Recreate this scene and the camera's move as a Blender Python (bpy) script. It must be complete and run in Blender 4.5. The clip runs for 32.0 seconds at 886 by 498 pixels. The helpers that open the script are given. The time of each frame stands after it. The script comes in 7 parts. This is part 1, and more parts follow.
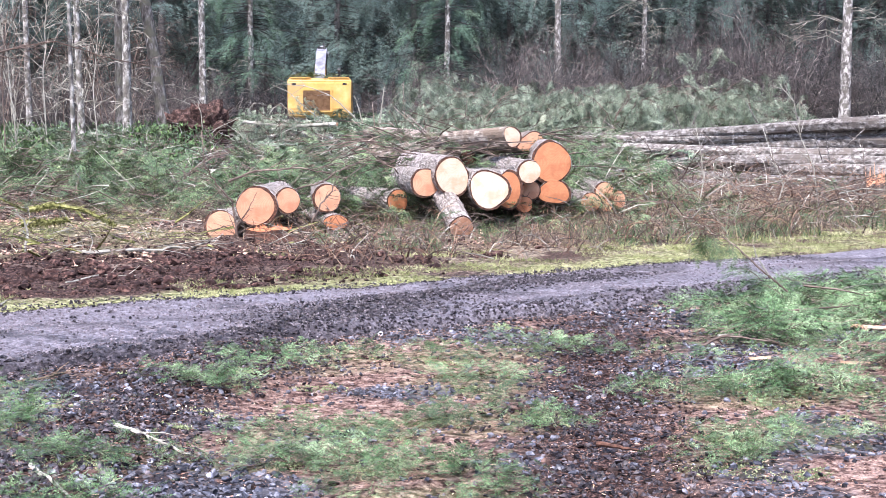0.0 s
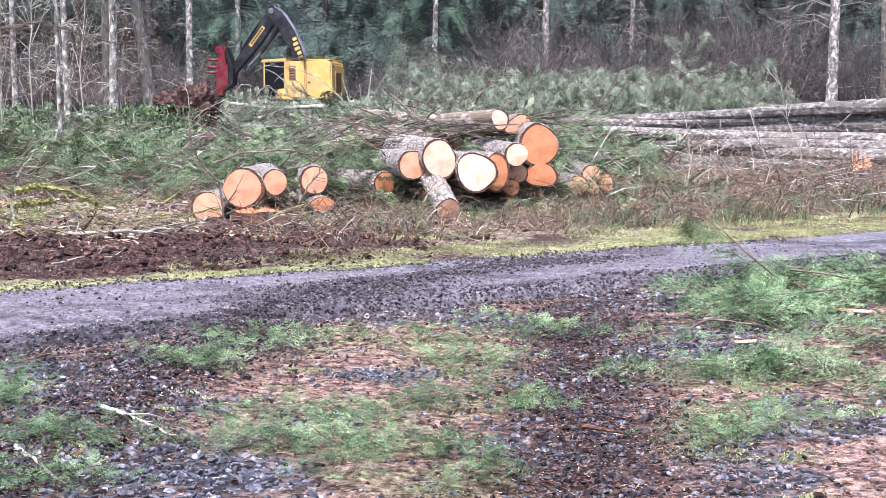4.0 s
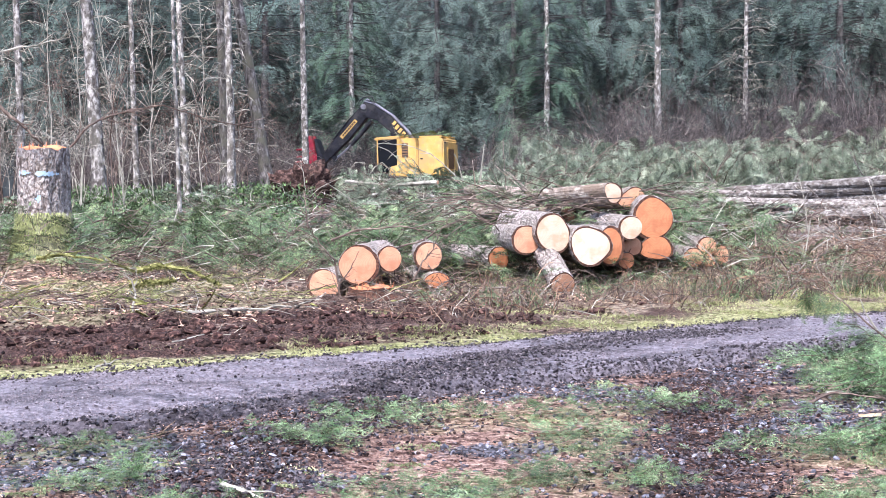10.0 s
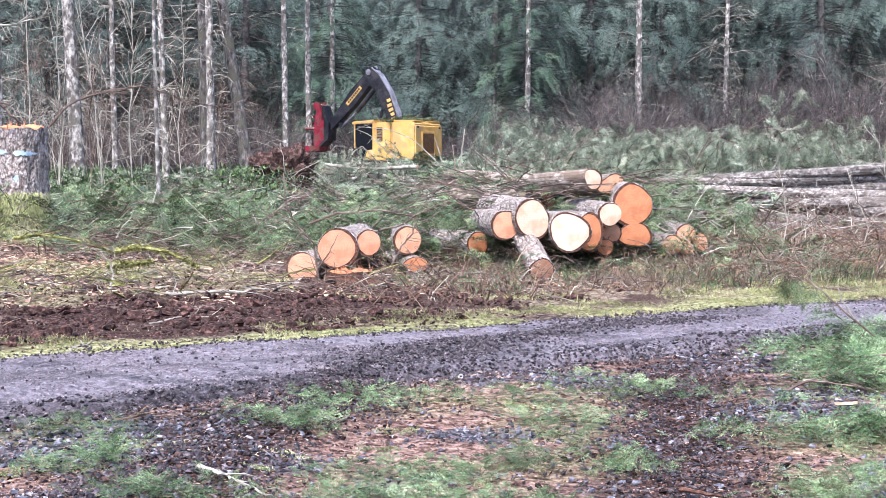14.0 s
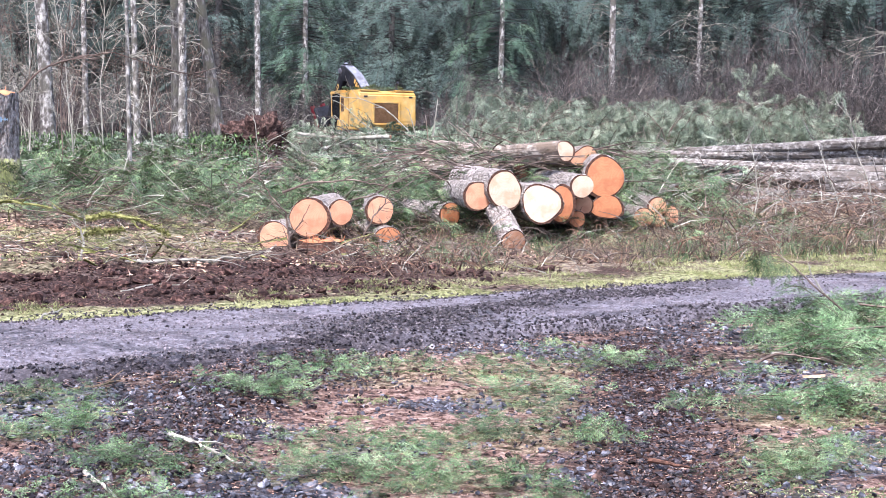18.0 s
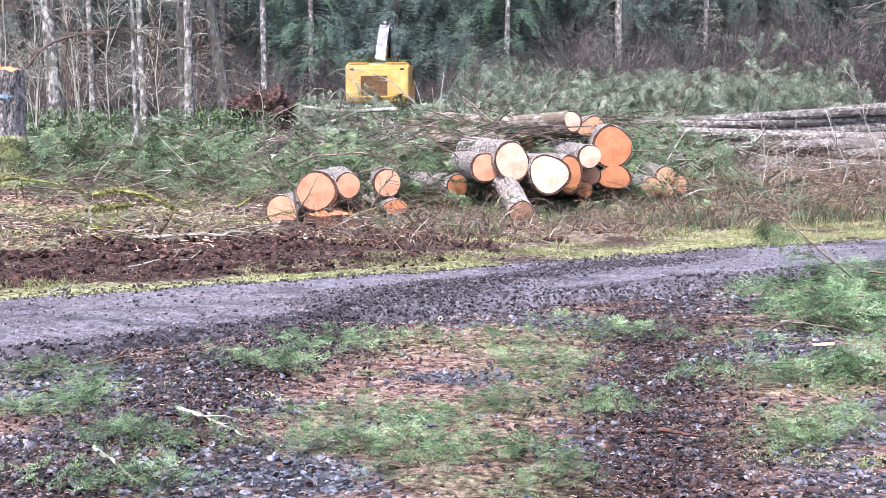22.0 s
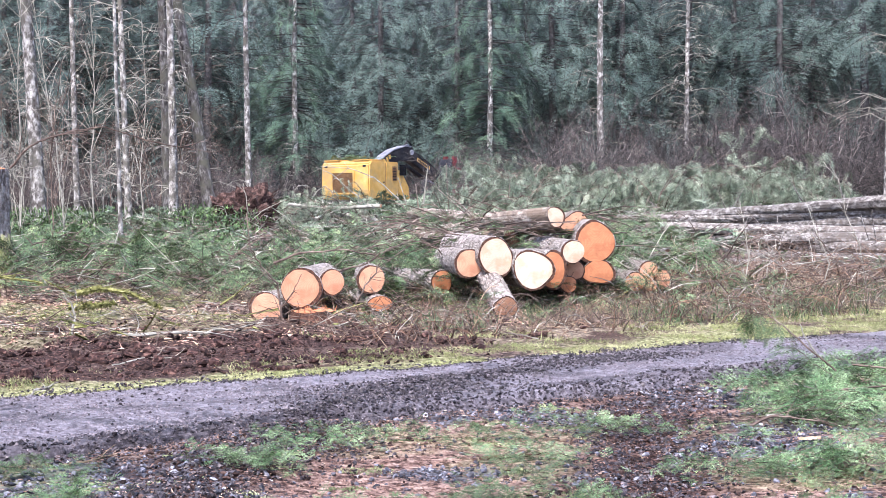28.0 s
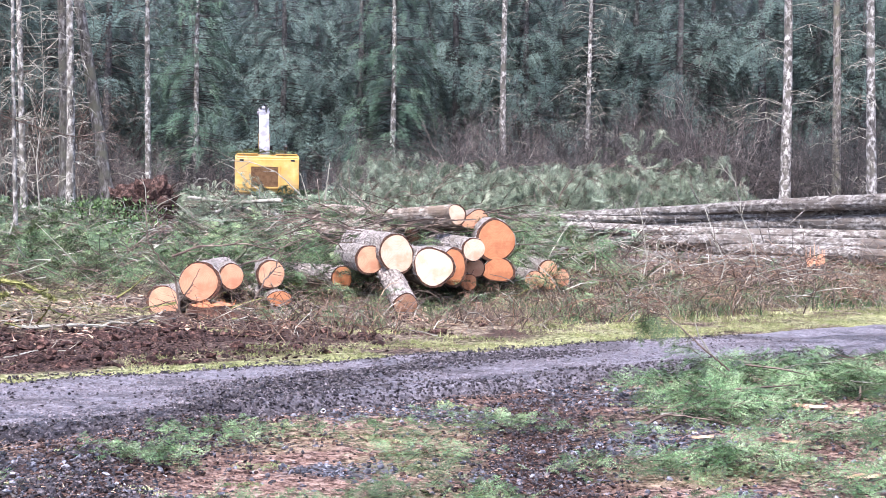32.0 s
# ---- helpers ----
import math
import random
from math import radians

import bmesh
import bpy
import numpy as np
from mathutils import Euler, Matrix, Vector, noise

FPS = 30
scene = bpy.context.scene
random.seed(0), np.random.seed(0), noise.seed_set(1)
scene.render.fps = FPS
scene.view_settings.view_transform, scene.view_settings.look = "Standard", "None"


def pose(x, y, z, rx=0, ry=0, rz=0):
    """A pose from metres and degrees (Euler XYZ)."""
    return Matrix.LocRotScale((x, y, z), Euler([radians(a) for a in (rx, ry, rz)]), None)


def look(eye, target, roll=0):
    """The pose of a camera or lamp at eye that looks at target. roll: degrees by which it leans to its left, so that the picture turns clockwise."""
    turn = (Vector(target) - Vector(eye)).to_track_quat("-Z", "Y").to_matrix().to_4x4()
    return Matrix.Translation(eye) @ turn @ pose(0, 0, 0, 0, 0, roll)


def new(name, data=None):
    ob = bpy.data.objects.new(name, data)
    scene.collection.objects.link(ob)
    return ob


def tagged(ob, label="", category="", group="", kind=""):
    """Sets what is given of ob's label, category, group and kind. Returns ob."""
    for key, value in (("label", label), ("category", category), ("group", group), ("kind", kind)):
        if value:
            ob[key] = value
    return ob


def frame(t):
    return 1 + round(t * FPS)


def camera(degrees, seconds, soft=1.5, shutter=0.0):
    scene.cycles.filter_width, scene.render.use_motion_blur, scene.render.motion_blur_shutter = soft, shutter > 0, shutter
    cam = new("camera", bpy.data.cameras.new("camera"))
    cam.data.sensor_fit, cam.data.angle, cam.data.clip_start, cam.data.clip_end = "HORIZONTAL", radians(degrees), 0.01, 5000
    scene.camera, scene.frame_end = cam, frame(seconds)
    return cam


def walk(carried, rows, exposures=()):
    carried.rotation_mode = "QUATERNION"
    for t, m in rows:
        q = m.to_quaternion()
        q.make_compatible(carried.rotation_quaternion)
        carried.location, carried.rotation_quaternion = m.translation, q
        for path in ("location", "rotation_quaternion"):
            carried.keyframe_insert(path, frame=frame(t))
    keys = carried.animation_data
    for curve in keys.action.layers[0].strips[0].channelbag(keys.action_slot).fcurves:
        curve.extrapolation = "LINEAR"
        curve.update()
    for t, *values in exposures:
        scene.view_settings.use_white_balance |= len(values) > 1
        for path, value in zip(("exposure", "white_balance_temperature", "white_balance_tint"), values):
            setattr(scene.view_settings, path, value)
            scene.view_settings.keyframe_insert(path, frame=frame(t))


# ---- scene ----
PATH = [
    (0.0, 0.004, 0.002, 1.598, 85.356, -0.045, -3.232),
    (0.5, 0.006, 0.003, 1.596, 85.322, -0.249, -3.236),
    (1.0, 0.004, 0.001, 1.597, 85.324, -0.466, -3.295),
    (1.5, 0.006, 0.006, 1.597, 85.342, -0.471, -3.444),
    (2.0, 0.005, -0.003, 1.599, 84.943, -0.613, -3.752),
    (2.5, 0.008, -0.006, 1.598, 83.702, -0.653, -3.862),
    (4.5, 0.008, -0.001, 1.597, 85.255, -0.221, -3.677),
    (5.0, 0.008, -0.012, 1.599, 85.726, -0.404, -3.912),
    (5.5, 0.005, -0.010, 1.600, 85.809, -0.479, -4.047),
    (6.0, 0.008, -0.014, 1.600, 85.660, -0.337, -3.612),
    (6.5, 0.007, 0.004, 1.597, 85.480, -0.417, -3.023),
    (7.0, 0.002, -0.006, 1.601, 85.361, -0.502, -2.176),
    (7.5, 0.003, 0.009, 1.600, 85.278, -0.416, -1.336),
    (8.0, 0.001, -0.003, 1.601, 85.652, -0.144, -0.892),
    (8.5, 0.004, -0.014, 1.603, 86.391, 0.381, -0.565),
    (9.0, 0.002, -0.006, 1.603, 86.953, 0.629, -0.082),
    (9.5, 0.001, -0.007, 1.602, 87.248, 0.773, 0.399),
    (10.0, 0.001, -0.013, 1.605, 87.581, 0.700, 0.638),
    (10.5, -0.003, -0.028, 1.605, 88.758, 0.527, 1.155),
    (11.0, -0.000, -0.042, 1.608, 89.452, 0.469, 1.553),
    (11.5, 0.001, -0.012, 1.602, 88.954, 0.290, 1.281),
    (12.0, -0.002, -0.010, 1.603, 88.450, 0.077, 1.086),
    (12.5, -0.004, -0.019, 1.605, 88.069, -0.094, 0.465),
    (13.0, -0.000, 0.000, 1.600, 87.532, 0.000, 0.000),
    (13.5, 0.001, 0.004, 1.601, 87.179, 0.049, -0.068),
    (14.0, -0.001, 0.004, 1.600, 86.989, 0.023, -0.141),
    (14.5, 0.003, 0.002, 1.599, 86.666, -0.040, -0.306),
    (16.5, -0.005, 0.003, 1.601, 85.880, -0.434, -1.363),
    (17.0, -0.003, 0.012, 1.599, 85.636, -0.600, -1.293),
    (17.5, -0.007, -0.009, 1.602, 85.662, -0.725, -1.211),
    (18.0, -0.006, -0.011, 1.601, 85.853, -0.584, -1.200),
    (18.5, -0.004, 0.002, 1.600, 85.982, -0.339, -1.101),
    (19.0, -0.003, 0.000, 1.600, 85.966, -0.311, -0.935),
    (19.5, -0.006, -0.003, 1.599, 85.862, -0.436, -0.864),
    (20.0, -0.003, 0.012, 1.600, 85.694, -0.389, -0.853),
    (20.5, -0.000, 0.002, 1.597, 85.402, -0.175, -0.861),
    (21.0, -0.002, 0.002, 1.595, 85.108, -0.004, -0.840),
    (21.5, -0.003, -0.001, 1.598, 84.844, 0.073, -0.918),
    (22.0, 0.002, 0.012, 1.595, 84.781, 0.086, -0.929),
    (22.5, -0.002, -0.002, 1.598, 84.713, -0.080, -1.071),
    (23.0, -0.002, 0.006, 1.595, 84.555, -0.371, -1.159),
    (23.5, -0.005, -0.007, 1.596, 84.476, -0.713, -0.938),
    (24.0, -0.005, 0.013, 1.592, 84.342, -1.033, -0.655),
    (24.5, -0.008, 0.016, 1.594, 84.243, -1.058, -0.469),
    (25.0, -0.006, 0.000, 1.595, 84.866, -0.848, -0.414),
    (25.5, -0.005, 0.005, 1.595, 85.832, -0.700, -0.431),
    (27.5, -0.001, 0.026, 1.597, 87.954, -0.186, -1.392),
    (28.0, 0.000, -0.006, 1.599, 88.482, 0.433, -1.559),
    (28.5, -0.000, -0.002, 1.599, 88.666, 0.477, -1.460),
    (29.0, -0.000, 0.006, 1.597, 88.276, -0.069, -1.100),
    (29.5, 0.000, 0.009, 1.598, 87.849, -0.531, -1.346),
    (30.0, 0.000, -0.003, 1.596, 86.937, -1.288, -2.266),
    (30.5, 0.009, 0.040, 1.584, 83.391, -1.517, -3.770),
    (31.0, 0.006, -0.010, 1.593, 84.753, -0.693, -4.604),
    (31.5, 0.011, 0.013, 1.594, 87.549, -0.612, -5.066),
    (32.0, 0.007, 0.004, 1.596, 88.359, -0.573, -5.352),
]
cam = camera(33.3, 32.0, soft=0.8)
walk(cam, [(r[0], pose(*r[1:])) for r in PATH], [(0, 1.70, 6720, 21), (32, 1.70, 6720, 21)])

# ---- world and light: bright overcast winter sky ----
world = bpy.data.worlds.new("overcast_sky")
scene.world = world
world.use_nodes = True
wn = world.node_tree.nodes
sky = wn.new("ShaderNodeTexSky")
sky.sky_type, sky.sun_disc = "NISHITA", False
sky.sun_elevation, sky.sun_rotation = radians(60), radians(202)
sky.air_density, sky.dust_density, sky.ozone_density = 1.0, 1.5, 1.5
world.node_tree.links.new(sky.outputs[0], wn["Background"].inputs[0])
wn["Background"].inputs[1].default_value = 0.122
sun = new("sun", bpy.data.lights.new("sun", "SUN"))
sun.data.energy, sun.data.angle, sun.data.color = 2.4, radians(10), (0.965, 0.985, 0.965)
sun.matrix_world = look((-7, -17, 32), (0, 0, 0))

# ---- small numeric tools ----
rng = np.random.default_rng(7)


def sstep(a, b, v):
    u = np.clip((v - a) / (b - a), 0, 1)
    return u * u * (3 - 2 * u)


def lattice(i, j, s):
    h = np.sin(i * 127.1 + j * 311.7 + s * 74.7) * 43758.5453
    return h - np.floor(h)


def vnoise(x, y, s=0):
    i, j = np.floor(x), np.floor(y)
    u, v = x - i, y - j
    u, v = u * u * (3 - 2 * u), v * v * (3 - 2 * v)
    a = lattice(i, j, s) * (1 - u) + lattice(i + 1, j, s) * u
    b = lattice(i, j + 1, s) * (1 - u) + lattice(i + 1, j + 1, s) * u
    return a * (1 - v) + b * v


def fbm(x, y, s=0, octaves=4):
    total, amp, norm = 0, 1.0, 0
    for o in range(octaves):
        total = total + amp * vnoise(x * 2**o, y * 2**o, s + o)
        norm += amp
        amp *= 0.5
    return total / norm


class Soup:
    """Triangles and quads gathered in arrays, with a material slot for each face."""

    def __init__(self):
        self.v, self.f3, self.f4, self.m3, self.m4, self.count = [], [], [], [], [], 0

    def add(self, v, f, slot=0):
        v, f = np.asarray(v, float).reshape(-1, 3), np.asarray(f, int)
        if len(f) == 0:
            return self
        (self.f3 if f.shape[1] == 3 else self.f4).append(f + self.count)
        (self.m3 if f.shape[1] == 3 else self.m4).append(np.full(len(f), slot))
        self.v.append(v)
        self.count += len(v)
        return self

    def packed(self):
        v = np.concatenate(self.v) if self.v else np.zeros((0, 3))
        f3 = np.concatenate(self.f3) if self.f3 else np.zeros((0, 3), int)
        f4 = np.concatenate(self.f4) if self.f4 else np.zeros((0, 4), int)
        m3 = np.concatenate(self.m3) if self.m3 else np.zeros(0, int)
        m4 = np.concatenate(self.m4) if self.m4 else np.zeros(0, int)
        return v, f3, f4, m3, m4

    def scatter(self, kit, mats, offs, slot=0):
        """Lays copies of a packed kit: mats (k,3,3), offs (k,3)."""
        v, f3, f4, m3, m4 = kit
        k = len(offs)
        if k == 0:
            return self
        w = np.einsum("kij,nj->kni", mats, v) + np.asarray(offs)[:, None, :]
        step = (np.arange(k) * len(v))[:, None, None]
        if len(f3):
            self.f3.append((f3[None] + step).reshape(-1, 3) + self.count)
            self.m3.append(np.tile(m3, k) + slot)
        if len(f4):
            self.f4.append((f4[None] + step).reshape(-1, 4) + self.count)
            self.m4.append(np.tile(m4, k) + slot)
        self.v.append(w.reshape(-1, 3))
        self.count += k * len(v)
        return self

    def mesh(self, name, materials, smooth=False):
        v, f3, f4, m3, m4 = self.packed()
        me = bpy.data.meshes.new(name)
        n3, n4 = len(f3), len(f4)
        me.vertices.add(len(v))
        me.vertices.foreach_set("co", v.astype(np.float32).ravel())
        me.loops.add(n3 * 3 + n4 * 4)
        me.loops.foreach_set("vertex_index", np.concatenate([f3.ravel(), f4.ravel()]).astype(np.int32))
        me.polygons.add(n3 + n4)
        starts = np.concatenate([np.arange(n3) * 3, n3 * 3 + np.arange(n4) * 4])
        me.polygons.foreach_set("loop_start", starts.astype(np.int32))
        me.polygons.foreach_set("material_index", np.concatenate([m3, m4]).astype(np.int32))
        me.polygons.foreach_set("use_smooth", np.full(n3 + n4, smooth))
        for m in materials if isinstance(materials, (list, tuple)) else [materials]:
            me.materials.append(m)
        me.update(calc_edges=True)
        return me


def part(name, soup, material, parent=None, label="", smooth=False, at=None):
    """Links a soup or a mesh as one object, under a thing or a part."""
    me = soup if isinstance(soup, bpy.types.Mesh) else soup.mesh(name, material, smooth)
    ob = new(name, me)
    if at is not None:
        ob.matrix_basis = at
    ob.parent = parent
    if label:
        ob["label"] = label
    return ob


def thing(name, label, category, group="", kind="", at=None):
    ob = new(name)
    ob.empty_display_size = 0.2
    if at is not None:
        ob.matrix_basis = at
    return tagged(ob, label, category, group, kind)


def unit(a):
    a = np.asarray(a, float)
    return a / (np.linalg.norm(a, axis=-1, keepdims=True) + 1e-9)


def tube(points, radii, sides=8, cap=True, wobble=0.0, seed=0):
    """A tapering tube along points: a Soup-ready pair of lists (vertices, quads) and cap triangles."""
    p = np.asarray(points, float)
    r = np.broadcast_to(np.asarray(radii, float), (len(p),))
    d = unit(np.gradient(p, axis=0))
    ref = np.array([0.0, 0.0, 1.0]) if abs(d[0][2]) < 0.9 else np.array([1.0, 0.0, 0.0])
    a = unit(np.cross(d, ref))
    b = np.cross(d, a)
    ang = np.linspace(0, 2 * np.pi, sides, endpoint=False)
    rad = r[:, None] * np.ones(sides)
    if wobble:
        rad = rad * (1 + wobble * (vnoise(np.arange(len(p))[:, None] * 0.7 + 9.1, ang[None] * 2.3 + 5.0, seed) - 0.5) * 2)
    ring = p[:, None] + rad[..., None] * (np.cos(ang)[None, :, None] * a[:, None] + np.sin(ang)[None, :, None] * b[:, None])
    n = len(p)
    i, j = np.meshgrid(np.arange(n - 1), np.arange(sides), indexing="ij")
    k = (j + 1) % sides
    f = np.stack([i * sides + j, i * sides + k, (i + 1) * sides + k, (i + 1) * sides + j], -1).reshape(-1, 4)
    s = Soup().add(ring.reshape(-1, 3), f)
    if cap:
        for row, flip in ((ring[0], False), (ring[-1], True)):
            c = np.vstack([row, row.mean(0)])
            t = np.stack([np.arange(sides), np.roll(np.arange(sides), -1), np.full(sides, sides)], 1)
            s.add(c, t[:, ::-1] if not flip else t)
    return s


def merge(soup, other, slot=0):
    v, f3, f4, m3, m4 = other.packed()
    base = soup.count
    soup.v.append(v)
    if len(f3):
        soup.f3.append(f3 + base), soup.m3.append(m3 + slot)
    if len(f4):
        soup.f4.append(f4 + base), soup.m4.append(m4 + slot)
    soup.count += len(v)
    return soup


def spikes(soup, a, b, ra, rb, slot=0):
    """Many thin three-sided twigs from a to b at once."""
    a, b = np.asarray(a, float), np.asarray(b, float)
    k = len(a)
    if k == 0:
        return soup
    d = unit(b - a)
    up = np.where(np.abs(d[:, 2:3]) < 0.9, np.array([[0, 0, 1.0]]), np.array([[1.0, 0, 0]]))
    u = unit(np.cross(d, up))
    w = np.cross(d, u)
    ra, rb = np.broadcast_to(ra, (k,)), np.broadcast_to(rb, (k,))
    out = np.zeros((k, 6, 3))
    for i in range(3):
        c, s_ = math.cos(i * 2.0944), math.sin(i * 2.0944)
        out[:, i] = a + ra[:, None] * (c * u + s_ * w)
        out[:, i + 3] = b + rb[:, None] * (c * u + s_ * w)
    q = np.array([[0, 1, 4, 3], [1, 2, 5, 4], [2, 0, 3, 5]])
    f = (q[None] + (np.arange(k) * 6)[:, None, None]).reshape(-1, 4)
    return soup.add(out.reshape(-1, 3), f, slot)


def blades(soup, base, tip, width, side, slot=0):
    """Many flat needles or leaves: a triangle each, broad at the base."""
    base, tip = np.asarray(base, float), np.asarray(tip, float)
    k = len(base)
    if k == 0:
        return soup
    w = unit(side) * np.broadcast_to(width, (k,))[:, None] * 0.5
    v = np.stack([base - w, base + w, tip], 1).reshape(-1, 3)
    return soup.add(v, np.arange(k * 3).reshape(-1, 3), slot)


def turns(yaw, pitch=0.0, roll=0.0, scale=1.0):
    """Rotation matrices (k,3,3), Rz(yaw) Rx(pitch) Ry(roll), times scale."""
    yaw, pitch, roll, scale = np.broadcast_arrays(*[np.asarray(q, float) for q in (yaw, pitch, roll, scale)])
    cy, sy, cx, sx, cr, sr = np.cos(yaw), np.sin(yaw), np.cos(pitch), np.sin(pitch), np.cos(roll), np.sin(roll)
    o, z = np.ones_like(cy), np.zeros_like(cy)
    rz = np.stack([cy, -sy, z, sy, cy, z, z, z, o], -1).reshape(-1, 3, 3)
    rx = np.stack([o, z, z, z, cx, -sx, z, sx, cx], -1).reshape(-1, 3, 3)
    ry = np.stack([cr, z, sr, z, o, z, -sr, z, cr], -1).reshape(-1, 3, 3)
    return rz @ rx @ ry * scale.reshape(-1, 1, 1)


def box(x0, x1, y0, y1, z0, z1, bevel=0.03):
    """A bevelled box as a mesh-ready Soup."""
    bm = bmesh.new()
    bmesh.ops.create_cube(bm, size=1)
    for v in bm.verts:
        v.co = ((x0 + x1) / 2 + v.co.x * (x1 - x0), (y0 + y1) / 2 + v.co.y * (y1 - y0), (z0 + z1) / 2 + v.co.z * (z1 - z0))
    if bevel:
        bmesh.ops.bevel(bm, geom=bm.edges[:], offset=bevel, segments=2, affect="EDGES")
    return from_bm(bm)


def prism(outline, x0, x1, bevel=0.02):
    """An outline of (y, z) corners drawn out from x0 to x1, with bevelled edges."""
    bm = bmesh.new()
    vs = [bm.verts.new((x0, y, z)) for y, z in outline]
    f = bm.faces.new(vs)
    ext = bmesh.ops.extrude_face_region(bm, geom=[f])
    for v in [g for g in ext["geom"] if isinstance(g, bmesh.types.BMVert)]:
        v.co.x = x1
    bmesh.ops.recalc_face_normals(bm, faces=bm.faces[:])
    if bevel:
        bmesh.ops.bevel(bm, geom=bm.edges[:], offset=bevel, segments=2, affect="EDGES")
    return from_bm(bm)


def from_bm(bm):
    bmesh.ops.triangulate(bm, faces=[f for f in bm.faces if len(f.verts) > 4])
    bm.verts.index_update()
    s = Soup()
    v = np.array([q.co[:] for q in bm.verts])
    tri = [[q.index for q in f.verts] for f in bm.faces if len(f.verts) == 3]
    quad = [[q.index for q in f.verts] for f in bm.faces if len(f.verts) == 4]
    s.v.append(v)
    s.count = len(v)
    if tri:
        s.f3.append(np.array(tri)), s.m3.append(np.zeros(len(tri), int))
    if quad:
        s.f4.append(np.array(quad)), s.m4.append(np.zeros(len(quad), int))
    bm.free()
    return s


# ---- materials ----
def node_mat(name):
    m = bpy.data.materials.new(name)
    m.use_nodes = True
    nt = m.node_tree
    return m, nt, nt.nodes["Principled BSDF"]


def ramp(nt, fac, stops):
    r = nt.nodes.new("ShaderNodeValToRGB")
    e = r.color_ramp.elements
    while len(e) < len(stops):
        e.new(0.5)
    for el, (p, c) in zip(e, stops):
        el.position, el.color = p, (*c, 1)
    nt.links.new(fac, r.inputs[0])
    return r.outputs[0]


def noise_tex(nt, scale, detail=5, rough=0.6, coords="Object", stretch=(1, 1, 1)):
    tc = nt.nodes.new("ShaderNodeTexCoord")
    mp = nt.nodes.new("ShaderNodeMapping")
    mp.inputs["Scale"].default_value = stretch
    nt.links.new(tc.outputs[coords], mp.inputs[0])
    n = nt.nodes.new("ShaderNodeTexNoise")
    n.inputs["Scale"].default_value, n.inputs["Detail"].default_value, n.inputs["Roughness"].default_value = scale, detail, rough
    nt.links.new(mp.outputs[0], n.inputs["Vector"])
    return n.outputs["Fac"]


def mix(nt, fac, a, b, mode="MIX"):
    m = nt.nodes.new("ShaderNodeMix")
    m.data_type, m.blend_type = "RGBA", mode
    for sock, val in ((m.inputs["Factor"], fac), (m.inputs["A"], a), (m.inputs["B"], b)):
        if isinstance(val, bpy.types.NodeSocket):
            nt.links.new(val, sock)
        elif isinstance(val, tuple):
            sock.default_value = (*val, 1)
        else:
            sock.default_value = val
    return m.outputs["Result"]


def bump(nt, bsdf, height, strength=0.5, dist=0.02):
    b = nt.nodes.new("ShaderNodeBump")
    b.inputs["Strength"].default_value, b.inputs["Distance"].default_value = strength, dist
    nt.links.new(height, b.inputs["Height"])
    nt.links.new(b.outputs[0], bsdf.inputs["Normal"])


def surface(name, stops, scale=8.0, stain=None, stain_scale=1.5, rough=0.8, spec=0.4, bump_d=0.01, island=0.0, vary=0.0,
            stretch=(1, 1, 1), metal=0.0, detail=6, coat=0.0):
    """A grained surface: a noise ramp, stains at a second scale, and random change from piece to piece."""
    m, nt, bsdf = node_mat(name)
    n = noise_tex(nt, scale, detail, 0.65, stretch=stretch)
    col = ramp(nt, n, [(0.5 + (p - 0.5) * 0.55, c) for p, c in stops])
    if stain:
        col = mix(nt, ramp(nt, noise_tex(nt, stain_scale, 4), [(0.48, (0, 0, 0)), (0.62, (1, 1, 1))]), col, stain)
    for amount, node, out in ((island, "ShaderNodeNewGeometry", "Random Per Island"), (vary, "ShaderNodeObjectInfo", "Random")):
        if amount:
            g = nt.nodes.new(node)
            lo, hi = 1 - amount, 1 + amount
            k = ramp(nt, g.outputs[out], [(0, (lo, lo, lo)), (1, (hi, hi * 0.98, hi * 0.94))])
            col = mix(nt, 1.0, col, k, "MULTIPLY")
    nt.links.new(col, bsdf.inputs["Base Color"])
    bsdf.inputs["Roughness"].default_value, bsdf.inputs["Metallic"].default_value = rough, metal
    bsdf.inputs["Specular IOR Level"].default_value = spec
    bsdf.inputs["Coat Weight"].default_value = coat
    if bump_d:
        bump(nt, bsdf, n, 0.7, bump_d)
    return m


NEEDLE = surface("fir_needles", [(0.2, (0.020, 0.046, 0.024)), (0.5, (0.072, 0.140, 0.064)), (0.8, (0.250, 0.345, 0.180))], 2.6, rough=0.45, bump_d=0, island=0.75, vary=0.15)
NEEDLE_PALE = surface("frosted_fir_needles", [(0.2, (0.034, 0.064, 0.042)), (0.5, (0.118, 0.180, 0.120)), (0.8, (0.360, 0.430, 0.330))], 1.8, rough=0.45, bump_d=0, island=0.7, vary=0.15)
NEEDLE_FROST = surface("dewy_fir_needles", [(0.2, (0.056, 0.090, 0.066)), (0.5, (0.190, 0.260, 0.195)), (0.8, (0.480, 0.550, 0.450))], 2.2, rough=0.45, bump_d=0, island=0.65, vary=0.15)
# Bluer and paler than near needles: distance haze is put into the colour.
NEEDLE_HAZE = surface("hazy_forest_needles", [(0.2, (0.080, 0.124, 0.128)), (0.5, (0.118, 0.178, 0.172)), (0.8, (0.165, 0.235, 0.218))], 0.35, rough=0.85, spec=0.1, bump_d=0, island=0.35, vary=0.3)
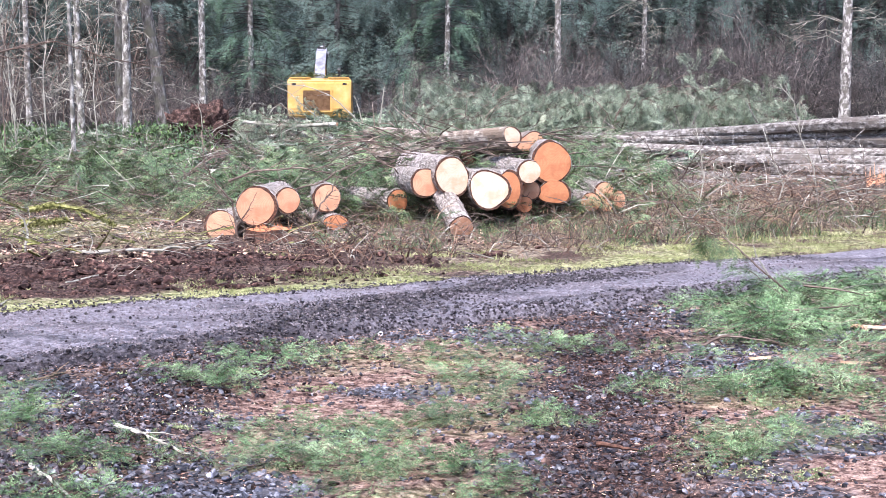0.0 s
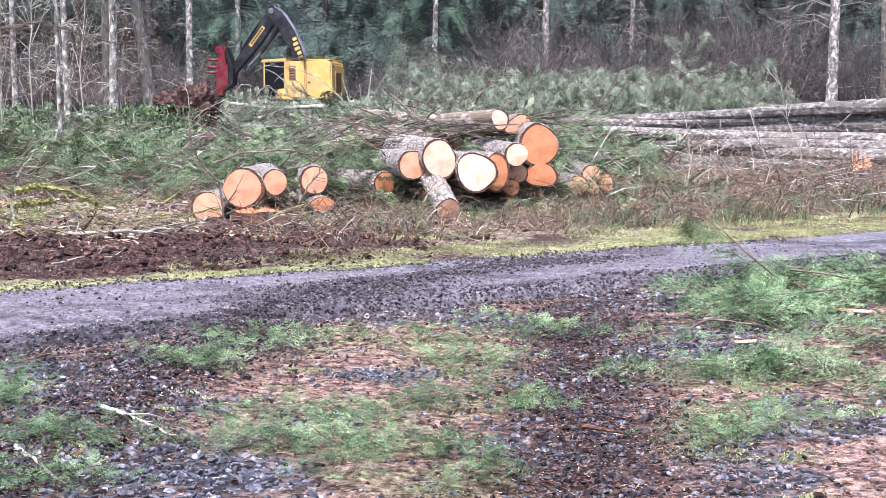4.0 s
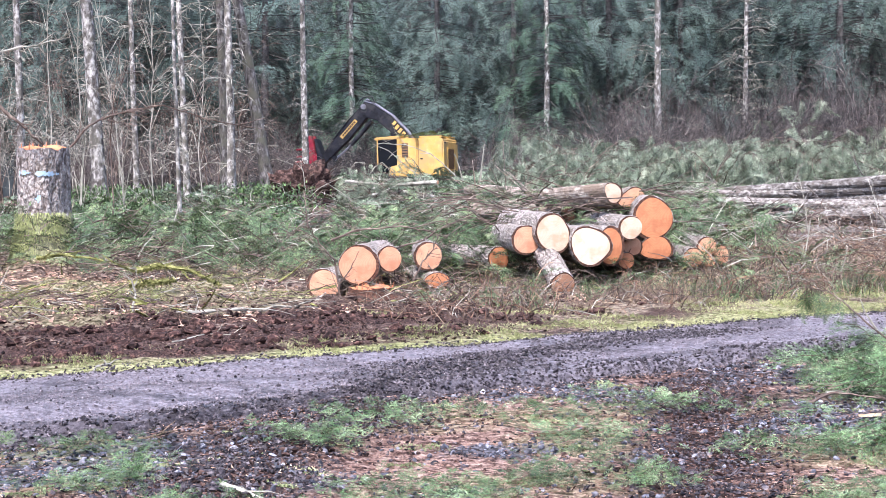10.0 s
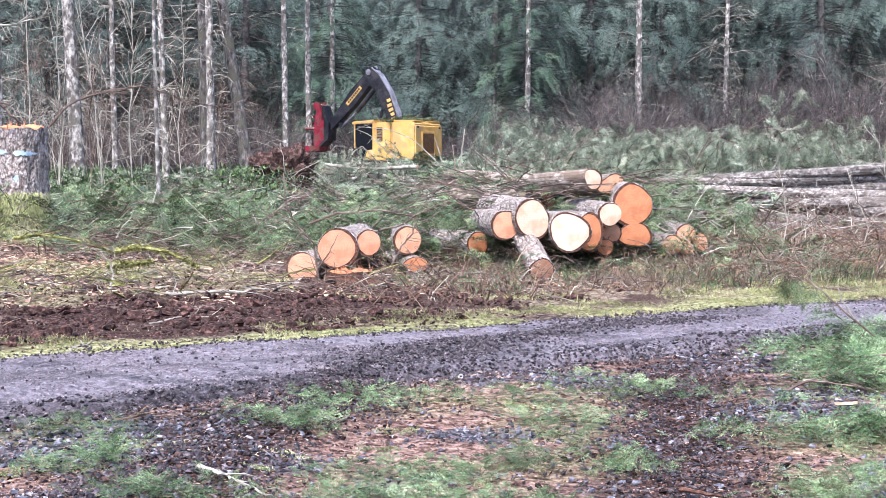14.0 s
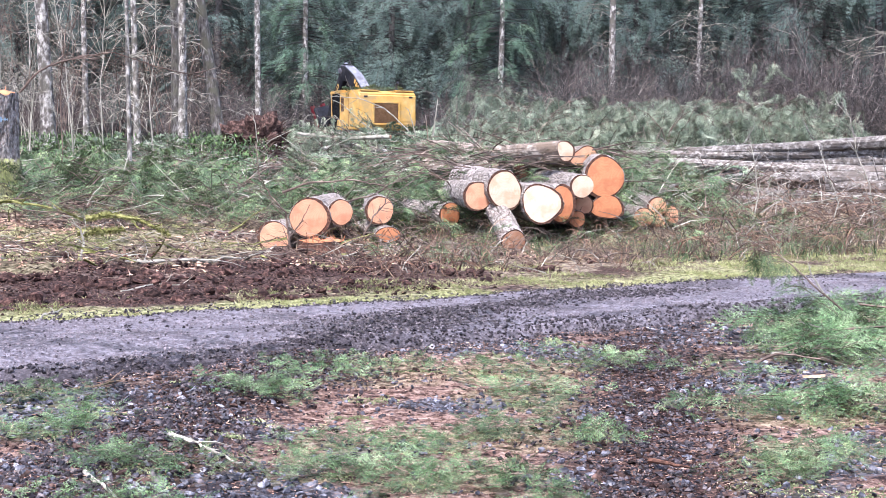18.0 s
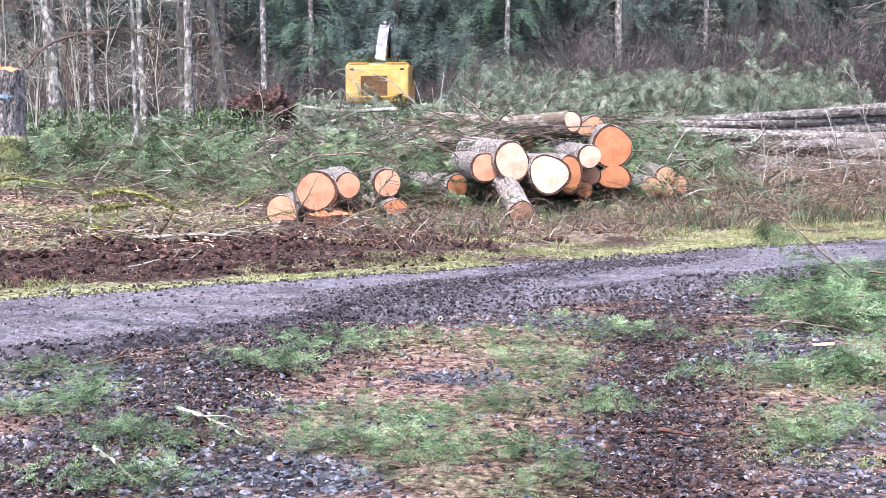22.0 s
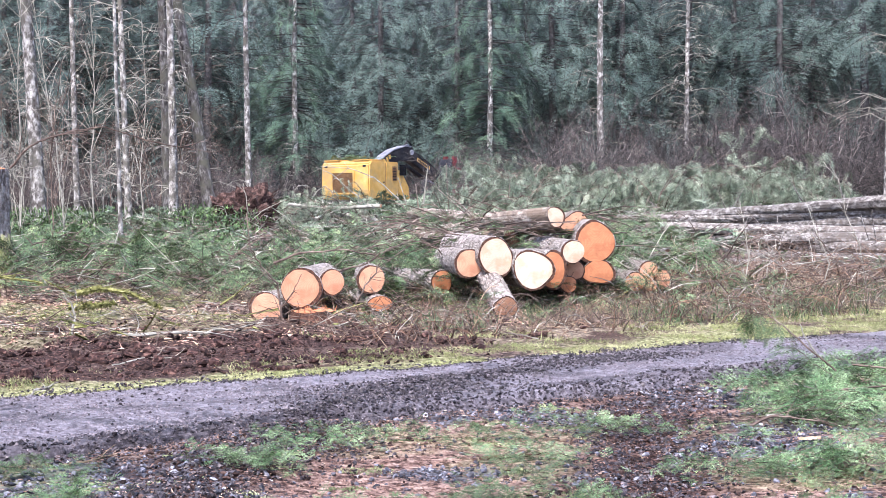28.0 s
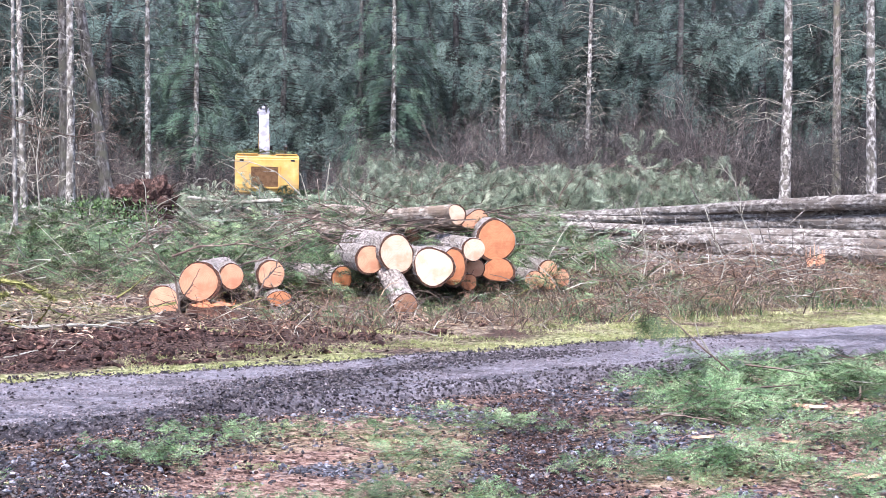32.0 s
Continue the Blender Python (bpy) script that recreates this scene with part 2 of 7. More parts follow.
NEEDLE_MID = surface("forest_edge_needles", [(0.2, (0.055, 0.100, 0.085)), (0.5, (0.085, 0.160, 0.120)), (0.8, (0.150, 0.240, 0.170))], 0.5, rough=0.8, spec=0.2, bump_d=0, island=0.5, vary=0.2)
NEEDLE_WET = surface("fresh_fir_needles", [(0.2, (0.018, 0.052, 0.020)), (0.5, (0.105, 0.215, 0.090)), (0.8, (0.360, 0.500, 0.300))], 4.5, rough=0.4, bump_d=0, island=0.7)
LEAF = surface("salal_leaves", [(0.2, (0.026, 0.060, 0.024)), (0.5, (0.066, 0.135, 0.046)), (0.8, (0.160, 0.260, 0.095))], 1.5, rough=0.5, bump_d=0, island=0.6)
GRASS_GREEN = surface("fresh_grass_blades", [(0.2, (0.130, 0.160, 0.060)), (0.5, (0.300, 0.335, 0.150)), (0.8, (0.560, 0.560, 0.340))], 1.2, rough=0.55, bump_d=0, island=0.5)
LIME = surface("lime_moss", [(0.2, (0.110, 0.160, 0.075)), (0.5, (0.270, 0.335, 0.175)), (0.8, (0.500, 0.550, 0.340))], 3.0, rough=0.8, bump_d=0, island=0.4)
DRY = surface("dry_russet_stems", [(0.2, (0.085, 0.058, 0.040)), (0.5, (0.225, 0.165, 0.118)), (0.8, (0.450, 0.380, 0.280))], 1.6, rough=0.8, bump_d=0, island=0.55)
MOSS = surface("moss", [(0.2, (0.070, 0.075, 0.022)), (0.5, (0.200, 0.210, 0.075)), (0.8, (0.430, 0.430, 0.200))], 18, rough=0.95, bump_d=0.02, island=0.45)
TWIG = surface("bare_twigs", [(0.2, (0.045, 0.030, 0.026)), (0.5, (0.125, 0.092, 0.080)), (0.8, (0.310, 0.250, 0.215))], 3, rough=0.8, bump_d=0, island=0.55)
RUSSET = surface("russet_bracken", [(0.2, (0.060, 0.032, 0.024)), (0.5, (0.190, 0.110, 0.080)), (0.8, (0.400, 0.290, 0.215))], 2.0, rough=0.85, bump_d=0, island=0.6)
TWIG_PALE = surface("lichen_twigs", [(0.2, (0.130, 0.126, 0.108)), (0.5, (0.310, 0.306, 0.272)), (0.8, (0.540, 0.535, 0.490))], 3, rough=0.9, bump_d=0, island=0.5)
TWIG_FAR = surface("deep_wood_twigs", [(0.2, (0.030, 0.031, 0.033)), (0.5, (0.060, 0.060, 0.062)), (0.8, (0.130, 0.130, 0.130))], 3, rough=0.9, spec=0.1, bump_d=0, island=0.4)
TWIG_RED = surface("russet_twigs", [(0.2, (0.034, 0.029, 0.031)), (0.5, (0.105, 0.090, 0.094)), (0.8, (0.360, 0.335, 0.330))], 1.2, rough=0.85, bump_d=0, island=0.5, vary=0.25)
BARK = surface("grey_bark", [(0.2, (0.055, 0.050, 0.048)), (0.44, (0.160, 0.150, 0.144)), (0.56, (0.390, 0.380, 0.368)), (0.76, (0.700, 0.690, 0.675))], 5, stain=(0.145, 0.138, 0.122), stain_scale=2.2, rough=0.9, bump_d=0.05, stretch=(1.3, 1.3, 0.8), vary=0.12)
BARK_DARK = surface("brown_bark", [(0.2, (0.045, 0.040, 0.038)), (0.5, (0.150, 0.138, 0.130)), (0.8, (0.400, 0.385, 0.370))], 8, stain=(0.16, 0.155, 0.12), stain_scale=1.6, rough=0.92, bump_d=0.05, stretch=(1.3, 1.3, 0.5), vary=0.2)
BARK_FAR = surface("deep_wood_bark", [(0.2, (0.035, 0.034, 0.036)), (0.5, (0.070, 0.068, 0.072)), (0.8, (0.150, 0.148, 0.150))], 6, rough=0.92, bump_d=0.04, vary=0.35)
BARK_DECK = surface("weathered_log_bark", [(0.2, (0.035, 0.030, 0.029)), (0.42, (0.150, 0.136, 0.130)), (0.58, (0.290, 0.275, 0.268)), (0.78, (0.530, 0.515, 0.505))], 13, stain=(0.15, 0.13, 0.12), stain_scale=2.5, rough=0.9, bump_d=0.05, vary=0.25, stretch=(1, 1, 0.5))
# Paler bark for the rear logs: light on their tops is in the colour.
BARK_PALE = surface("top_lit_tan_bark", [(0.2, (0.060, 0.048, 0.042)), (0.42, (0.200, 0.165, 0.145)), (0.58, (0.360, 0.315, 0.285)), (0.78, (0.600, 0.555, 0.510))], 12, stain=(0.20, 0.155, 0.125), stain_scale=3, rough=0.9, bump_d=0.05, stretch=(1, 1, 0.4), vary=0.15)
BARK_RIM = surface("raw_bark_edge", [(0.2, (0.030, 0.014, 0.010)), (0.5, (0.090, 0.042, 0.030)), (0.8, (0.200, 0.100, 0.070))], 30, rough=0.9, bump_d=0.01)


def plated_bark(name):
    """Thick furrowed bark: pale pinkish-grey plates between dark cracks, with lichen flecks."""
    m, nt, bsdf = node_mat(name)
    tc = nt.nodes.new("ShaderNodeTexCoord")
    mp = nt.nodes.new("ShaderNodeMapping")
    mp.inputs["Scale"].default_value = (1, 1, 0.4)
    nt.links.new(tc.outputs["Object"], mp.inputs[0])
    v = nt.nodes.new("ShaderNodeTexVoronoi")
    v.inputs["Scale"].default_value = 15
    warp = nt.nodes.new("ShaderNodeTexNoise")
    warp.inputs["Scale"].default_value, warp.inputs["Detail"].default_value = 9, 3
    nt.links.new(mp.outputs[0], warp.inputs["Vector"])
    bent = mix(nt, 0.14, mp.outputs[0], warp.outputs["Color"], "LINEAR_LIGHT")
    nt.links.new(bent, v.inputs["Vector"])
    n = noise_tex(nt, 16, 6, 0.7)
    col = ramp(nt, n, [(0.38, (0.180, 0.145, 0.135)), (0.48, (0.370, 0.325, 0.308)), (0.56, (0.500, 0.458, 0.440)), (0.66, (0.660, 0.630, 0.610))])
    col = mix(nt, ramp(nt, v.outputs["Distance"], [(0.50, (0, 0, 0)), (0.85, (0.8, 0.8, 0.8))]), col, (0.040, 0.026, 0.022))
    col = mix(nt, ramp(nt, noise_tex(nt, 2.0, 4), [(0.5, (0, 0, 0)), (0.62, (0.4, 0.4, 0.4))]), col, (0.160, 0.140, 0.110))
    nt.links.new(col, bsdf.inputs["Base Color"])
    bsdf.inputs["Roughness"].default_value = 0.9
    inv = nt.nodes.new("ShaderNodeMath")
    inv.operation = "SUBTRACT"
    inv.inputs[0].default_value = 1.0
    nt.links.new(v.outputs["Distance"], inv.inputs[1])
    bump(nt, bsdf, inv.outputs[0], 1.0, 0.05)
    return m


BARK_LOG = plated_bark("log_bark")


def wood_mat(name, pale, deep, edge):
    """A fresh cut across the log: growth rings round the axis, a redder rim, saw marks."""
    m, nt, bsdf = node_mat(name)
    tc = nt.nodes.new("ShaderNodeTexCoord")
    w = nt.nodes.new("ShaderNodeTexWave")
    w.wave_type, w.rings_direction, w.wave_profile = "RINGS", "Z", "SIN"
    w.inputs["Scale"].default_value, w.inputs["Distortion"].default_value, w.inputs["Detail"].default_value = 14, 2.5, 3
    w.inputs["Detail Scale"].default_value = 1.2
    nt.links.new(tc.outputs["Object"], w.inputs[0])
    col = ramp(nt, w.outputs["Fac"], [(0.1, pale), (0.75, tuple(0.93 * p + 0.07 * d for p, d in zip(pale, deep))), (1.0, tuple(0.35 * p + 0.65 * d for p, d in zip(pale, deep)))])
    col = mix(nt, ramp(nt, noise_tex(nt, 5, 4), [(0.46, (0, 0, 0)), (0.62, (0.75, 0.75, 0.75))]), col, deep)
    saw = noise_tex(nt, 30, 3, stretch=(0.15, 3, 1))
    col = mix(nt, ramp(nt, saw, [(0.55, (0, 0, 0)), (0.85, (0.22, 0.22, 0.22))]), col, edge)
    g = nt.nodes.new("ShaderNodeObjectInfo")
    col = mix(nt, 1.0, col, ramp(nt, g.outputs["Random"], [(0, (0.88, 0.85, 0.82)), (1, (1.05, 1.05, 1.05))]), "MULTIPLY")
    nt.links.new(col, bsdf.inputs["Base Color"])
    bsdf.inputs["Roughness"].default_value = 0.75
    bump(nt, bsdf, saw, 0.4, 0.006)
    return m


CUT_PALE = wood_mat("pale_cut_wood", (0.84, 0.67, 0.54), (0.68, 0.43, 0.29), (0.74, 0.50, 0.36))
CUT_ORANGE = wood_mat("orange_cut_wood", (0.70, 0.40, 0.26), (0.56, 0.25, 0.15), (0.50, 0.22, 0.13))
CUT_RED = wood_mat("reddish_cut_wood", (0.66, 0.28, 0.14), (0.48, 0.17, 0.08), (0.42, 0.15, 0.07))
STONE = surface("crushed_stone", [(0.2, (0.016, 0.017, 0.025)), (0.5, (0.080, 0.086, 0.116)), (0.8, (0.310, 0.320, 0.385))], 16, rough=0.5, spec=0.3, bump_d=0.004, island=0.8)
STONE_DARK = surface("dark_wet_stone", [(0.2, (0.010, 0.008, 0.011)), (0.5, (0.040, 0.034, 0.042)), (0.8, (0.170, 0.152, 0.172))], 14, rough=0.5, spec=0.3, bump_d=0.004, island=0.8)
CHIP = surface("bark_litter", [(0.2, (0.022, 0.012, 0.010)), (0.5, (0.100, 0.056, 0.046)), (0.8, (0.320, 0.205, 0.165))], 6, rough=0.85, bump_d=0, island=0.65)
NEEDLE_DRY = surface("fallen_dry_needles", [(0.2, (0.140, 0.070, 0.052)), (0.5, (0.340, 0.205, 0.165)), (0.8, (0.560, 0.410, 0.340))], 4, rough=0.8, bump_d=0, island=0.55)
STONE_ROAD = surface("road_stone", [(0.2, (0.100, 0.089, 0.106)), (0.5, (0.190, 0.170, 0.200)), (0.8, (0.330, 0.305, 0.350))], 7, rough=0.6, spec=0.3, bump_d=0, island=0.45)
CHUNK = surface("turned_bark", [(0.2, (0.011, 0.007, 0.007)), (0.5, (0.042, 0.026, 0.024)), (0.8, (0.150, 0.096, 0.086))], 12, rough=0.85, spec=0.2, bump_d=0, island=0.6)
CLOD = surface("torn_red_soil", [(0.2, (0.010, 0.006, 0.007)), (0.5, (0.040, 0.021, 0.020)), (0.8, (0.165, 0.096, 0.084))], 18, rough=0.9, spec=0.2, bump_d=0.01, island=0.6)
CHIP_PALE = surface("wood_chips", [(0.3, (0.420, 0.250, 0.160)), (0.6, (0.600, 0.450, 0.340)), (0.8, (0.740, 0.620, 0.500))], 6, rough=0.8, bump_d=0, island=0.4)
YELLOW = surface("yellow_machine_paint", [(0.3, (0.620, 0.370, 0.105)), (0.6, (0.720, 0.450, 0.145)), (0.8, (0.760, 0.520, 0.220))], 2.0, stain=(0.54, 0.36, 0.15), stain_scale=1.4, rough=0.5, bump_d=0)
BLACK = surface("black_machine_paint", [(0.3, (0.010, 0.011, 0.016)), (0.7, (0.024, 0.026, 0.036))], 3, stain=(0.05, 0.05, 0.055), stain_scale=2.0, rough=0.5, spec=0.25, bump_d=0)
# Steel of pins and rods; on the boom top its grey is sky sheen.
GREYM = surface("worn_steel_and_sky_sheen", [(0.3, (0.20, 0.21, 0.26)), (0.7, (0.34, 0.35, 0.42))], 3, stain=(0.15, 0.15, 0.18), stain_scale=2.0, rough=0.4, bump_d=0)
RED = surface("red_machine_paint", [(0.3, (0.170, 0.010, 0.024)), (0.7, (0.310, 0.022, 0.045))], 4, stain=(0.16, 0.07, 0.06), stain_scale=3.0, rough=0.4, bump_d=0)
STEEL = surface("track_steel", [(0.3, (0.03, 0.028, 0.026)), (0.7, (0.08, 0.072, 0.065))], 5, rough=0.7, metal=0.3, bump_d=0.01)
GRILLE = surface("brown_grille", [(0.3, (0.180, 0.095, 0.045)), (0.7, (0.270, 0.150, 0.075))], 6, rough=0.6, bump_d=0)
BLUE = surface("blue_marking_paint", [(0.3, (0.30, 0.45, 0.60)), (0.7, (0.45, 0.62, 0.75))], 9, rough=0.8, bump_d=0)
ROOT = surface("torn_root_soil", [(0.2, (0.012, 0.006, 0.006)), (0.5, (0.034, 0.018, 0.016)), (0.8, (0.140, 0.085, 0.076))], 9, rough=0.95, bump_d=0.03, island=0.4)
GLASS, _nt, _b = node_mat("dark_cab_glass")
_b.inputs["Base Color"].default_value = (0.012, 0.014, 0.018, 1)
_b.inputs["Roughness"].default_value = 0.08

def pebbles(nt, scale, stretch=(1, 1, 1)):
    """Cell colours and edges for a bed of loose stones."""
    tc = nt.nodes.new("ShaderNodeTexCoord")
    mp = nt.nodes.new("ShaderNodeMapping")
    mp.inputs["Scale"].default_value = stretch
    nt.links.new(tc.outputs["Object"], mp.inputs[0])
    v = nt.nodes.new("ShaderNodeTexVoronoi")
    v.inputs["Scale"].default_value = scale
    nt.links.new(mp.outputs[0], v.inputs["Vector"])
    sep = nt.nodes.new("ShaderNodeSeparateColor")
    nt.links.new(v.outputs["Color"], sep.inputs[0])
    return sep.outputs[0], v.outputs["Distance"]


def ground_mat():
    m, nt, bsdf = node_mat("forest_floor")
    fine = noise_tex(nt, 14, 6, 0.72)
    grit = noise_tex(nt, 34, 4, 0.75)
    cell, edge = pebbles(nt, 22)
    col = ramp(nt, fine, [(0.38, (0.014, 0.010, 0.010)), (0.47, (0.075, 0.048, 0.042)), (0.54, (0.210, 0.148, 0.126)), (0.64, (0.460, 0.365, 0.300))])

    def zone(name, stops, grain):
        a = nt.nodes.new("ShaderNodeAttribute")
        a.attribute_name = name
        return a.outputs["Fac"], ramp(nt, grain, stops)

    for name, stops, grain in (
        ("needles", [(0.36, (0.018, 0.010, 0.010)), (0.44, (0.120, 0.068, 0.058)), (0.52, (0.400, 0.255, 0.215)), (0.62, (0.680, 0.510, 0.440))], fine),
        ("gravel", [(0.05, (0.016, 0.017, 0.023)), (0.5, (0.060, 0.063, 0.080)), (0.95, (0.210, 0.215, 0.255))], cell),
        ("moss", [(0.36, (0.080, 0.085, 0.038)), (0.47, (0.290, 0.315, 0.135)), (0.60, (0.640, 0.650, 0.370))], fine),
        ("tan", [(0.36, (0.060, 0.042, 0.034)), (0.48, (0.280, 0.220, 0.165)), (0.60, (0.600, 0.520, 0.400))], fine),
        ("soil", [(0.38, (0.010, 0.006, 0.007)), (0.5, (0.050, 0.026, 0.023)), (0.62, (0.210, 0.125, 0.108))], grit),
    ):
        f, c = zone(name, stops, grain)
        col = mix(nt, f, col, c)
    nt.links.new(col, bsdf.inputs["Base Color"])
    bsdf.inputs["Roughness"].default_value = 0.8
    bsdf.inputs["Specular IOR Level"].default_value = 0.15
    bump(nt, bsdf, grit, 1.0, 0.05)
    return m


def road_mat():
    m, nt, bsdf = node_mat("wet_gravel_road")
    grit, big = noise_tex(nt, 26, 6, 0.8), noise_tex(nt, 1.4, 6, 0.65)
    cell, edge = pebbles(nt, 24)
    fine = mix(nt, 0.35, ramp(nt, grit, [(0.36, (0, 0, 0)), (0.64, (1, 1, 1))]), ramp(nt, cell, [(0, (0, 0, 0)), (1, (1, 1, 1))]))
    col = ramp(nt, fine, [(0.1, (0.075, 0.066, 0.080)), (0.45, (0.190, 0.171, 0.202)), (0.9, (0.430, 0.402, 0.458))])
    a = nt.nodes.new("ShaderNodeAttribute")
    a.attribute_name = "loose"
    col = mix(nt, a.outputs["Fac"], col, ramp(nt, fine, [(0.1, (0.010, 0.008, 0.010)), (0.5, (0.046, 0.039, 0.047)), (0.9, (0.200, 0.182, 0.205))]))
    col = mix(nt, ramp(nt, big, [(0.50, (0, 0, 0)), (0.64, (0.35, 0.35, 0.35))]), col, (0.14, 0.12, 0.14))
    nt.links.new(col, bsdf.inputs["Base Color"])
    nt.links.new(ramp(nt, big, [(0.4, (0.3, 0.3, 0.3)), (0.6, (0.65, 0.65, 0.65))]), bsdf.inputs["Roughness"])
    bsdf.inputs["Specular IOR Level"].default_value = 0.3
    bump(nt, bsdf, fine, 0.8, 0.02)
    return m


FLOOR, ROAD = ground_mat(), road_mat()

# ---- the lie of the land ----
def road_near(x):
    return 11.45 + 0.78 * x - 0.012 * np.clip(x, -30, 6) ** 2 * np.sign(x)


def road_far(x):
    return 15.0 + 0.62 * x


def road_mask(x, y):
    """1 on the road, 0 beside it."""
    w = 0.6 * (fbm(x * 1.3, y * 1.3, 3, 4) - 0.5)
    return sstep(-0.25, 0.15, y - road_near(x) + w) * sstep(-0.25, 0.15, road_far(x) - y + w)


def windrow(x, y):
    """The dark ridge of dirt thrown up where the drive leaves the road."""
    cx = -1.45 + 0.20 * (y - 7.2) + 0.11 * np.clip(y - 11.2, 0, 5) ** 2
    return np.exp(-((x - cx) / (0.48 + 0.1 * np.sin(y * 2.1))) ** 2) * sstep(16.3, 15.3, y)


def wheel_track(x, y):
    cx = 1.05 + 0.14 * (y - 6.0)
    return np.exp(-((x - cx) / 0.42) ** 2) * sstep(13.2, 11.8, y)


def land(x, y):
    """The height of the broad ground, without its small bumps."""
    z = 1.05 * sstep(20, 50, y) + 0.36 * np.exp(-(((x + 7.2) / 3.2) ** 2 + ((y - 26) / 3.5) ** 2))
    return z + 0.10 * (fbm(x * 0.25, y * 0.25, 11, 2) - 0.5) * sstep(18, 26, y)


def ground_z(x, y):
    x, y = np.asarray(x, float), np.asarray(y, float)
    r = road_mask(x, y)
    far = sstep(17, 21, y - 0.62 * x)
    z = land(x, y) + (1 - r) * (0.06 + 0.30 * far) * (fbm(x * 1.6, y * 1.6, 5, 4) - 0.45)
    z = z + (1 - r) * 0.05 * (fbm(x * 7, y * 7, 8, 3) - 0.5)
    return z - 0.07 * r + 0.07 * windrow(x, y) * (1 - r) - 0.05 * wheel_track(x, y) * (1 - r)


def patches(x, y, spots):
    """The greatest of several soft round patches, each x, y, half-width, half-depth, with ragged rims."""
    best = np.zeros_like(np.asarray(x, float))
    rag = 0.9 * (fbm(x * 2.6, y * 2.6, 121, 4) - 0.5)
    for cx, cy, rx, ry in spots:
        best = np.maximum(best, sstep(1.15, 0.80, np.hypot((x - cx) / rx, (y - cy) / ry) + 1.4 * rag))
    return best


GREENS = [(-0.5, 9.7, 0.75, 0.45), (0.37, 10.1, 0.8, 0.4), (0.8, 9.1, 0.55, 0.45), (-0.2, 7.6, 0.5, 0.22), (0.45, 7.9, 0.45, 0.25), (0.95, 8.05, 0.4, 0.3),
          (-2.4, 9.0, 0.6, 0.5), (-0.95, 8.9, 0.4, 0.25), (-1.3, 6.9, 0.35, 0.3), (0.15, 6.8, 0.4, 0.25), (2.3, 8.7, 0.7, 0.4), (2.1, 7.5, 0.5, 0.4),
          (0.45, 6.3, 0.5, 0.3), (1.75, 7.0, 0.35, 0.3), (-0.5, 6.9, 0.3, 0.2), (-1.3, 6.1, 0.4, 0.25), (1.5, 10.4, 0.6, 0.5), (-1.9, 7.9, 0.3, 0.3)]
STONES = [(-0.65, 6.5, 0.6, 0.4), (-1.1, 6.0, 0.6, 0.5), (-2.0, 6.6, 0.9, 0.6), (0.2, 8.9, 0.4, 0.25), (-2.3, 8.2, 0.6, 0.3), (0.9, 6.9, 0.3, 0.3), (2.4, 9.7, 0.6, 0.3), (-0.4, 5.4, 1.2, 0.5), (1.4, 8.7, 0.5, 0.3)]


def torn_bank(x, y):
    """1 on the bare soil that machines have turned up beyond the road."""
    b = y - road_far(x) + 0.9 * (fbm(x * 1.1, y * 1.1, 131, 3) - 0.5)
    left = sstep(0.55, 1.0, b) * sstep(6.4, 5.2, b) * sstep(1.4, -0.8, x)
    left = np.maximum(left, 0.6 * sstep(5.0, 5.8, b) * sstep(9.0, 7.0, b) * sstep(0.5, -1.0, x) * sstep(0.40, 0.52, fbm(x * 1.9, y * 1.9, 134, 3)))
    return np.maximum(left, 0.75 * sstep(1.5, 2.2, b) * sstep(5.0, 3.8, b) * sstep(4.5, 2.0, x) * sstep(0.46, 0.56, fbm(x * 1.3, y * 1.3, 132, 3)))


def bare_front(x, y):
    """0 on the trodden ground before the log that juts out of the main pile, 1 elsewhere."""
    return 1 - np.exp(-((x - 1.42) / 0.40) ** 4 - ((y - 20.2) / 1.2) ** 4)


def lines(*spans):
    out = []
    for a, b, n in spans:
        out.extend(np.linspace(a, b, n, endpoint=False))
    return np.array(out + [spans[-1][1]])


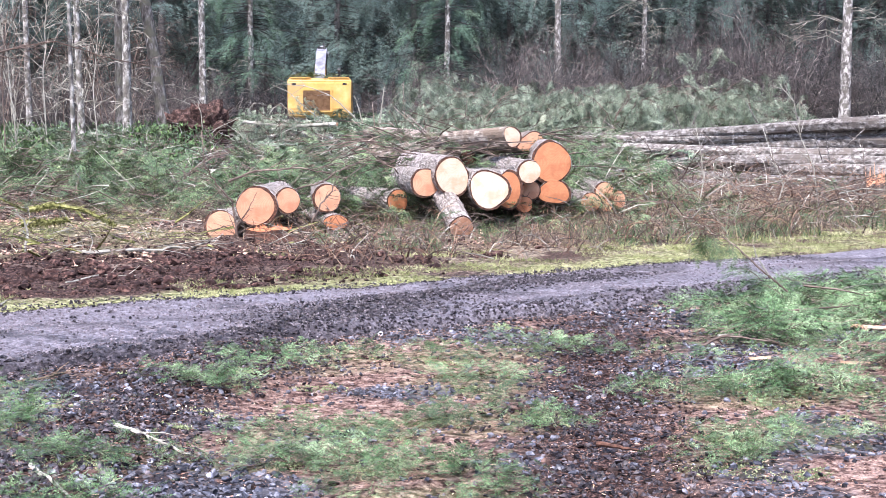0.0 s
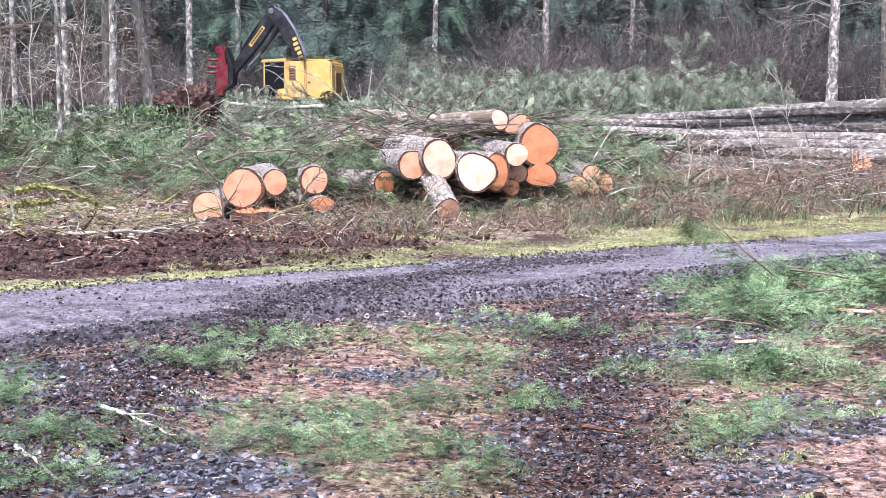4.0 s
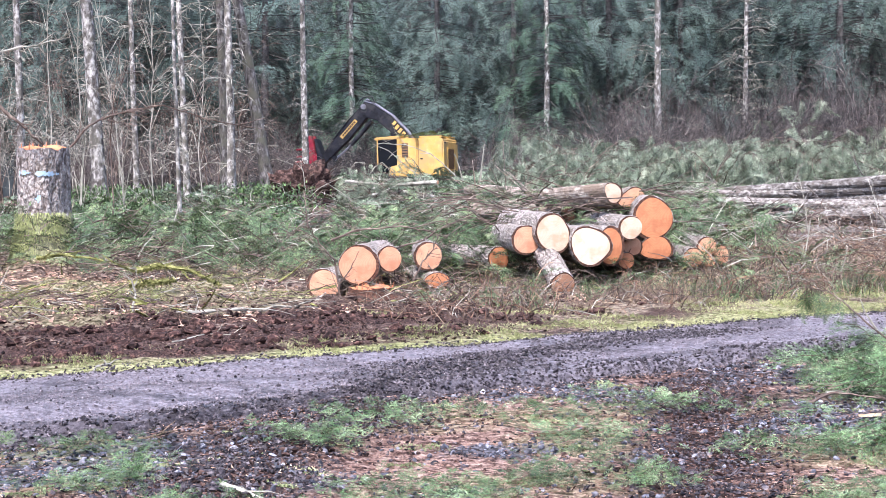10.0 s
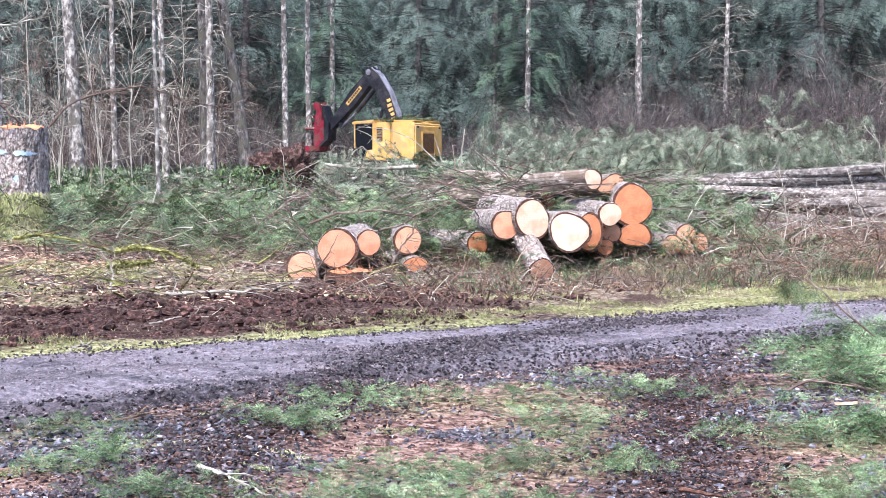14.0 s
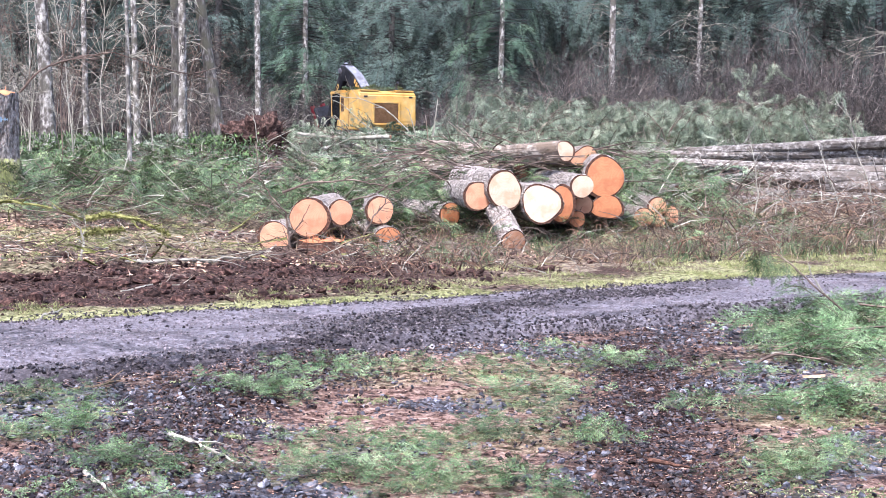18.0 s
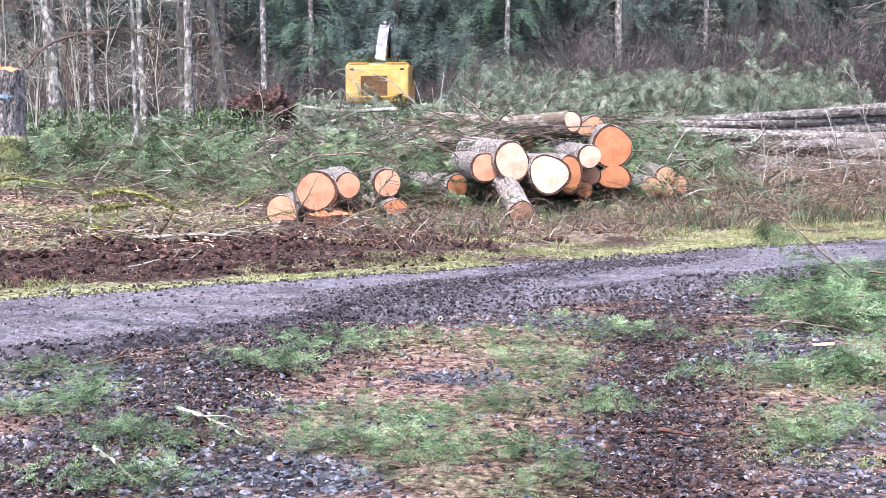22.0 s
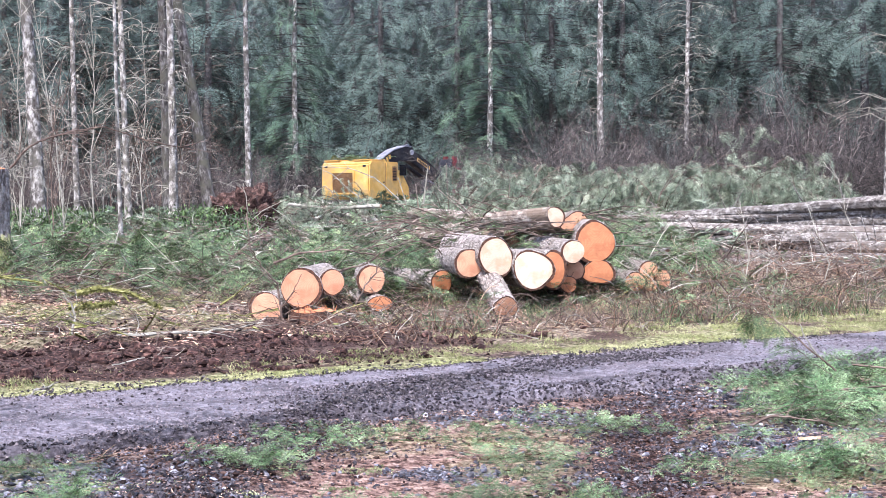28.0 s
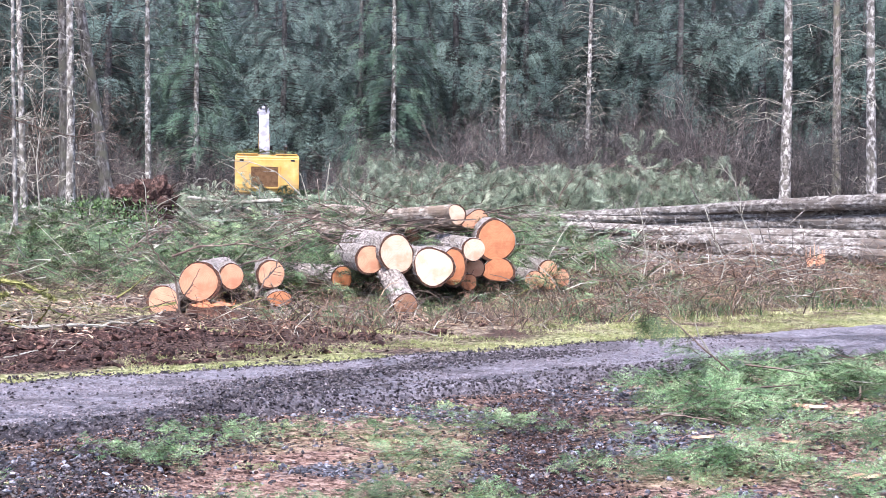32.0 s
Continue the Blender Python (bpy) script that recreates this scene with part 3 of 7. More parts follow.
def make_ground():
    xs = lines((-900, -100, 8), (-100, -30, 14), (-30, -9, 40), (-9, 11, 170), (11, 40, 50), (40, 100, 12), (100, 900, 8))
    ys = lines((-900, -60, 8), (-60, 3, 30), (3, 16, 160), (16, 32, 110), (32, 80, 60), (80, 150, 20), (150, 900, 8))
    x, y = np.meshgrid(xs, ys, indexing="xy")
    z = ground_z(x, y)
    ny, nx = x.shape
    i, j = np.meshgrid(np.arange(ny - 1), np.arange(nx - 1), indexing="ij")
    a = i * nx + j
    s = Soup().add(np.stack([x, y, z], -1).reshape(-1, 3), np.stack([a, a + 1, a + nx + 1, a + nx], -1).reshape(-1, 4))
    ob = part("ground", s, FLOOR, smooth=True)
    tagged(ob, "damp forest floor of needles, soil, moss and gravel", "ground", kind="structure")
    near = sstep(0.3, -0.4, y - road_near(x))
    beyond = y - road_far(x)
    patch, patch2 = fbm(x * 0.55, y * 0.55, 21, 4), fbm(x * 0.8, y * 0.8, 33, 4)
    zones = {
        "needles": near * sstep(0.36, 0.52, patch) * 0.9,
        "gravel": near * np.maximum(patches(x, y, STONES), sstep(0.58, 0.66, patch2)) * 0.95,
        "moss": np.maximum(sstep(0.30, 0.48, fbm(x * 1.4, y * 1.4, 93, 3)) * sstep(-0.2, 0.2, beyond) * sstep(1.3 + 0.30 * np.clip(x - 1, 0, 9), 0.2, beyond + 2.4 * (patch2 - 0.45)) * 0.9,
                           0.8 * sstep(-1.6, -3.2, x) * sstep(4.6, 6.0, beyond) * sstep(27, 24, y) * 0.45 * sstep(0.46, 0.56, patch2)) + near * patches(x, y, GREENS) * 0.3,
        "tan": sstep(1.2, 2.2, beyond) * np.maximum(sstep(-1.0, 3.5, x), 0.12 * sstep(-2.2, -3.6, x) * sstep(5.0, 6.2, beyond)) * sstep(40, 26, y) * sstep(0.35, 0.55, patch) * 0.9,
        "soil": np.maximum(np.maximum(windrow(x, y), 0.9 * wheel_track(x, y)) * near * 1.5,
                           torn_bank(x, y) * sstep(0.28, 0.50, fbm(x * 1.6, y * 1.6, 51, 3) + 0.06)) * 0.98,
    }
    zones["soil"] = np.maximum(zones["soil"], 0.9 * sstep(1.0, 1.8, beyond) * sstep(6.0, 4.0, beyond) * sstep(0.53, 0.60, fbm(x * 1.5, y * 1.5, 57, 4)))
    for name, val in zones.items():
        at = ob.data.attributes.new(name, "FLOAT", "POINT")
        at.data.foreach_set("value", np.clip(val, 0, 1).astype(np.float32).ravel())
    return ob


def road_top(x, u):
    """The road's loose ridge, its edges and its height; u runs from 0 at the near edge to 1 at the far one."""
    y = road_near(x) + (road_far(x) - road_near(x)) * u
    rut = np.exp(-((u - 0.30) / 0.10) ** 2) + np.exp(-((u - 0.72) / 0.10) ** 2)
    edge = sstep(0.10, 0.0, u) + sstep(0.90, 1.0, u)
    ridge = np.exp(-((u - 0.16 - 0.05 * np.sin(x)) / 0.09) ** 2)
    z = 0.035 - 0.035 * rut + 0.05 * (fbm(x * 1.5, y * 1.5, 61, 3) - 0.5) + 0.022 * (fbm(x * 9, y * 9, 62, 3) - 0.5) - 0.13 * edge
    z = z + 0.05 * ridge * fbm(x * 5, y * 5, 63, 3) + 0.06 * windrow(x, y) * fbm(x * 4, y * 4, 68, 3)
    return ridge, edge, z + 1.05 * sstep(20, 50, y)


def surface_z(x, y):
    """The height of the road or the ground, whichever lies on top."""
    u = (y - road_near(x)) / (road_far(x) - road_near(x))
    return np.where((u > -0.04) & (u < 1.04), np.maximum(ground_z(x, y), road_top(x, u)[2]), ground_z(x, y))


def make_road():
    xs = lines((-90, -8, 60), (-8, 11, 240), (11, 60, 50))
    us = np.linspace(-0.04, 1.04, 56)
    x, u = np.meshgrid(xs, us, indexing="xy")
    y = road_near(x) + (road_far(x) - road_near(x)) * u
    ridge, edge, z = road_top(x, u)
    ny, nx = x.shape
    i, j = np.meshgrid(np.arange(ny - 1), np.arange(nx - 1), indexing="ij")
    a = i * nx + j
    s = Soup().add(np.stack([x, y, z], -1).reshape(-1, 3), np.stack([a, a + 1, a + nx + 1, a + nx], -1).reshape(-1, 4))
    ob = part("road", s, ROAD, smooth=True)
    tagged(ob, "wet grey gravel logging road with worn wheel tracks", "road", kind="structure")
    mid = np.exp(-((u - 0.50) / 0.10) ** 2) * sstep(-3, 1, x)
    loose = np.clip(ridge * 0.8 + edge + mid * 0.3 + 0.9 * np.exp(-((x - 0.2 - (u - 0.45) * 4) / 0.7) ** 2) * sstep(0.5, 0.3, u), 0, 1) * sstep(0.28, 0.5, fbm(x * 1.8, y * 1.8, 64, 3) + 0.12)
    loose = np.maximum(loose, 0.8 * sstep(0.58, 0.66, fbm(x * 0.9, y * 3.1, 65, 4)))
    loose = np.maximum(loose, windrow(x, y) * 1.4 * sstep(0.22, 0.36, fbm(x * 2.4, y * 2.4, 66, 3))).clip(0, 1)
    at = ob.data.attributes.new("loose", "FLOAT", "POINT")
    at.data.foreach_set("value", loose.astype(np.float32).ravel())


def make_backdrop():
    """A dim, faintly glowing wall of far woods, all round, beyond the last trees."""
    m, nt, bsdf = node_mat("glowing_far_woods")
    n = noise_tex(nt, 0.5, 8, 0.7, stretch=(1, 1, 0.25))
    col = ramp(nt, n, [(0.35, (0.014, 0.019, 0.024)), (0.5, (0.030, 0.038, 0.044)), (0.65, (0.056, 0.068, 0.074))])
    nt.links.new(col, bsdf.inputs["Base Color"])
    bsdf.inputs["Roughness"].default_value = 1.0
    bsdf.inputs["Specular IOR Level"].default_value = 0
    # The glow stands for mist that lifts the dark gaps between trees.
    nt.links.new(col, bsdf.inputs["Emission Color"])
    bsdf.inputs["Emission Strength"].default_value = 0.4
    ang = np.linspace(0, 2 * np.pi, 97)
    r = 150 + 4 * np.sin(ang * 9)
    top = 30 + 4 * vnoise(ang * 20, ang * 0, 5)
    lo = np.stack([r * np.cos(ang), r * np.sin(ang), np.full_like(ang, -2)], 1)
    hi = np.stack([r * np.cos(ang), r * np.sin(ang), top], 1)
    k = np.arange(96)
    s = Soup().add(np.vstack([lo, hi]), np.stack([k, k + 1, k + 98, k + 97], 1))
    tagged(part("backdrop", s, m), "dim blue-green wall of far conifer woods, with a faint glow added for mist", "backdrop", kind="structure")


make_ground()
make_road()
make_backdrop()


# ---- plant kits ----
def bough_kit(length=1.0, twigs=12, spacing=0.02, needle=0.024, width=0.004, droop=0.25, seed=1, twig_len=0.36, sub=0, wood=True):
    """A fir bough along +y: slot 0 wood, slot 1 needles. It lies flat and droops at the tip."""
    g = np.random.default_rng(seed)
    s = Soup()
    n = 8 if wood else 4
    t = np.linspace(0, 1, n)
    main = np.stack([0.05 * np.sin(t * 3 + seed), t, 0.06 * np.sin(t * np.pi) - droop * t**2], 1) * length
    spikes(s, main[:-1], main[1:], 0.008 * length * (1.2 - t[:-1]), 0.008 * length * (1.2 - t[1:]), 0)
    base, tip, side = [], [], []

    def dress(a, b):
        d = b - a
        ln = np.linalg.norm(d)
        k = max(2, int(ln / spacing))
        u = d / ln
        lat = unit(np.cross(u, [0, 0, 1.0]))
        for q in range(k):
            p = a + d * (q + 0.5) / k
            for sg in (-1, 1):
                w = lat * sg * g.uniform(0.3, 1.1) + u * g.uniform(0.1, 1.0) + np.array([0, 0, g.uniform(-0.3, 0.55)])
                base.append(p), tip.append(p + unit(w) * needle * g.uniform(0.5, 1.35)), side.append(u)

    wa, wb = [], []
    for i in range(twigs):
        f = 0.12 + 0.86 * i / twigs
        p = np.array([np.interp(f, t, main[:, c]) for c in range(3)])
        for sg in (-1, 1):
            ln = twig_len * length * (1.05 - f) ** 0.7 * g.uniform(0.7, 1.15)
            a = g.uniform(0.7, 1.1)
            d = np.array([sg * math.sin(a), math.cos(a), g.uniform(-0.25, 0.12)])
            e = p + d * ln
            wa.append(p), wb.append(e)
            dress(p, e)
            for j in range(sub):
                h = 0.3 + 0.6 * j / max(sub, 1)
                q = p + d * ln * h
                dd = np.array([sg * math.sin(a + (0.7 if j % 2 else -0.7)), math.cos(a + (0.7 if j % 2 else -0.7)), g.uniform(-0.3, 0.1)])
                ee = q + dd * ln * 0.45 * (1.1 - h)
                wa.append(q), wb.append(ee)
                dress(q, ee)
    dress(main[n // 2], main[-1])
    if wood:
        spikes(s, wa, wb, 0.003 * length, 0.001 * length, 0)
    blades(s, base, tip, width, side, 1)
    return s.packed()


def bare_kit(height=3.0, stems=5, seed=1, spread=0.5, levels=2, radius=0.012, arch=0.3, kids=5):
    """A leafless shrub: stems that fork into thin twigs."""
    g = np.random.default_rng(seed)
    s = Soup()
    A, B, RA, RB = [], [], [], []

    def grow(p, d, ln, r, level):
        n = 4
        q = p.copy()
        pts = [q]
        for i in range(n):
            d = unit(d + g.normal(0, 0.16, 3) + np.array([0, 0, -arch * 0.12 * level]))
            nq = q + d * ln / n
            A.append(q), B.append(nq), RA.append(r * (1 - 0.2 * i)), RB.append(r * (0.8 - 0.2 * i) + 0.0015)
            q = nq
            pts.append(q)
        if level < levels:
            for c in range(kids):
                f = g.uniform(0.25, 1.0) * n
                i = min(int(f), n - 1)
                o = pts[i] + (pts[i + 1] - pts[i]) * (f - i)
                grow(o, unit(d + g.normal(0, 0.6, 3)), ln * g.uniform(0.3, 0.55), r * 0.5, level + 1)

    for k in range(stems):
        a = g.uniform(0, 2 * np.pi)
        d = unit(np.array([spread * math.cos(a), spread * math.sin(a), 1.0]))
        grow(np.array([0.15 * math.cos(a), 0.15 * math.sin(a), 0.0]), d, height * g.uniform(0.6, 1.0), radius, 0)
    spikes(s, A, B, np.array(RA), np.array(RB))
    return s.packed()


def grit_kit(seed):
    """A small eight-sided stone."""
    g = np.random.default_rng(seed)
    v = np.array([[1, 0, 0], [0, 1, 0], [-1, 0, 0], [0, -1, 0], [0.1, 0.1, 0.75], [0, 0, -0.6]]) * 0.5 * g.uniform(0.65, 1.35, (6, 3))
    return Soup().add(v, [[0, 1, 4], [1, 2, 4], [2, 3, 4], [3, 0, 4], [1, 0, 5], [2, 1, 5], [3, 2, 5], [0, 3, 5]]).packed()


def stone_kit(seed):
    bm = bmesh.new()
    bmesh.ops.create_icosphere(bm, subdivisions=1, radius=0.5)
    g = np.random.default_rng(seed)
    for v in bm.verts:
        v.co *= g.uniform(0.7, 1.25)
        v.co.z *= 0.6
    return from_bm(bm).packed()


KIT_HEAP = [bough_kit(0.6, 10, 0.014, 0.030, 0.009, 0.18, s, twig_len=0.42, wood=False) for s in (21, 22, 23)]
KIT_TIP = [bough_kit(0.34, 5, 0.013, 0.028, 0.0085, 0.05, s, twig_len=0.5, wood=False) for s in (11, 12, 13)]
KIT_MID = [bough_kit(0.8, 9, 0.046, 0.048, 0.018, 0.25, s, sub=1, wood=False) for s in (4, 5, 6)]
KIT_WOODS = [bough_kit(1.0, 12, 0.055, 0.075, 0.017, 0.55, s, sub=1, wood=False) for s in (17, 18, 19)]
KIT_TOP = [bough_kit(1.0, 12, 0.045, 0.085, 0.017, 0.75, s, sub=1, wood=False) for s in (27, 28, 29)]
KIT_FAR = [bough_kit(1.0, 8, 0.12, 0.09, 0.046, 0.40, s, sub=1, wood=False) for s in (7, 8, 9)]


def lay(soup, kits, pts, scale, pitch=(-0.15, 0.35), lift=0.03, yaw=None, slot=0):
    """Lays boughs from the kits on the ground at points (k,2)."""
    k = len(pts)
    pick = rng.integers(0, len(kits), k)
    yaw = rng.uniform(0, 2 * np.pi, k) if yaw is None else yaw
    m = turns(yaw, rng.uniform(*pitch, k), rng.uniform(-0.5, 0.5, k), rng.uniform(*scale, k))
    z = ground_z(pts[:, 0], pts[:, 1]) + lift * rng.uniform(0.2, 1.0, k)
    off = np.stack([pts[:, 0], pts[:, 1], z], 1)
    for q, kit in enumerate(kits):
        sel = pick == q
        soup.scatter(kit, m[sel], off[sel], slot)
    return soup


def sprinkle(n, x0, x1, y0, y1, keep):
    """Random ground points for which keep(x, y) beats chance."""
    p = np.stack([rng.uniform(x0, x1, n), rng.uniform(y0, y1, n)], 1)
    return p[rng.random(n) < keep(p[:, 0], p[:, 1])]


# ---- cut logs ----
def log(face, rx, rz, yaw, pitch, length, cut, pile, bark=None, bulge=(0, 0, 0, 0)):
    """A bucked log whose cut face looks along (sin yaw, -cos yaw); its tail lies pitch degrees higher."""
    a, p = radians(yaw), radians(pitch)
    n = Vector((math.sin(a) * math.cos(p), -math.cos(a) * math.cos(p), -math.sin(p)))
    side = Vector((math.cos(a), math.sin(a), 0))
    up = n.cross(side)
    m = Matrix((side, up, n)).transposed().to_4x4()
    m.translation = face
    colour = {CUT_PALE: "pale cream", CUT_ORANGE: "orange", CUT_RED: "reddish-brown"}[cut]
    ob = thing("log", f"grey-barked log with fresh {colour} cut end, {pile}", "log", pile, at=m)
    seed = int(face[0] * 100) % 97
    g = np.random.default_rng(seed + 100)
    sides = 26
    ang = np.linspace(0, 2 * np.pi, sides, endpoint=False)
    wob = 1 + 0.07 * (vnoise(np.cos(ang) * 1.3 + seed, np.sin(ang) * 1.3 + seed, seed) - 0.5) * 2
    wob = wob * (1 + bulge[0] * np.cos(2 * (ang - radians(bulge[1]))) + bulge[2] * np.cos(3 * (ang - radians(bulge[3]))))
    zs = np.concatenate([[0.0, -0.03, -0.12], np.linspace(-0.4, -length, 9)])
    ring = []
    for k, z in enumerate(zs):
        rough = 1 + 0.05 * (g.random(sides) - 0.5) + 0.02 * (k == 1)
        t = 1 - 0.12 * (-z / length)
        bend = 0.02 * math.sin(-z * 0.8 + seed)
        ring.append(np.stack([rx * wob * rough * t * np.cos(ang) + bend, rz * wob * rough * t * np.sin(ang), np.full(sides, z) + 0.01 * (g.random(sides) - 0.5)], 1))
    ring = np.array(ring)
    i, j = np.meshgrid(np.arange(len(zs) - 1), np.arange(sides), indexing="ij")
    k = (j + 1) % sides
    f = np.stack([i * sides + j, (i + 1) * sides + j, (i + 1) * sides + k, i * sides + k], -1).reshape(-1, 4)
    s = Soup().add(ring.reshape(-1, 3), f)
    t = np.stack([np.arange(sides), np.roll(np.arange(sides), -1), np.full(sides, sides)], 1)
    s.add(np.vstack([ring[0] + [0, 0, 0.002], [[0, 0, 0]]]), t, 1)
    s.add(np.vstack([ring[-1], ring[-1].mean(0)]), t[:, ::-1])
    # torn flakes and limb stubs on the bark
    q = g.integers(0, sides, 26)
    zz = -g.uniform(0.15, length, 26)
    base = np.stack([rx * wob[q] * np.cos(ang[q]) * 0.97, rz * wob[q] * np.sin(ang[q]) * 0.97, zz], 1)
    out = unit(base * [1, 1, 0]) * g.uniform(0.03, 0.09, 26)[:, None]
    spikes(s, base, base + out * 0.6, 0.012, 0.006)
    part("bark", s, [bark or BARK_LOG, BARK_RIM], ob)
    rim = 0.92 - 0.03 * g.random(sides)
    disc = np.stack([rx * wob * rim * np.cos(ang), rz * wob * rim * np.sin(ang), 0.006 + 0.004 * g.random(sides)], 1)
    inner = disc * [0.5, 0.5, 0] + [0, 0, 0.014]
    d = Soup()
    d.add(np.vstack([disc, inner]), np.stack([np.arange(sides), np.roll(np.arange(sides), -1), sides + np.roll(np.arange(sides), -1), sides + np.arange(sides)], 1))
    d.add(np.vstack([inner, [[0, 0, 0.015]]]), t)
    part("cut_face", d, cut, ob, f"fresh {colour} sawn wood with growth rings")
    return ob


def laid_log(a, b, ra, rb, label, group, bark=None, butt=CUT_ORANGE):
    """A long stem lying from its butt a to its top b."""
    a, b = Vector(a), Vector(b)
    m = (a - b).to_track_quat("Z", "Y").to_matrix().to_4x4()
    m.translation = a
    ob = thing("log", label, "log", group, at=m)
    ln = (b - a).length
    seed = int(abs(a.x * 37 + a.z * 91)) % 89
    g = np.random.default_rng(seed)
    t = np.linspace(0, 1, 22)
    p = np.stack([0.06 * np.sin(t * 4 + seed), 0.05 * np.sin(t * 5 + seed * 2), -t * ln], 1)
    p = p - p[0]
    s = tube(p, ra + (rb - ra) * t, 14, wobble=0.10, seed=seed)
    k = 70
    u, ang = g.uniform(0.03, 1, k), g.uniform(0, 2 * np.pi, k)
    rr = ra + (rb - ra) * u
    base = np.stack([rr * 0.95 * np.cos(ang), rr * 0.95 * np.sin(ang), -u * ln], 1)
    tip = base + np.stack([np.cos(ang), np.sin(ang), g.uniform(-0.8, 0.2, k)], 1) * (g.uniform(0.03, 0.16, k) + 0.5 * (g.random(k) < 0.12))[:, None]
    spikes(s, base, tip, 0.018, 0.006)
    part("bark", s, bark or BARK_LOG, ob)
    ang = np.linspace(0, 2 * np.pi, 18, endpoint=False)
    disc = np.stack([ra * 0.93 * np.cos(ang), ra * 0.93 * np.sin(ang), np.full(18, 0.008)], 1)
    tri = np.stack([np.arange(18), np.roll(np.arange(18), -1), np.full(18, 18)], 1)
    part("cut_face", Soup().add(np.vstack([disc, [[0, 0, 0.012]]]), tri), butt, ob, "sawn butt end")
    return ob


# the small pile beside the low stump
log((-1.98, 21.40, 0.20), 0.235, 0.235, -8, 0, 2.5, CUT_ORANGE, "pile beside the low stump")
log((-1.49, 21.40, 0.49), 0.296, 0.296, -4, 0, 2.8, CUT_ORANGE, "pile beside the low stump")
log((-1.02, 21.50, 0.56), 0.184, 0.193, 6, 0, 2.2, CUT_ORANGE, "pile beside the low stump")
log((-0.48, 22.40, 0.55), 0.219, 0.229, 4, 0, 2.2, CUT_ORANGE, "pile beside the low stump")
log((-0.34, 22.00, 0.21), 0.198, 0.125, 10, 0, 2.5, CUT_RED, "pile beside the low stump")
# the main pile
log((1.01, 22.20, 0.79), 0.217, 0.227, 6, 0, 2.8, CUT_ORANGE, "main log pile")
log((1.38, 22.00, 0.90), 0.265, 0.300, 9, 1, 3.3, CUT_PALE, "main log pile", bulge=(0.06, 125, 0.03, 62))
log((1.92, 21.90, 0.70), 0.322, 0.300, 8, 0, 3.3, CUT_PALE, "main log pile", bulge=(0.045, 135, 0.04, 5))
log((1.47, 21.20, 0.19), 0.182, 0.173, 10, 20, 2.4, CUT_ORANGE, "main log pile")
log((2.27, 22.50, 0.67), 0.202, 0.303, 4, 0, 3.3, CUT_RED, "main log pile")
log((2.61, 22.60, 0.94), 0.184, 0.184, 6, 1, 3.3, CUT_PALE, "main log pile")
log((2.66, 22.90, 0.65), 0.158, 0.158, 5, 0, 2.8, CUT_ORANGE, "main log pile")
log((3.06, 23.20, 0.60), 0.265, 0.195, 0, 0, 3.3, CUT_RED, "main log pile", bulge=(0, 0, 0.08, 80))
log((3.02, 23.20, 1.07), 0.322, 0.332, -2, 1, 3.3, CUT_RED, "main log pile", bulge=(0.03, 110, 0.02, 0))
log((2.46, 23.80, 1.47), 0.165, 0.165, 24, -2, 2.6, CUT_PALE, "main log pile", bark=BARK_PALE, bulge=(0.05, 120, 0.05, 20))
log((2.85, 24.40, 1.36), 0.255, 0.185, 20, -2, 3.0, CUT_ORANGE, "main log pile", bark=BARK_PALE, bulge=(0.10, 35, 0.11, 75))
log((2.55, 22.80, 0.43), 0.139, 0.131, 3, 0, 2.2, CUT_RED, "main log pile")
log((0.60, 23.20, 0.47), 0.189, 0.189, 25, 0, 3.0, CUT_RED, "main log pile")
# the pile of thin logs
log((3.81, 24.20, 0.39), 0.178, 0.168, 0, 0, 2.8, CUT_ORANGE, "thin log pile")
log((4.05, 24.30, 0.56), 0.169, 0.169, -3, 0, 2.8, CUT_ORANGE, "thin log pile")
log((4.08, 24.30, 0.33), 0.109, 0.109, 2, 0, 2.8, CUT_ORANGE, "thin log pile")
log((4.31, 24.50, 0.41), 0.140, 0.170, -2, 0, 2.8, CUT_ORANGE, "thin log pile")


DECK = "grey-barked long log stacked in the log deck"
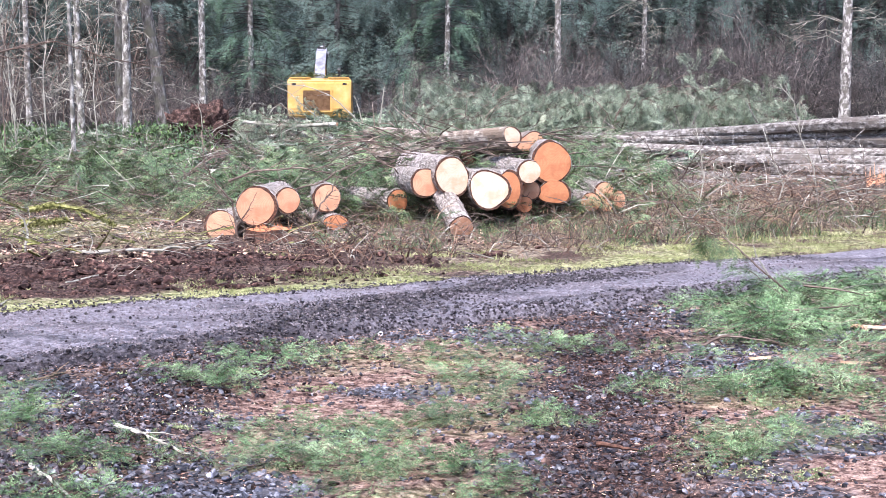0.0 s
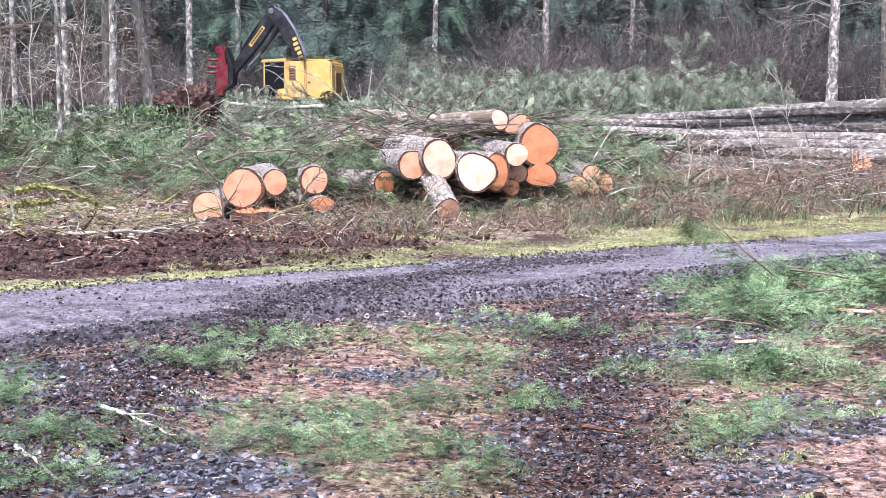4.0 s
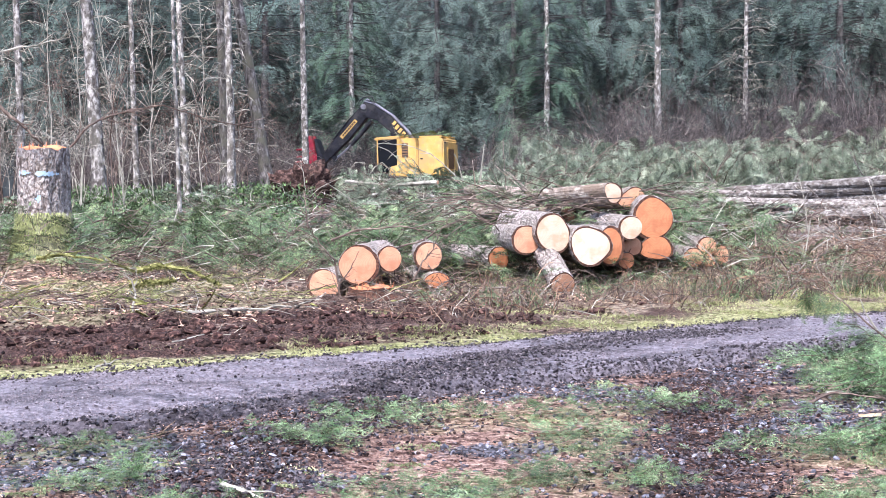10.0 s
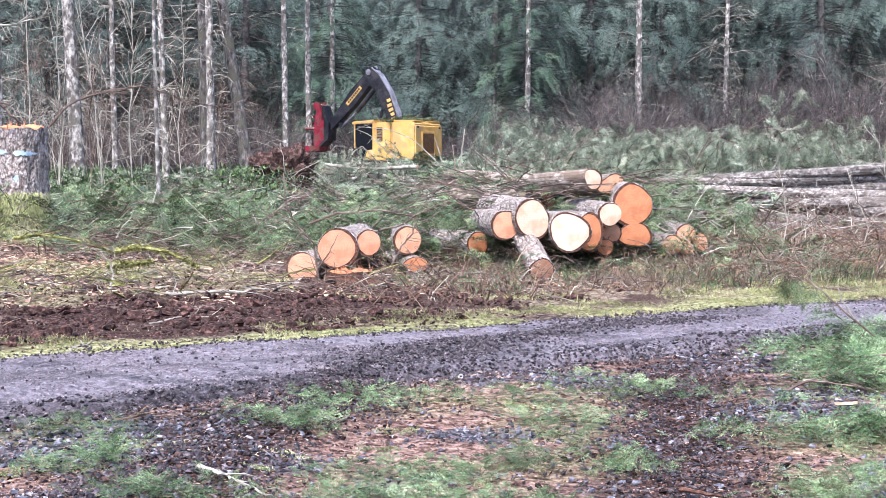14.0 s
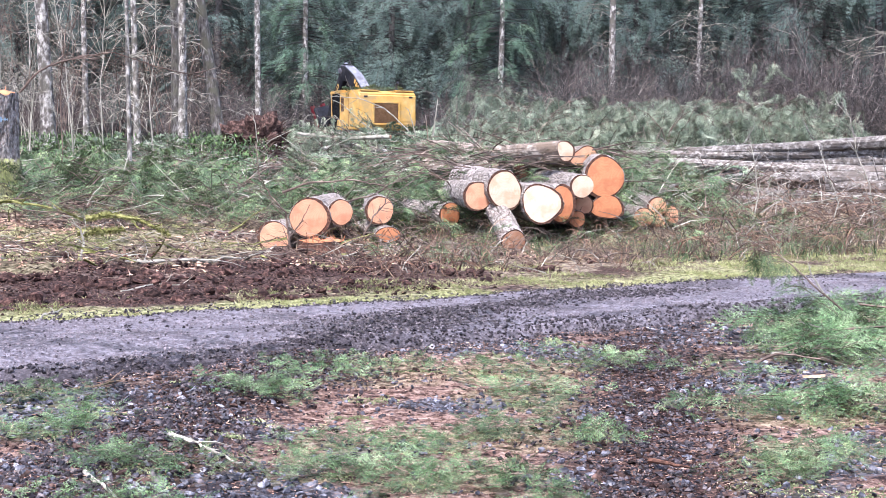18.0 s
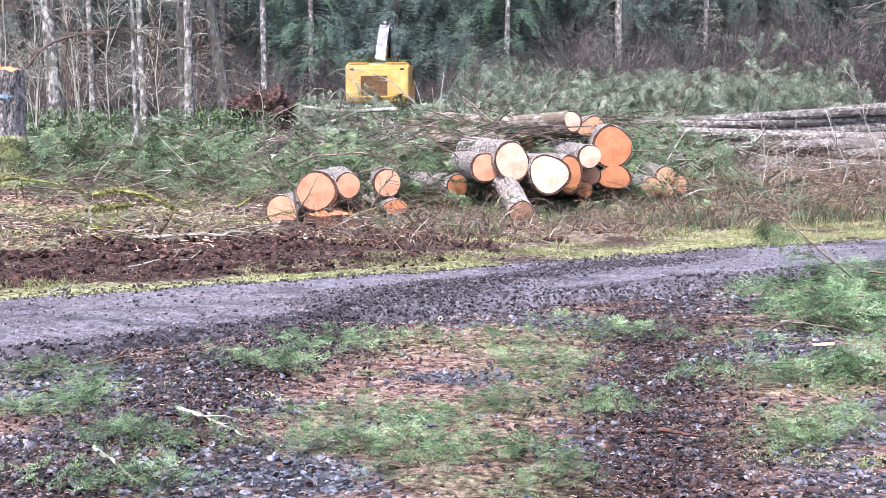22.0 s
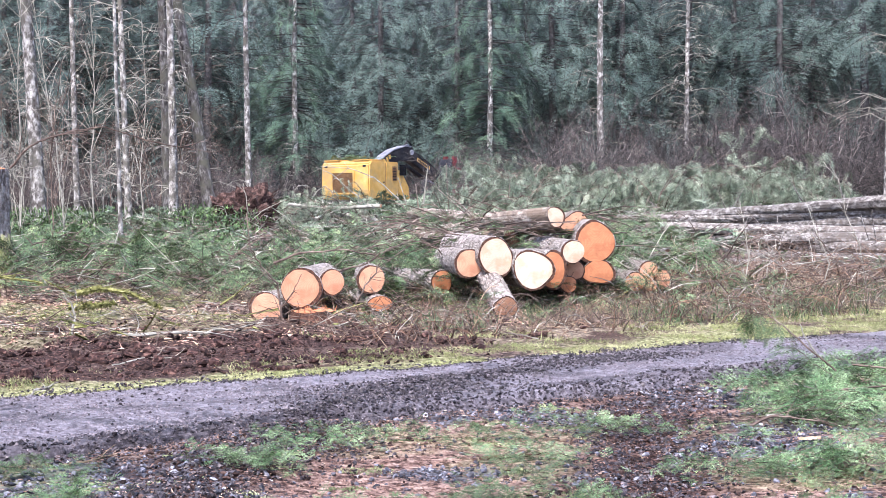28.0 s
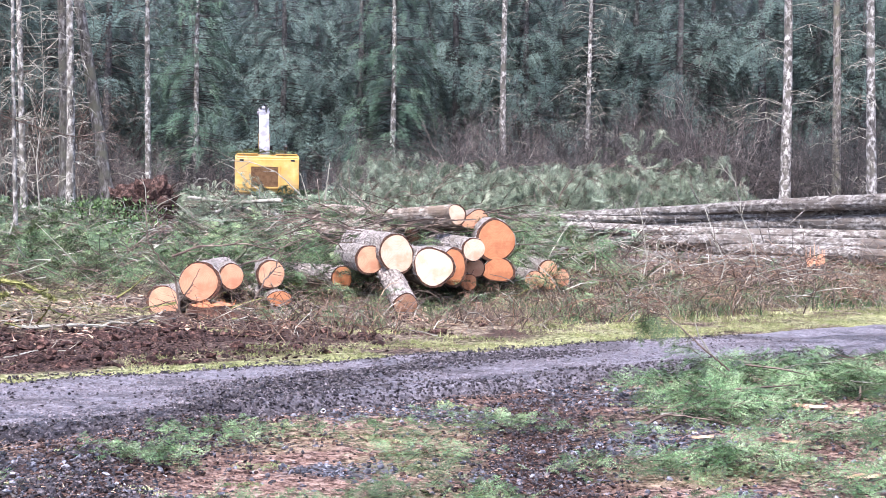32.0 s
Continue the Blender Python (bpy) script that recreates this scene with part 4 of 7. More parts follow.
for a, b, ra, rb, butt in (
    ((12.15, 31.0, 1.77), (6.71, 41.0, 1.43), 0.19, 0.11, CUT_ORANGE), ((12.25, 31.0, 1.30), (6.79, 41.5, 1.28), 0.20, 0.12, CUT_ORANGE),
    ((12.95, 30.0, 1.45), (7.5, 40.0, 1.10), 0.19, 0.12, CUT_ORANGE), ((12.15, 31.0, 0.95), (7.87, 40.0, 1.00), 0.19, 0.13, CUT_PALE),
    ((11.02, 31.0, 0.68), (6.9, 40.5, 0.86), 0.18, 0.12, CUT_ORANGE), ((9.8, 31.5, 0.50), (5.6, 39.0, 0.62), 0.15, 0.10, BARK_RIM),
    ((9.0, 30.2, 0.36), (5.0, 37.0, 0.50), 0.14, 0.10, BARK_RIM), ((14.4, 31.5, 1.15), (9.5, 43.0, 1.00), 0.20, 0.14, CUT_ORANGE),
    ((14.0, 31.6, 0.72), (9.2, 43.0, 0.85), 0.20, 0.14, CUT_RED), ((11.9, 32.2, 1.52), (5.6, 42.2, 1.36), 0.18, 0.11, CUT_ORANGE),
    ((11.4, 31.8, 1.05), (5.2, 41.0, 1.08), 0.18, 0.11, CUT_PALE), ((11.2, 31.6, 0.82), (6.0, 40.0, 0.86), 0.18, 0.12, CUT_ORANGE),
    ((12.7, 30.6, 0.62), (8.2, 39.5, 0.66), 0.19, 0.12, CUT_ORANGE)):
    a, b = Vector(a), Vector(b)
    laid_log(a + (a - b) * 0.22, b, ra, rb, DECK, "log deck", bark=BARK_DECK, butt=butt)
laid_log((13.2, 28.2, 0.44), (9.9, 39.0, 0.60), 0.17, 0.13, "mossy fallen log at the foot of the log deck", "log deck", bark=MOSS)
BACK = "grey-barked felled stem lying behind the log pile"
laid_log((2.3, 26.6, 1.36), (0.1, 30.5, 1.46), 0.15, 0.11, BACK, "stems behind the log pile", bark=BARK_PALE, butt=BARK_RIM)
laid_log((1.9, 26.0, 1.08), (0.2, 29.8, 1.20), 0.19, 0.15, BACK, "stems behind the log pile", bark=BARK_PALE, butt=BARK_RIM)
laid_log((5.3, 29.5, 0.62), (2.5, 36.0, 0.95), 0.17, 0.12, BACK, "stems behind the log pile", bark=BARK_DECK, butt=BARK_RIM)
laid_log((-0.6, 41.0, 1.72), (-3.2, 42.5, 1.80), 0.06, 0.04, BACK, "stems behind the log pile", bark=TWIG_PALE)


# ---- stumps and the torn root mass ----
def stump(at, radius, height, label, cut, bark, paint=False, moss=0.0, ragged=0.08, seed=3):
    z0 = float(ground_z(at[0], at[1])) - 0.06
    ob = thing("tree_stump", label, "stump", at=Matrix.Translation((at[0], at[1], z0)))
    g = np.random.default_rng(seed)
    sides, rows = 40, 16
    ang = np.linspace(0, 2 * np.pi, sides, endpoint=False)
    zs = np.linspace(0, height, rows)
    lobes = 1 + 0.05 * np.sin(ang * 5 + 1) + 0.03 * np.sin(ang * 9)
    ring = []
    for z in zs:
        u = z / height
        r = radius * (1 + (0.45 * (1 - u) ** 4) * (1 + 0.5 * np.sin(ang * 4 + 2))) * lobes
        r = r * (1 + 0.045 * (vnoise(ang * 6, np.full(sides, z * 3), seed) - 0.5) * 2)
        ring.append(np.stack([r * np.cos(ang), r * np.sin(ang), np.full(sides, z)], 1))
    ring = np.array(ring)
    ring[-1, :, 2] += ragged * (vnoise(ang * 3, ang * 0, seed + 1) - 0.5)
    i, j = np.meshgrid(np.arange(rows - 1), np.arange(sides), indexing="ij")
    k = (j + 1) % sides
    f = np.stack([i * sides + j, i * sides + k, (i + 1) * sides + k, (i + 1) * sides + j], -1).reshape(-1, 4)
    part("bark", Soup().add(ring.reshape(-1, 3), f), bark, ob, smooth=True)
    top = ring[-1] * [0.97, 0.97, 1]
    mid = top * [0.5, 0.5, 1] + np.stack([g.normal(0, 0.01, sides), g.normal(0, 0.01, sides), g.uniform(-0.01, ragged * 0.6, sides)], 1)
    t = np.stack([np.arange(sides), np.roll(np.arange(sides), -1), np.full(sides, sides)], 1)
    d = Soup().add(np.vstack([top, mid]), np.stack([np.arange(sides), np.roll(np.arange(sides), -1), sides + np.roll(np.arange(sides), -1), sides + np.arange(sides)], 1))
    d.add(np.vstack([mid, mid.mean(0)]), t)
    n = 20
    aa, rr = g.uniform(0, 2 * np.pi, n), radius * np.sqrt(g.random(n)) * 0.95
    b0 = np.stack([rr * np.cos(aa), rr * np.sin(aa), np.full(n, height - 0.01)], 1)
    spikes(d, b0, b0 + np.stack([g.normal(0, 0.02, n), g.normal(0, 0.02, n), g.uniform(0.02, ragged * 1.6, n)], 1), 0.016, 0.002)
    part("cut_top", d, cut, ob, "rough orange sawn top with splinters")
    if paint:
        for z, a0, a1, w in ((height * 0.80, 3.9, 4.5, 0.04), (height * 0.79, 4.7, 5.7, 0.045), (height * 0.58, 4.60, 4.90, 0.06), (height * 0.45, 4.55, 4.70, 0.10), (height * 0.36, 4.75, 5.0, 0.05)):
            a = np.linspace(a0, a1, 26)
            hz = z + 0.02 * vnoise(a * 7, a * 0, 6)
            rad = np.interp(a % (2 * np.pi), np.append(ang, 2 * np.pi), np.append(np.linalg.norm(ring[rows - 3, :, :2], axis=1), np.linalg.norm(ring[rows - 3, 0, :2]))) + 0.012
            hw = w * np.clip(1.7 * vnoise(a * 14, a * 0, 4) - 0.2, 0.02, 1)
            lo, hi = np.stack([rad * np.cos(a), rad * np.sin(a), hz - hw], 1), np.stack([rad * np.cos(a), rad * np.sin(a), hz + hw], 1)
            q = np.arange(25)
            part("paint_mark", Soup().add(np.vstack([lo, hi]), np.stack([q, q + 1, q + 27, q + 26], 1)), BLUE, ob, "pale blue sprayed marking paint")
    if moss:
        n = 9000
        aa, u = g.uniform(0, 2 * np.pi, n), g.random(n) ** 1.4 * moss
        r = radius * (1 + 0.55 * (1 - u / height) ** 4 + 0.06)
        b0 = np.stack([r * np.cos(aa), r * np.sin(aa), u], 1)
        tip = b0 + np.stack([np.cos(aa + g.normal(0, 0.5, n)) * 0.045, np.sin(aa + g.normal(0, 0.5, n)) * 0.045, g.uniform(-0.13, -0.01, n)], 1)
        part("moss", blades(Soup(), b0, tip, 0.022, np.stack([-np.sin(aa), np.cos(aa), aa * 0], 1)), GRASS_GREEN, ob, "yellow-green moss skirt round the foot")
    return ob


stump((-7.05, 25.0), 0.41, 2.0, "tall bark-clad stump with blue paint marks and orange top", CUT_RED, BARK_LOG, True, 0.95, 0.10, 3)
stump((-1.28, 21.12), 0.33, 0.15, "low splintered stump under the small log pile", CUT_RED, BARK_RIM, False, 0, 0.07, 5)
stump((10.05, 28.4), 0.21, 0.34, "short splintered stump beside the log deck", CUT_ORANGE, BARK_DARK, False, 0, 0.30, 6)


def root_mass(at, size):
    """A heap of torn roots and red-brown soil."""
    z0 = float(ground_z(at[0], at[1]))
    ob = thing("root_mass", "dark red-brown heap of torn roots and soil", "root mass", at=Matrix.Translation((at[0], at[1], z0 + 0.14)))
    g = np.random.default_rng(12)
    bm = bmesh.new()
    bmesh.ops.create_icosphere(bm, subdivisions=4, radius=1)
    for v in bm.verts:
        p = v.co.copy()
        k = 1 + 0.45 * noise.noise(p * 1.6) + 0.34 * noise.noise(p * 4.5) + 0.18 * noise.noise(p * 11)
        v.co = Vector((p.x * size[0], p.y * size[1], p.z * size[2] + size[2] * 0.6)) * k
    part("soil_clod", from_bm(bm), ROOT, ob)
    n = 90
    d = unit(g.normal(0, 1, (n, 3)) * [1, 0.8, 0.8] + [0, 0, 0.35])
    b0 = d * np.array(size) * 0.75 + [0, 0, size[2] * 0.6]
    mid = b0 + d * g.uniform(0.08, 0.22, n)[:, None] + g.normal(0, 0.06, (n, 3))
    tip = mid + unit(d + g.normal(0, 0.8, (n, 3))) * g.uniform(0.08, 0.3, n)[:, None]
    for k in range(n):
        part("root", tube([b0[k], mid[k], tip[k]], [0.032, 0.02, 0.006], 5), ROOT if k % 4 else TWIG, ob)
    return ob


root_mass((-4.6, 44.5), (0.95, 0.75, 0.66))


# ---- feller buncher ----
def feller_buncher():
    base = Matrix.Translation((-1.75, 69.0, 0.95))
    ob = thing("feller_buncher", "yellow tracked feller buncher with black boom and red felling head", "feller buncher", at=base)
    for x in (-1.55, 0.85):
        tr = part("track", prism([(-2.2, 0.35), (-1.9, 0.0), (1.9, 0.0), (2.2, 0.35), (2.05, 0.75), (1.7, 0.95), (-1.7, 0.95), (-2.05, 0.75)], x, x + 0.7, 0.05), STEEL, ob, "muddy steel crawler track")
        sh = Soup()
        for k in range(16):
            y = -1.95 + k * 0.26
            merge(sh, box(x - 0.02, x + 0.72, y, y + 0.1, 0.93, 0.99, 0))
        part("track_shoe", sh, STEEL, tr)
    part("undercarriage", merge(box(-0.9, 0.9, -1.1, 1.1, 0.35, 0.85, 0.05), tube([(0, 0, 0.85), (0, 0, 1.12)], 0.75, 24)), BLACK, ob)
    house = part("house", prism([(-1.72, 1.15), (-0.55, 1.12), (-0.55, 2.88), (-1.60, 2.92), (-1.78, 2.75), (-1.80, 1.5)], -1.5, 1.5, 0.06), YELLOW, ob, "yellow sheet-metal engine house")
    part("engine_door", prism([(-0.553, 1.14), (0.35, 1.12), (0.35, 2.86), (-0.553, 2.88)], 0.42, 1.495, 0.04), YELLOW, house)
    part("cab_back", prism([(-0.553, 1.14), (0.35, 1.12), (0.35, 2.86), (-0.553, 2.88)], -1.495, -0.45, 0.04), YELLOW, house)
    part("side_skirt", prism([(0.3, 1.12), (1.25, 1.15), (1.15, 1.75), (0.75, 2.3), (0.3, 2.6)], 0.55, 1.48, 0.05), YELLOW, house)
    part("cab_frame", merge(merge(prism([(0.3, 2.84), (1.5, 2.80), (1.46, 2.93), (0.3, 3.0)], -1.47, -0.25, 0.03), prism([(0.3, 1.15), (0.85, 1.15), (0.7, 1.62), (0.3, 1.66)], -1.46, -0.27, 0.03)), merge(box(-1.47, -1.39, 0.3, 0.42, 1.6, 2.86, 0.01), box(-1.46, -1.40, 1.32, 1.38, 1.7, 2.82, 0.01))), YELLOW, house)
    part("cab_window", prism([(0.42, 1.64), (0.7, 1.6), (1.05, 1.25), (1.25, 1.7), (1.36, 2.2), (1.36, 2.80), (0.42, 2.84)], -1.44, -0.3, 0.01), GLASS, house, "dark cab glass")
    part("cab_interior", prism([(-0.55, 1.15), (0.9, 1.15), (0.9, 1.55), (-0.55, 1.6)], -0.44, 0.41, 0.02), BLACK, house)
    for x0, x1 in ((-1.42, -0.42), (0.40, 1.42)):
        part("roof_panel", box(x0, x1, -1.70, -0.62, 2.90, 2.965, 0.02), YELLOW, house)
    gr = part("grille", box(-0.76, 0.52, -1.815, -1.795, 1.46, 2.36, 0), GRILLE, house, "brown slatted radiator grille")
    for k in range(9):
        part("slat", box(-0.74, 0.50, -1.84, -1.812, 1.49 + k * 0.096, 1.53 + k * 0.096, 0), GRILLE, gr)
    for x0, x1, z0, z1 in ((-0.86, -0.76, 1.38, 2.44), (0.52, 0.62, 1.38, 2.44), (-0.76, 0.52, 2.36, 2.44), (-0.76, 0.52, 1.38, 1.46)):
        part("grille_frame", box(x0, x1, -1.845, -1.79, z0, z1, 0.01), YELLOW, house)
    for sx in (-1, 1):
        pv = part("side_vent", box(sx * 1.512 - 0.006, sx * 1.512 + 0.006, -0.12, 0.18, 2.0, 2.66, 0), GRILLE, house, "brown louvred side vent")
        for k in range(5):
            part("slat", box(sx * 1.522 - 0.006, sx * 1.522 + 0.006, -0.10, 0.16, 2.05 + k * 0.12, 2.09 + k * 0.12, 0), BLACK, pv)
        part("seam", box(sx * 1.503 - 0.003, sx * 1.503 + 0.003, -0.62, -0.60, 1.25, 2.80, 0), GRILLE, house)
        part("handle", box(sx * 1.515 - 0.01, sx * 1.515 + 0.01, -0.8, -0.7, 1.9, 1.95, 0), BLACK, house)
        part("tail_light", box(sx * 1.2 - 0.1, sx * 1.2 + 0.1, -1.80, -1.76, 2.62, 2.7, 0.01), BLACK, house)
    part("exhaust", tube([(0.9, -0.9, 2.85), (0.9, -0.9, 3.25), (0.9, -1.05, 3.35)], 0.07, 10), BLACK, house)
    part("side_window", box(1.49, 1.515, 0.42, 0.9, 2.25, 2.75, 0), GLASS, house)
    part("front_window_guard", box(0.5, 1.46, 0.3, 0.36, 2.3, 2.86, 0.02), BLACK, house)
    br = Soup()
    k = 60
    m = turns(rng.uniform(0, 6.28, k), rng.uniform(0.0, 0.7, k), rng.uniform(-0.4, 0.4, k), rng.uniform(0.3, 0.7, k))
    off = np.stack([-1.2 + 2.4 * rng.random(k) ** 1.7, rng.uniform(-1.5, 0.2, k), np.full(k, 2.97)], 1)
    for q in range(3):
        br.scatter(KIT_FAR[q], m[q::3], off[q::3])
    part("roof_litter", br, [TWIG, NEEDLE], house, "green fir boughs fallen on the roof")
    for q in (house, *house.children_recursive):
        q.data.transform(Matrix.Translation((0, 0.38, 0)) @ Matrix.Diagonal((0.957, 1, 1, 1)))
    # boom: from its foot at the origin to the elbow at (0, LB, 0)
    LB, LS = 3.28, 3.35
    boom = part("boom", prism([(-0.25, -0.3), (0.3, -0.42), (1.3, -0.02), (2.4, -0.06), (3.05, -0.40), (3.4, -0.20), (3.40, 0.22), (3.0, 0.42), (2.1, 0.58), (1.1, 0.52), (0.1, 0.25), (-0.25, 0.1)], -0.24, 0.24, 0.03), BLACK, ob, "black curved main boom")
    # Grey strip added for the sky's reflection on the wet black boom top.
    part("wear_plate", prism([(0.1, 0.27), (1.1, 0.55), (2.1, 0.61), (3.0, 0.45), (3.40, 0.22), (3.44, 0.26), (3.03, 0.50), (2.1, 0.665), (1.08, 0.60), (0.06, 0.31)], -0.235, 0.235, 0.01), GREYM, boom, "grey plate added on the black boom top as painted sky sheen")
    for x in (-0.25, 0.25):
        bars = Soup()
        for k in range(6):
            y = 0.62 + k * 0.21
            merge(bars, box(x - 0.006, x + 0.006, y, y + 0.13, 0.14 + 0.03 * k + (0.05 if k in (2, 5) else 0), 0.40 + 0.03 * k, 0))
        part("lettering", bars, YELLOW, boom, "yellow maker's lettering, unreadable")
    for x in (-0.33, 0.33):
        part("boom_cylinder", tube([(x, 0.75, -0.75), (x, 1.5, 0.0)], 0.075, 10), BLACK, boom)
        part("piston_rod", tube([(x, 0.2, -1.3), (x, 0.8, -0.7)], 0.04, 8), GREYM, boom)
    part("hose_loop", tube([(0.12, 3.0, 0.45), (0.1, 3.35, 0.62), (0.05, 3.6, 0.35), (0.05, 3.65, 0.0)], 0.035, 6), BLACK, boom)
    part("elbow_pin", tube([(-0.3, LB, 0), (0.3, LB, 0)], 0.13, 14), GREYM, boom)
    part("work_light", box(-0.09, 0.09, 3.28, 3.44, 0.30, 0.42, 0.02), GREYM, boom)
    for q in (boom, *boom.children_recursive):
        q.data.transform(Matrix.Diagonal((1, 3.28 / 3.1, 0.92, 1)))
    stick = part("stick", prism([(-0.55, 0.14), (-0.3, 0.40), (0.35, 0.36), (3.85, 0.2), (4.1, 0.0), (3.85, -0.2), (1.8, -0.36), (0.3, -0.30), (-0.3, -0.16)], -0.2, 0.2, 0.03), BLACK, ob, "black stick arm")
    for x in (-0.208, 0.208):
        part("label_plate", box(x - 0.006, x + 0.006, 0.85, 2.15, -0.06, 0.14, 0), YELLOW, stick, "yellow label plate")
        bars = Soup()
        for k in range(7):
            merge(bars, box(x * 1.06 - 0.004, x * 1.06 + 0.004, 0.95 + k * 0.16, 1.06 + k * 0.16, -0.02, 0.10, 0))
        part("label_bars", bars, BLACK, stick)
    part("stick_cylinder", tube([(0, 0.3, -0.62), (0, 2.1, -0.60)], 0.12, 10), BLACK, stick)
    part("piston_rod", tube([(0, 2.1, -0.60), (0, 3.4, -0.45)], 0.06, 8), GREYM, stick)
    part("link", merge(box(-0.14, -0.1, 3.15, 3.4, -0.5, 0.1, 0.01), box(0.1, 0.14, 3.15, 3.4, -0.5, 0.1, 0.01)), BLACK, stick)
    for k in range(3):
        x = -0.1 + 0.1 * k
        part("hose", tube([(x, 0.0, 0.36), (x, 1.2, 0.42), (x, 2.4, 0.34), (x, 3.4, 0.22), (x, 3.75, -0.15)], 0.025, 6), BLACK, stick)
    for q in (stick, *stick.children_recursive):
        q.data.transform(Matrix.Diagonal((1, 3.35 / 4.0, 0.85, 1)))
    # head: wrist at the origin, z along the held stem, y outwards
    head = part("felling_head", prism([(0.05, -0.55), (0.5, -0.95), (0.75, -0.95), (0.72, 0.2), (0.55, 1.25), (0.30, 1.30), (0.22, 0.5), (-0.1, 0.25)], -0.38, 0.38, 0.04), RED, ob, "red felling head with saw disc housing")
    part("saw_housing", merge(tube([(0, 0.95, -1.2), (0, 0.95, -0.92)], 0.62, 28), box(-0.5, 0.5, 0.35, 0.9, -1.2, -0.9, 0.03)), RED, head)
    part("saw_disc", tube([(0, 1.0, -1.26), (0, 1.0, -1.21)], 0.66, 36), STEEL, head)
    for z, sx in ((0.75, 1), (0.05, -1), (0.35, 1)):
        arc = [(sx * 0.34 * math.cos(a) + sx * 0.02, 0.98 + 0.36 * math.sin(a), z) for a in np.linspace(-1.4, 1.5, 9)]
        part("clamp_arm", tube(arc, np.linspace(0.11, 0.05, 9), 8), RED, head)
    for x in (-0.36, 0.22):
        part("top_horn", box(x, x + 0.14, 0.38, 0.75, 1.1, 1.5, 0.03), RED, head)
    part("back_plate", prism([(-0.12, -0.62), (0.12, -0.62), (0.50, -1.0), (0.42, -1.0), (0.0, -0.6), (0.14, 0.5), (0.26, 1.32), (0.20, 1.32), (-0.16, 0.3)], -0.42, 0.42, 0.02), BLACK, head, "black rear frame of the head")
    part("wrist_block", merge(tube([(-0.3, 0, 0), (0.3, 0, 0)], 0.17, 14), box(-0.2, 0.2, -0.1, 0.35, -0.35, 0.3, 0.04)), BLACK, head)
    for q in (head, *head.children_recursive):
        q.data.transform(Matrix.Diagonal((0.95, 0.94, 0.85, 1)))
    return base, house, boom, stick, head, LB, LS


BUNCHER = feller_buncher()


def stem(height, radius, seed, top_from, kits, bark=BARK, limbs=40, limb_len=1.2, limb_mat=TWIG_PALE, lean=(0, 0), bough=1.3, dens=12, needles=NEEDLE_HAZE, low=1.2):
    """Meshes of a conifer: trunk, bare limbs, crown of boughs."""
    g = np.random.default_rng(seed)
    t = np.linspace(0, 1, 18)
    px = lean[0] * t * height + 0.10 * np.sin(t * 5 + seed) * (radius / 0.2)
    py = lean[1] * t * height + 0.08 * np.sin(t * 4 + seed * 2)
    p = np.stack([px, py, t * height], 1)
    r = radius * (1 - 0.75 * t) + 0.35 * radius * np.exp(-t * height / 0.5)
    trunk = tube(p, r, 14, wobble=0.07, seed=seed)
    at = lambda z: np.stack([np.interp(z, p[:, 2], p[:, 0]), np.interp(z, p[:, 2], p[:, 1]), z], 1)
    lim = []
    if limbs:
        z = g.uniform(low, min(top_from * 1.3, height), limbs)
        a = g.uniform(0, 2 * np.pi, limbs)
        ln = limb_len * g.uniform(0.3, 1.0, limbs)
        o = at(z)
        segs = []
        for k in range(3):
            d = np.stack([np.cos(a), np.sin(a), 0.25 - 0.45 * k + g.normal(0, 0.15, limbs)], 1)
            e = o + unit(d) * (ln / 3)[:, None]
            segs.append((o, e, 0.02 - 0.006 * k, 0.014 - 0.006 * k))
            if k:
                for _ in range(3):
                    tw = unit(d + g.normal(0, 0.6, (limbs, 3)))
                    segs.append((o, o + tw * (ln * g.uniform(0.15, 0.4))[:, None], 0.008, 0.003))
            o = e
            a = a + g.normal(0, 0.25, limbs)
        for i in range(limbs):
            s = Soup()
            for p0, p1, r0, r1 in segs:
                spikes(s, p0[i:i + 1], p1[i:i + 1], r0, r1)
            lim.append(s)
    crown = Soup()
    if dens:
        z = top_from + (height - top_from) * g.random(dens) ** 1.15
        reach = bough * (0.35 + 1.9 * (1 - (z - top_from) / (height - top_from + 0.1)))
        a = g.uniform(0, 2 * np.pi, dens)
        o = at(z)
        d = np.stack([np.cos(a), np.sin(a), g.uniform(-0.35, 0.05, dens)], 1)
        spikes(crown, o, o + d * reach[:, None] * 0.9, 0.03, 0.01, 0)
        for f in (0.3, 0.6, 0.85):
            q = o + d * (reach * f)[:, None] + g.normal(0, 0.08, (dens, 3))
            m = turns(a - np.pi / 2 + g.normal(0, 0.55, dens), g.uniform(-0.9, -0.1, dens), g.normal(0, 0.35, dens), reach * g.uniform(0.35, 0.6, dens))
            pick = g.integers(0, len(kits), dens)
            for i, kit in enumerate(kits):
                crown.scatter(kit, m[pick == i], q[pick == i])
    return trunk, lim, crown


def plant(at, label, group, meshes, bark, limb_mat=TWIG_PALE, needles=NEEDLE_HAZE, name="tree", sink=0.1, turn=0.0):
    """A tree from meshes or soups, rooted in the ground."""
    z = float(ground_z(at[0], at[1])) - sink
    ob = thing(name, label, "tree", group, at=pose(at[0], at[1], z, 0, 0, turn))
    trunk, lim, crown = meshes
    part("trunk", trunk, bark, ob, smooth=True)
    for s in lim:
        part("limb", s, limb_mat, ob)
    if crown and (isinstance(crown, bpy.types.Mesh) or crown.count):
        part("crown", crown, [TWIG_FAR, needles], ob, "drooping dark green fir boughs")
    return ob


EDGE = "trees at the edge of the cutting"
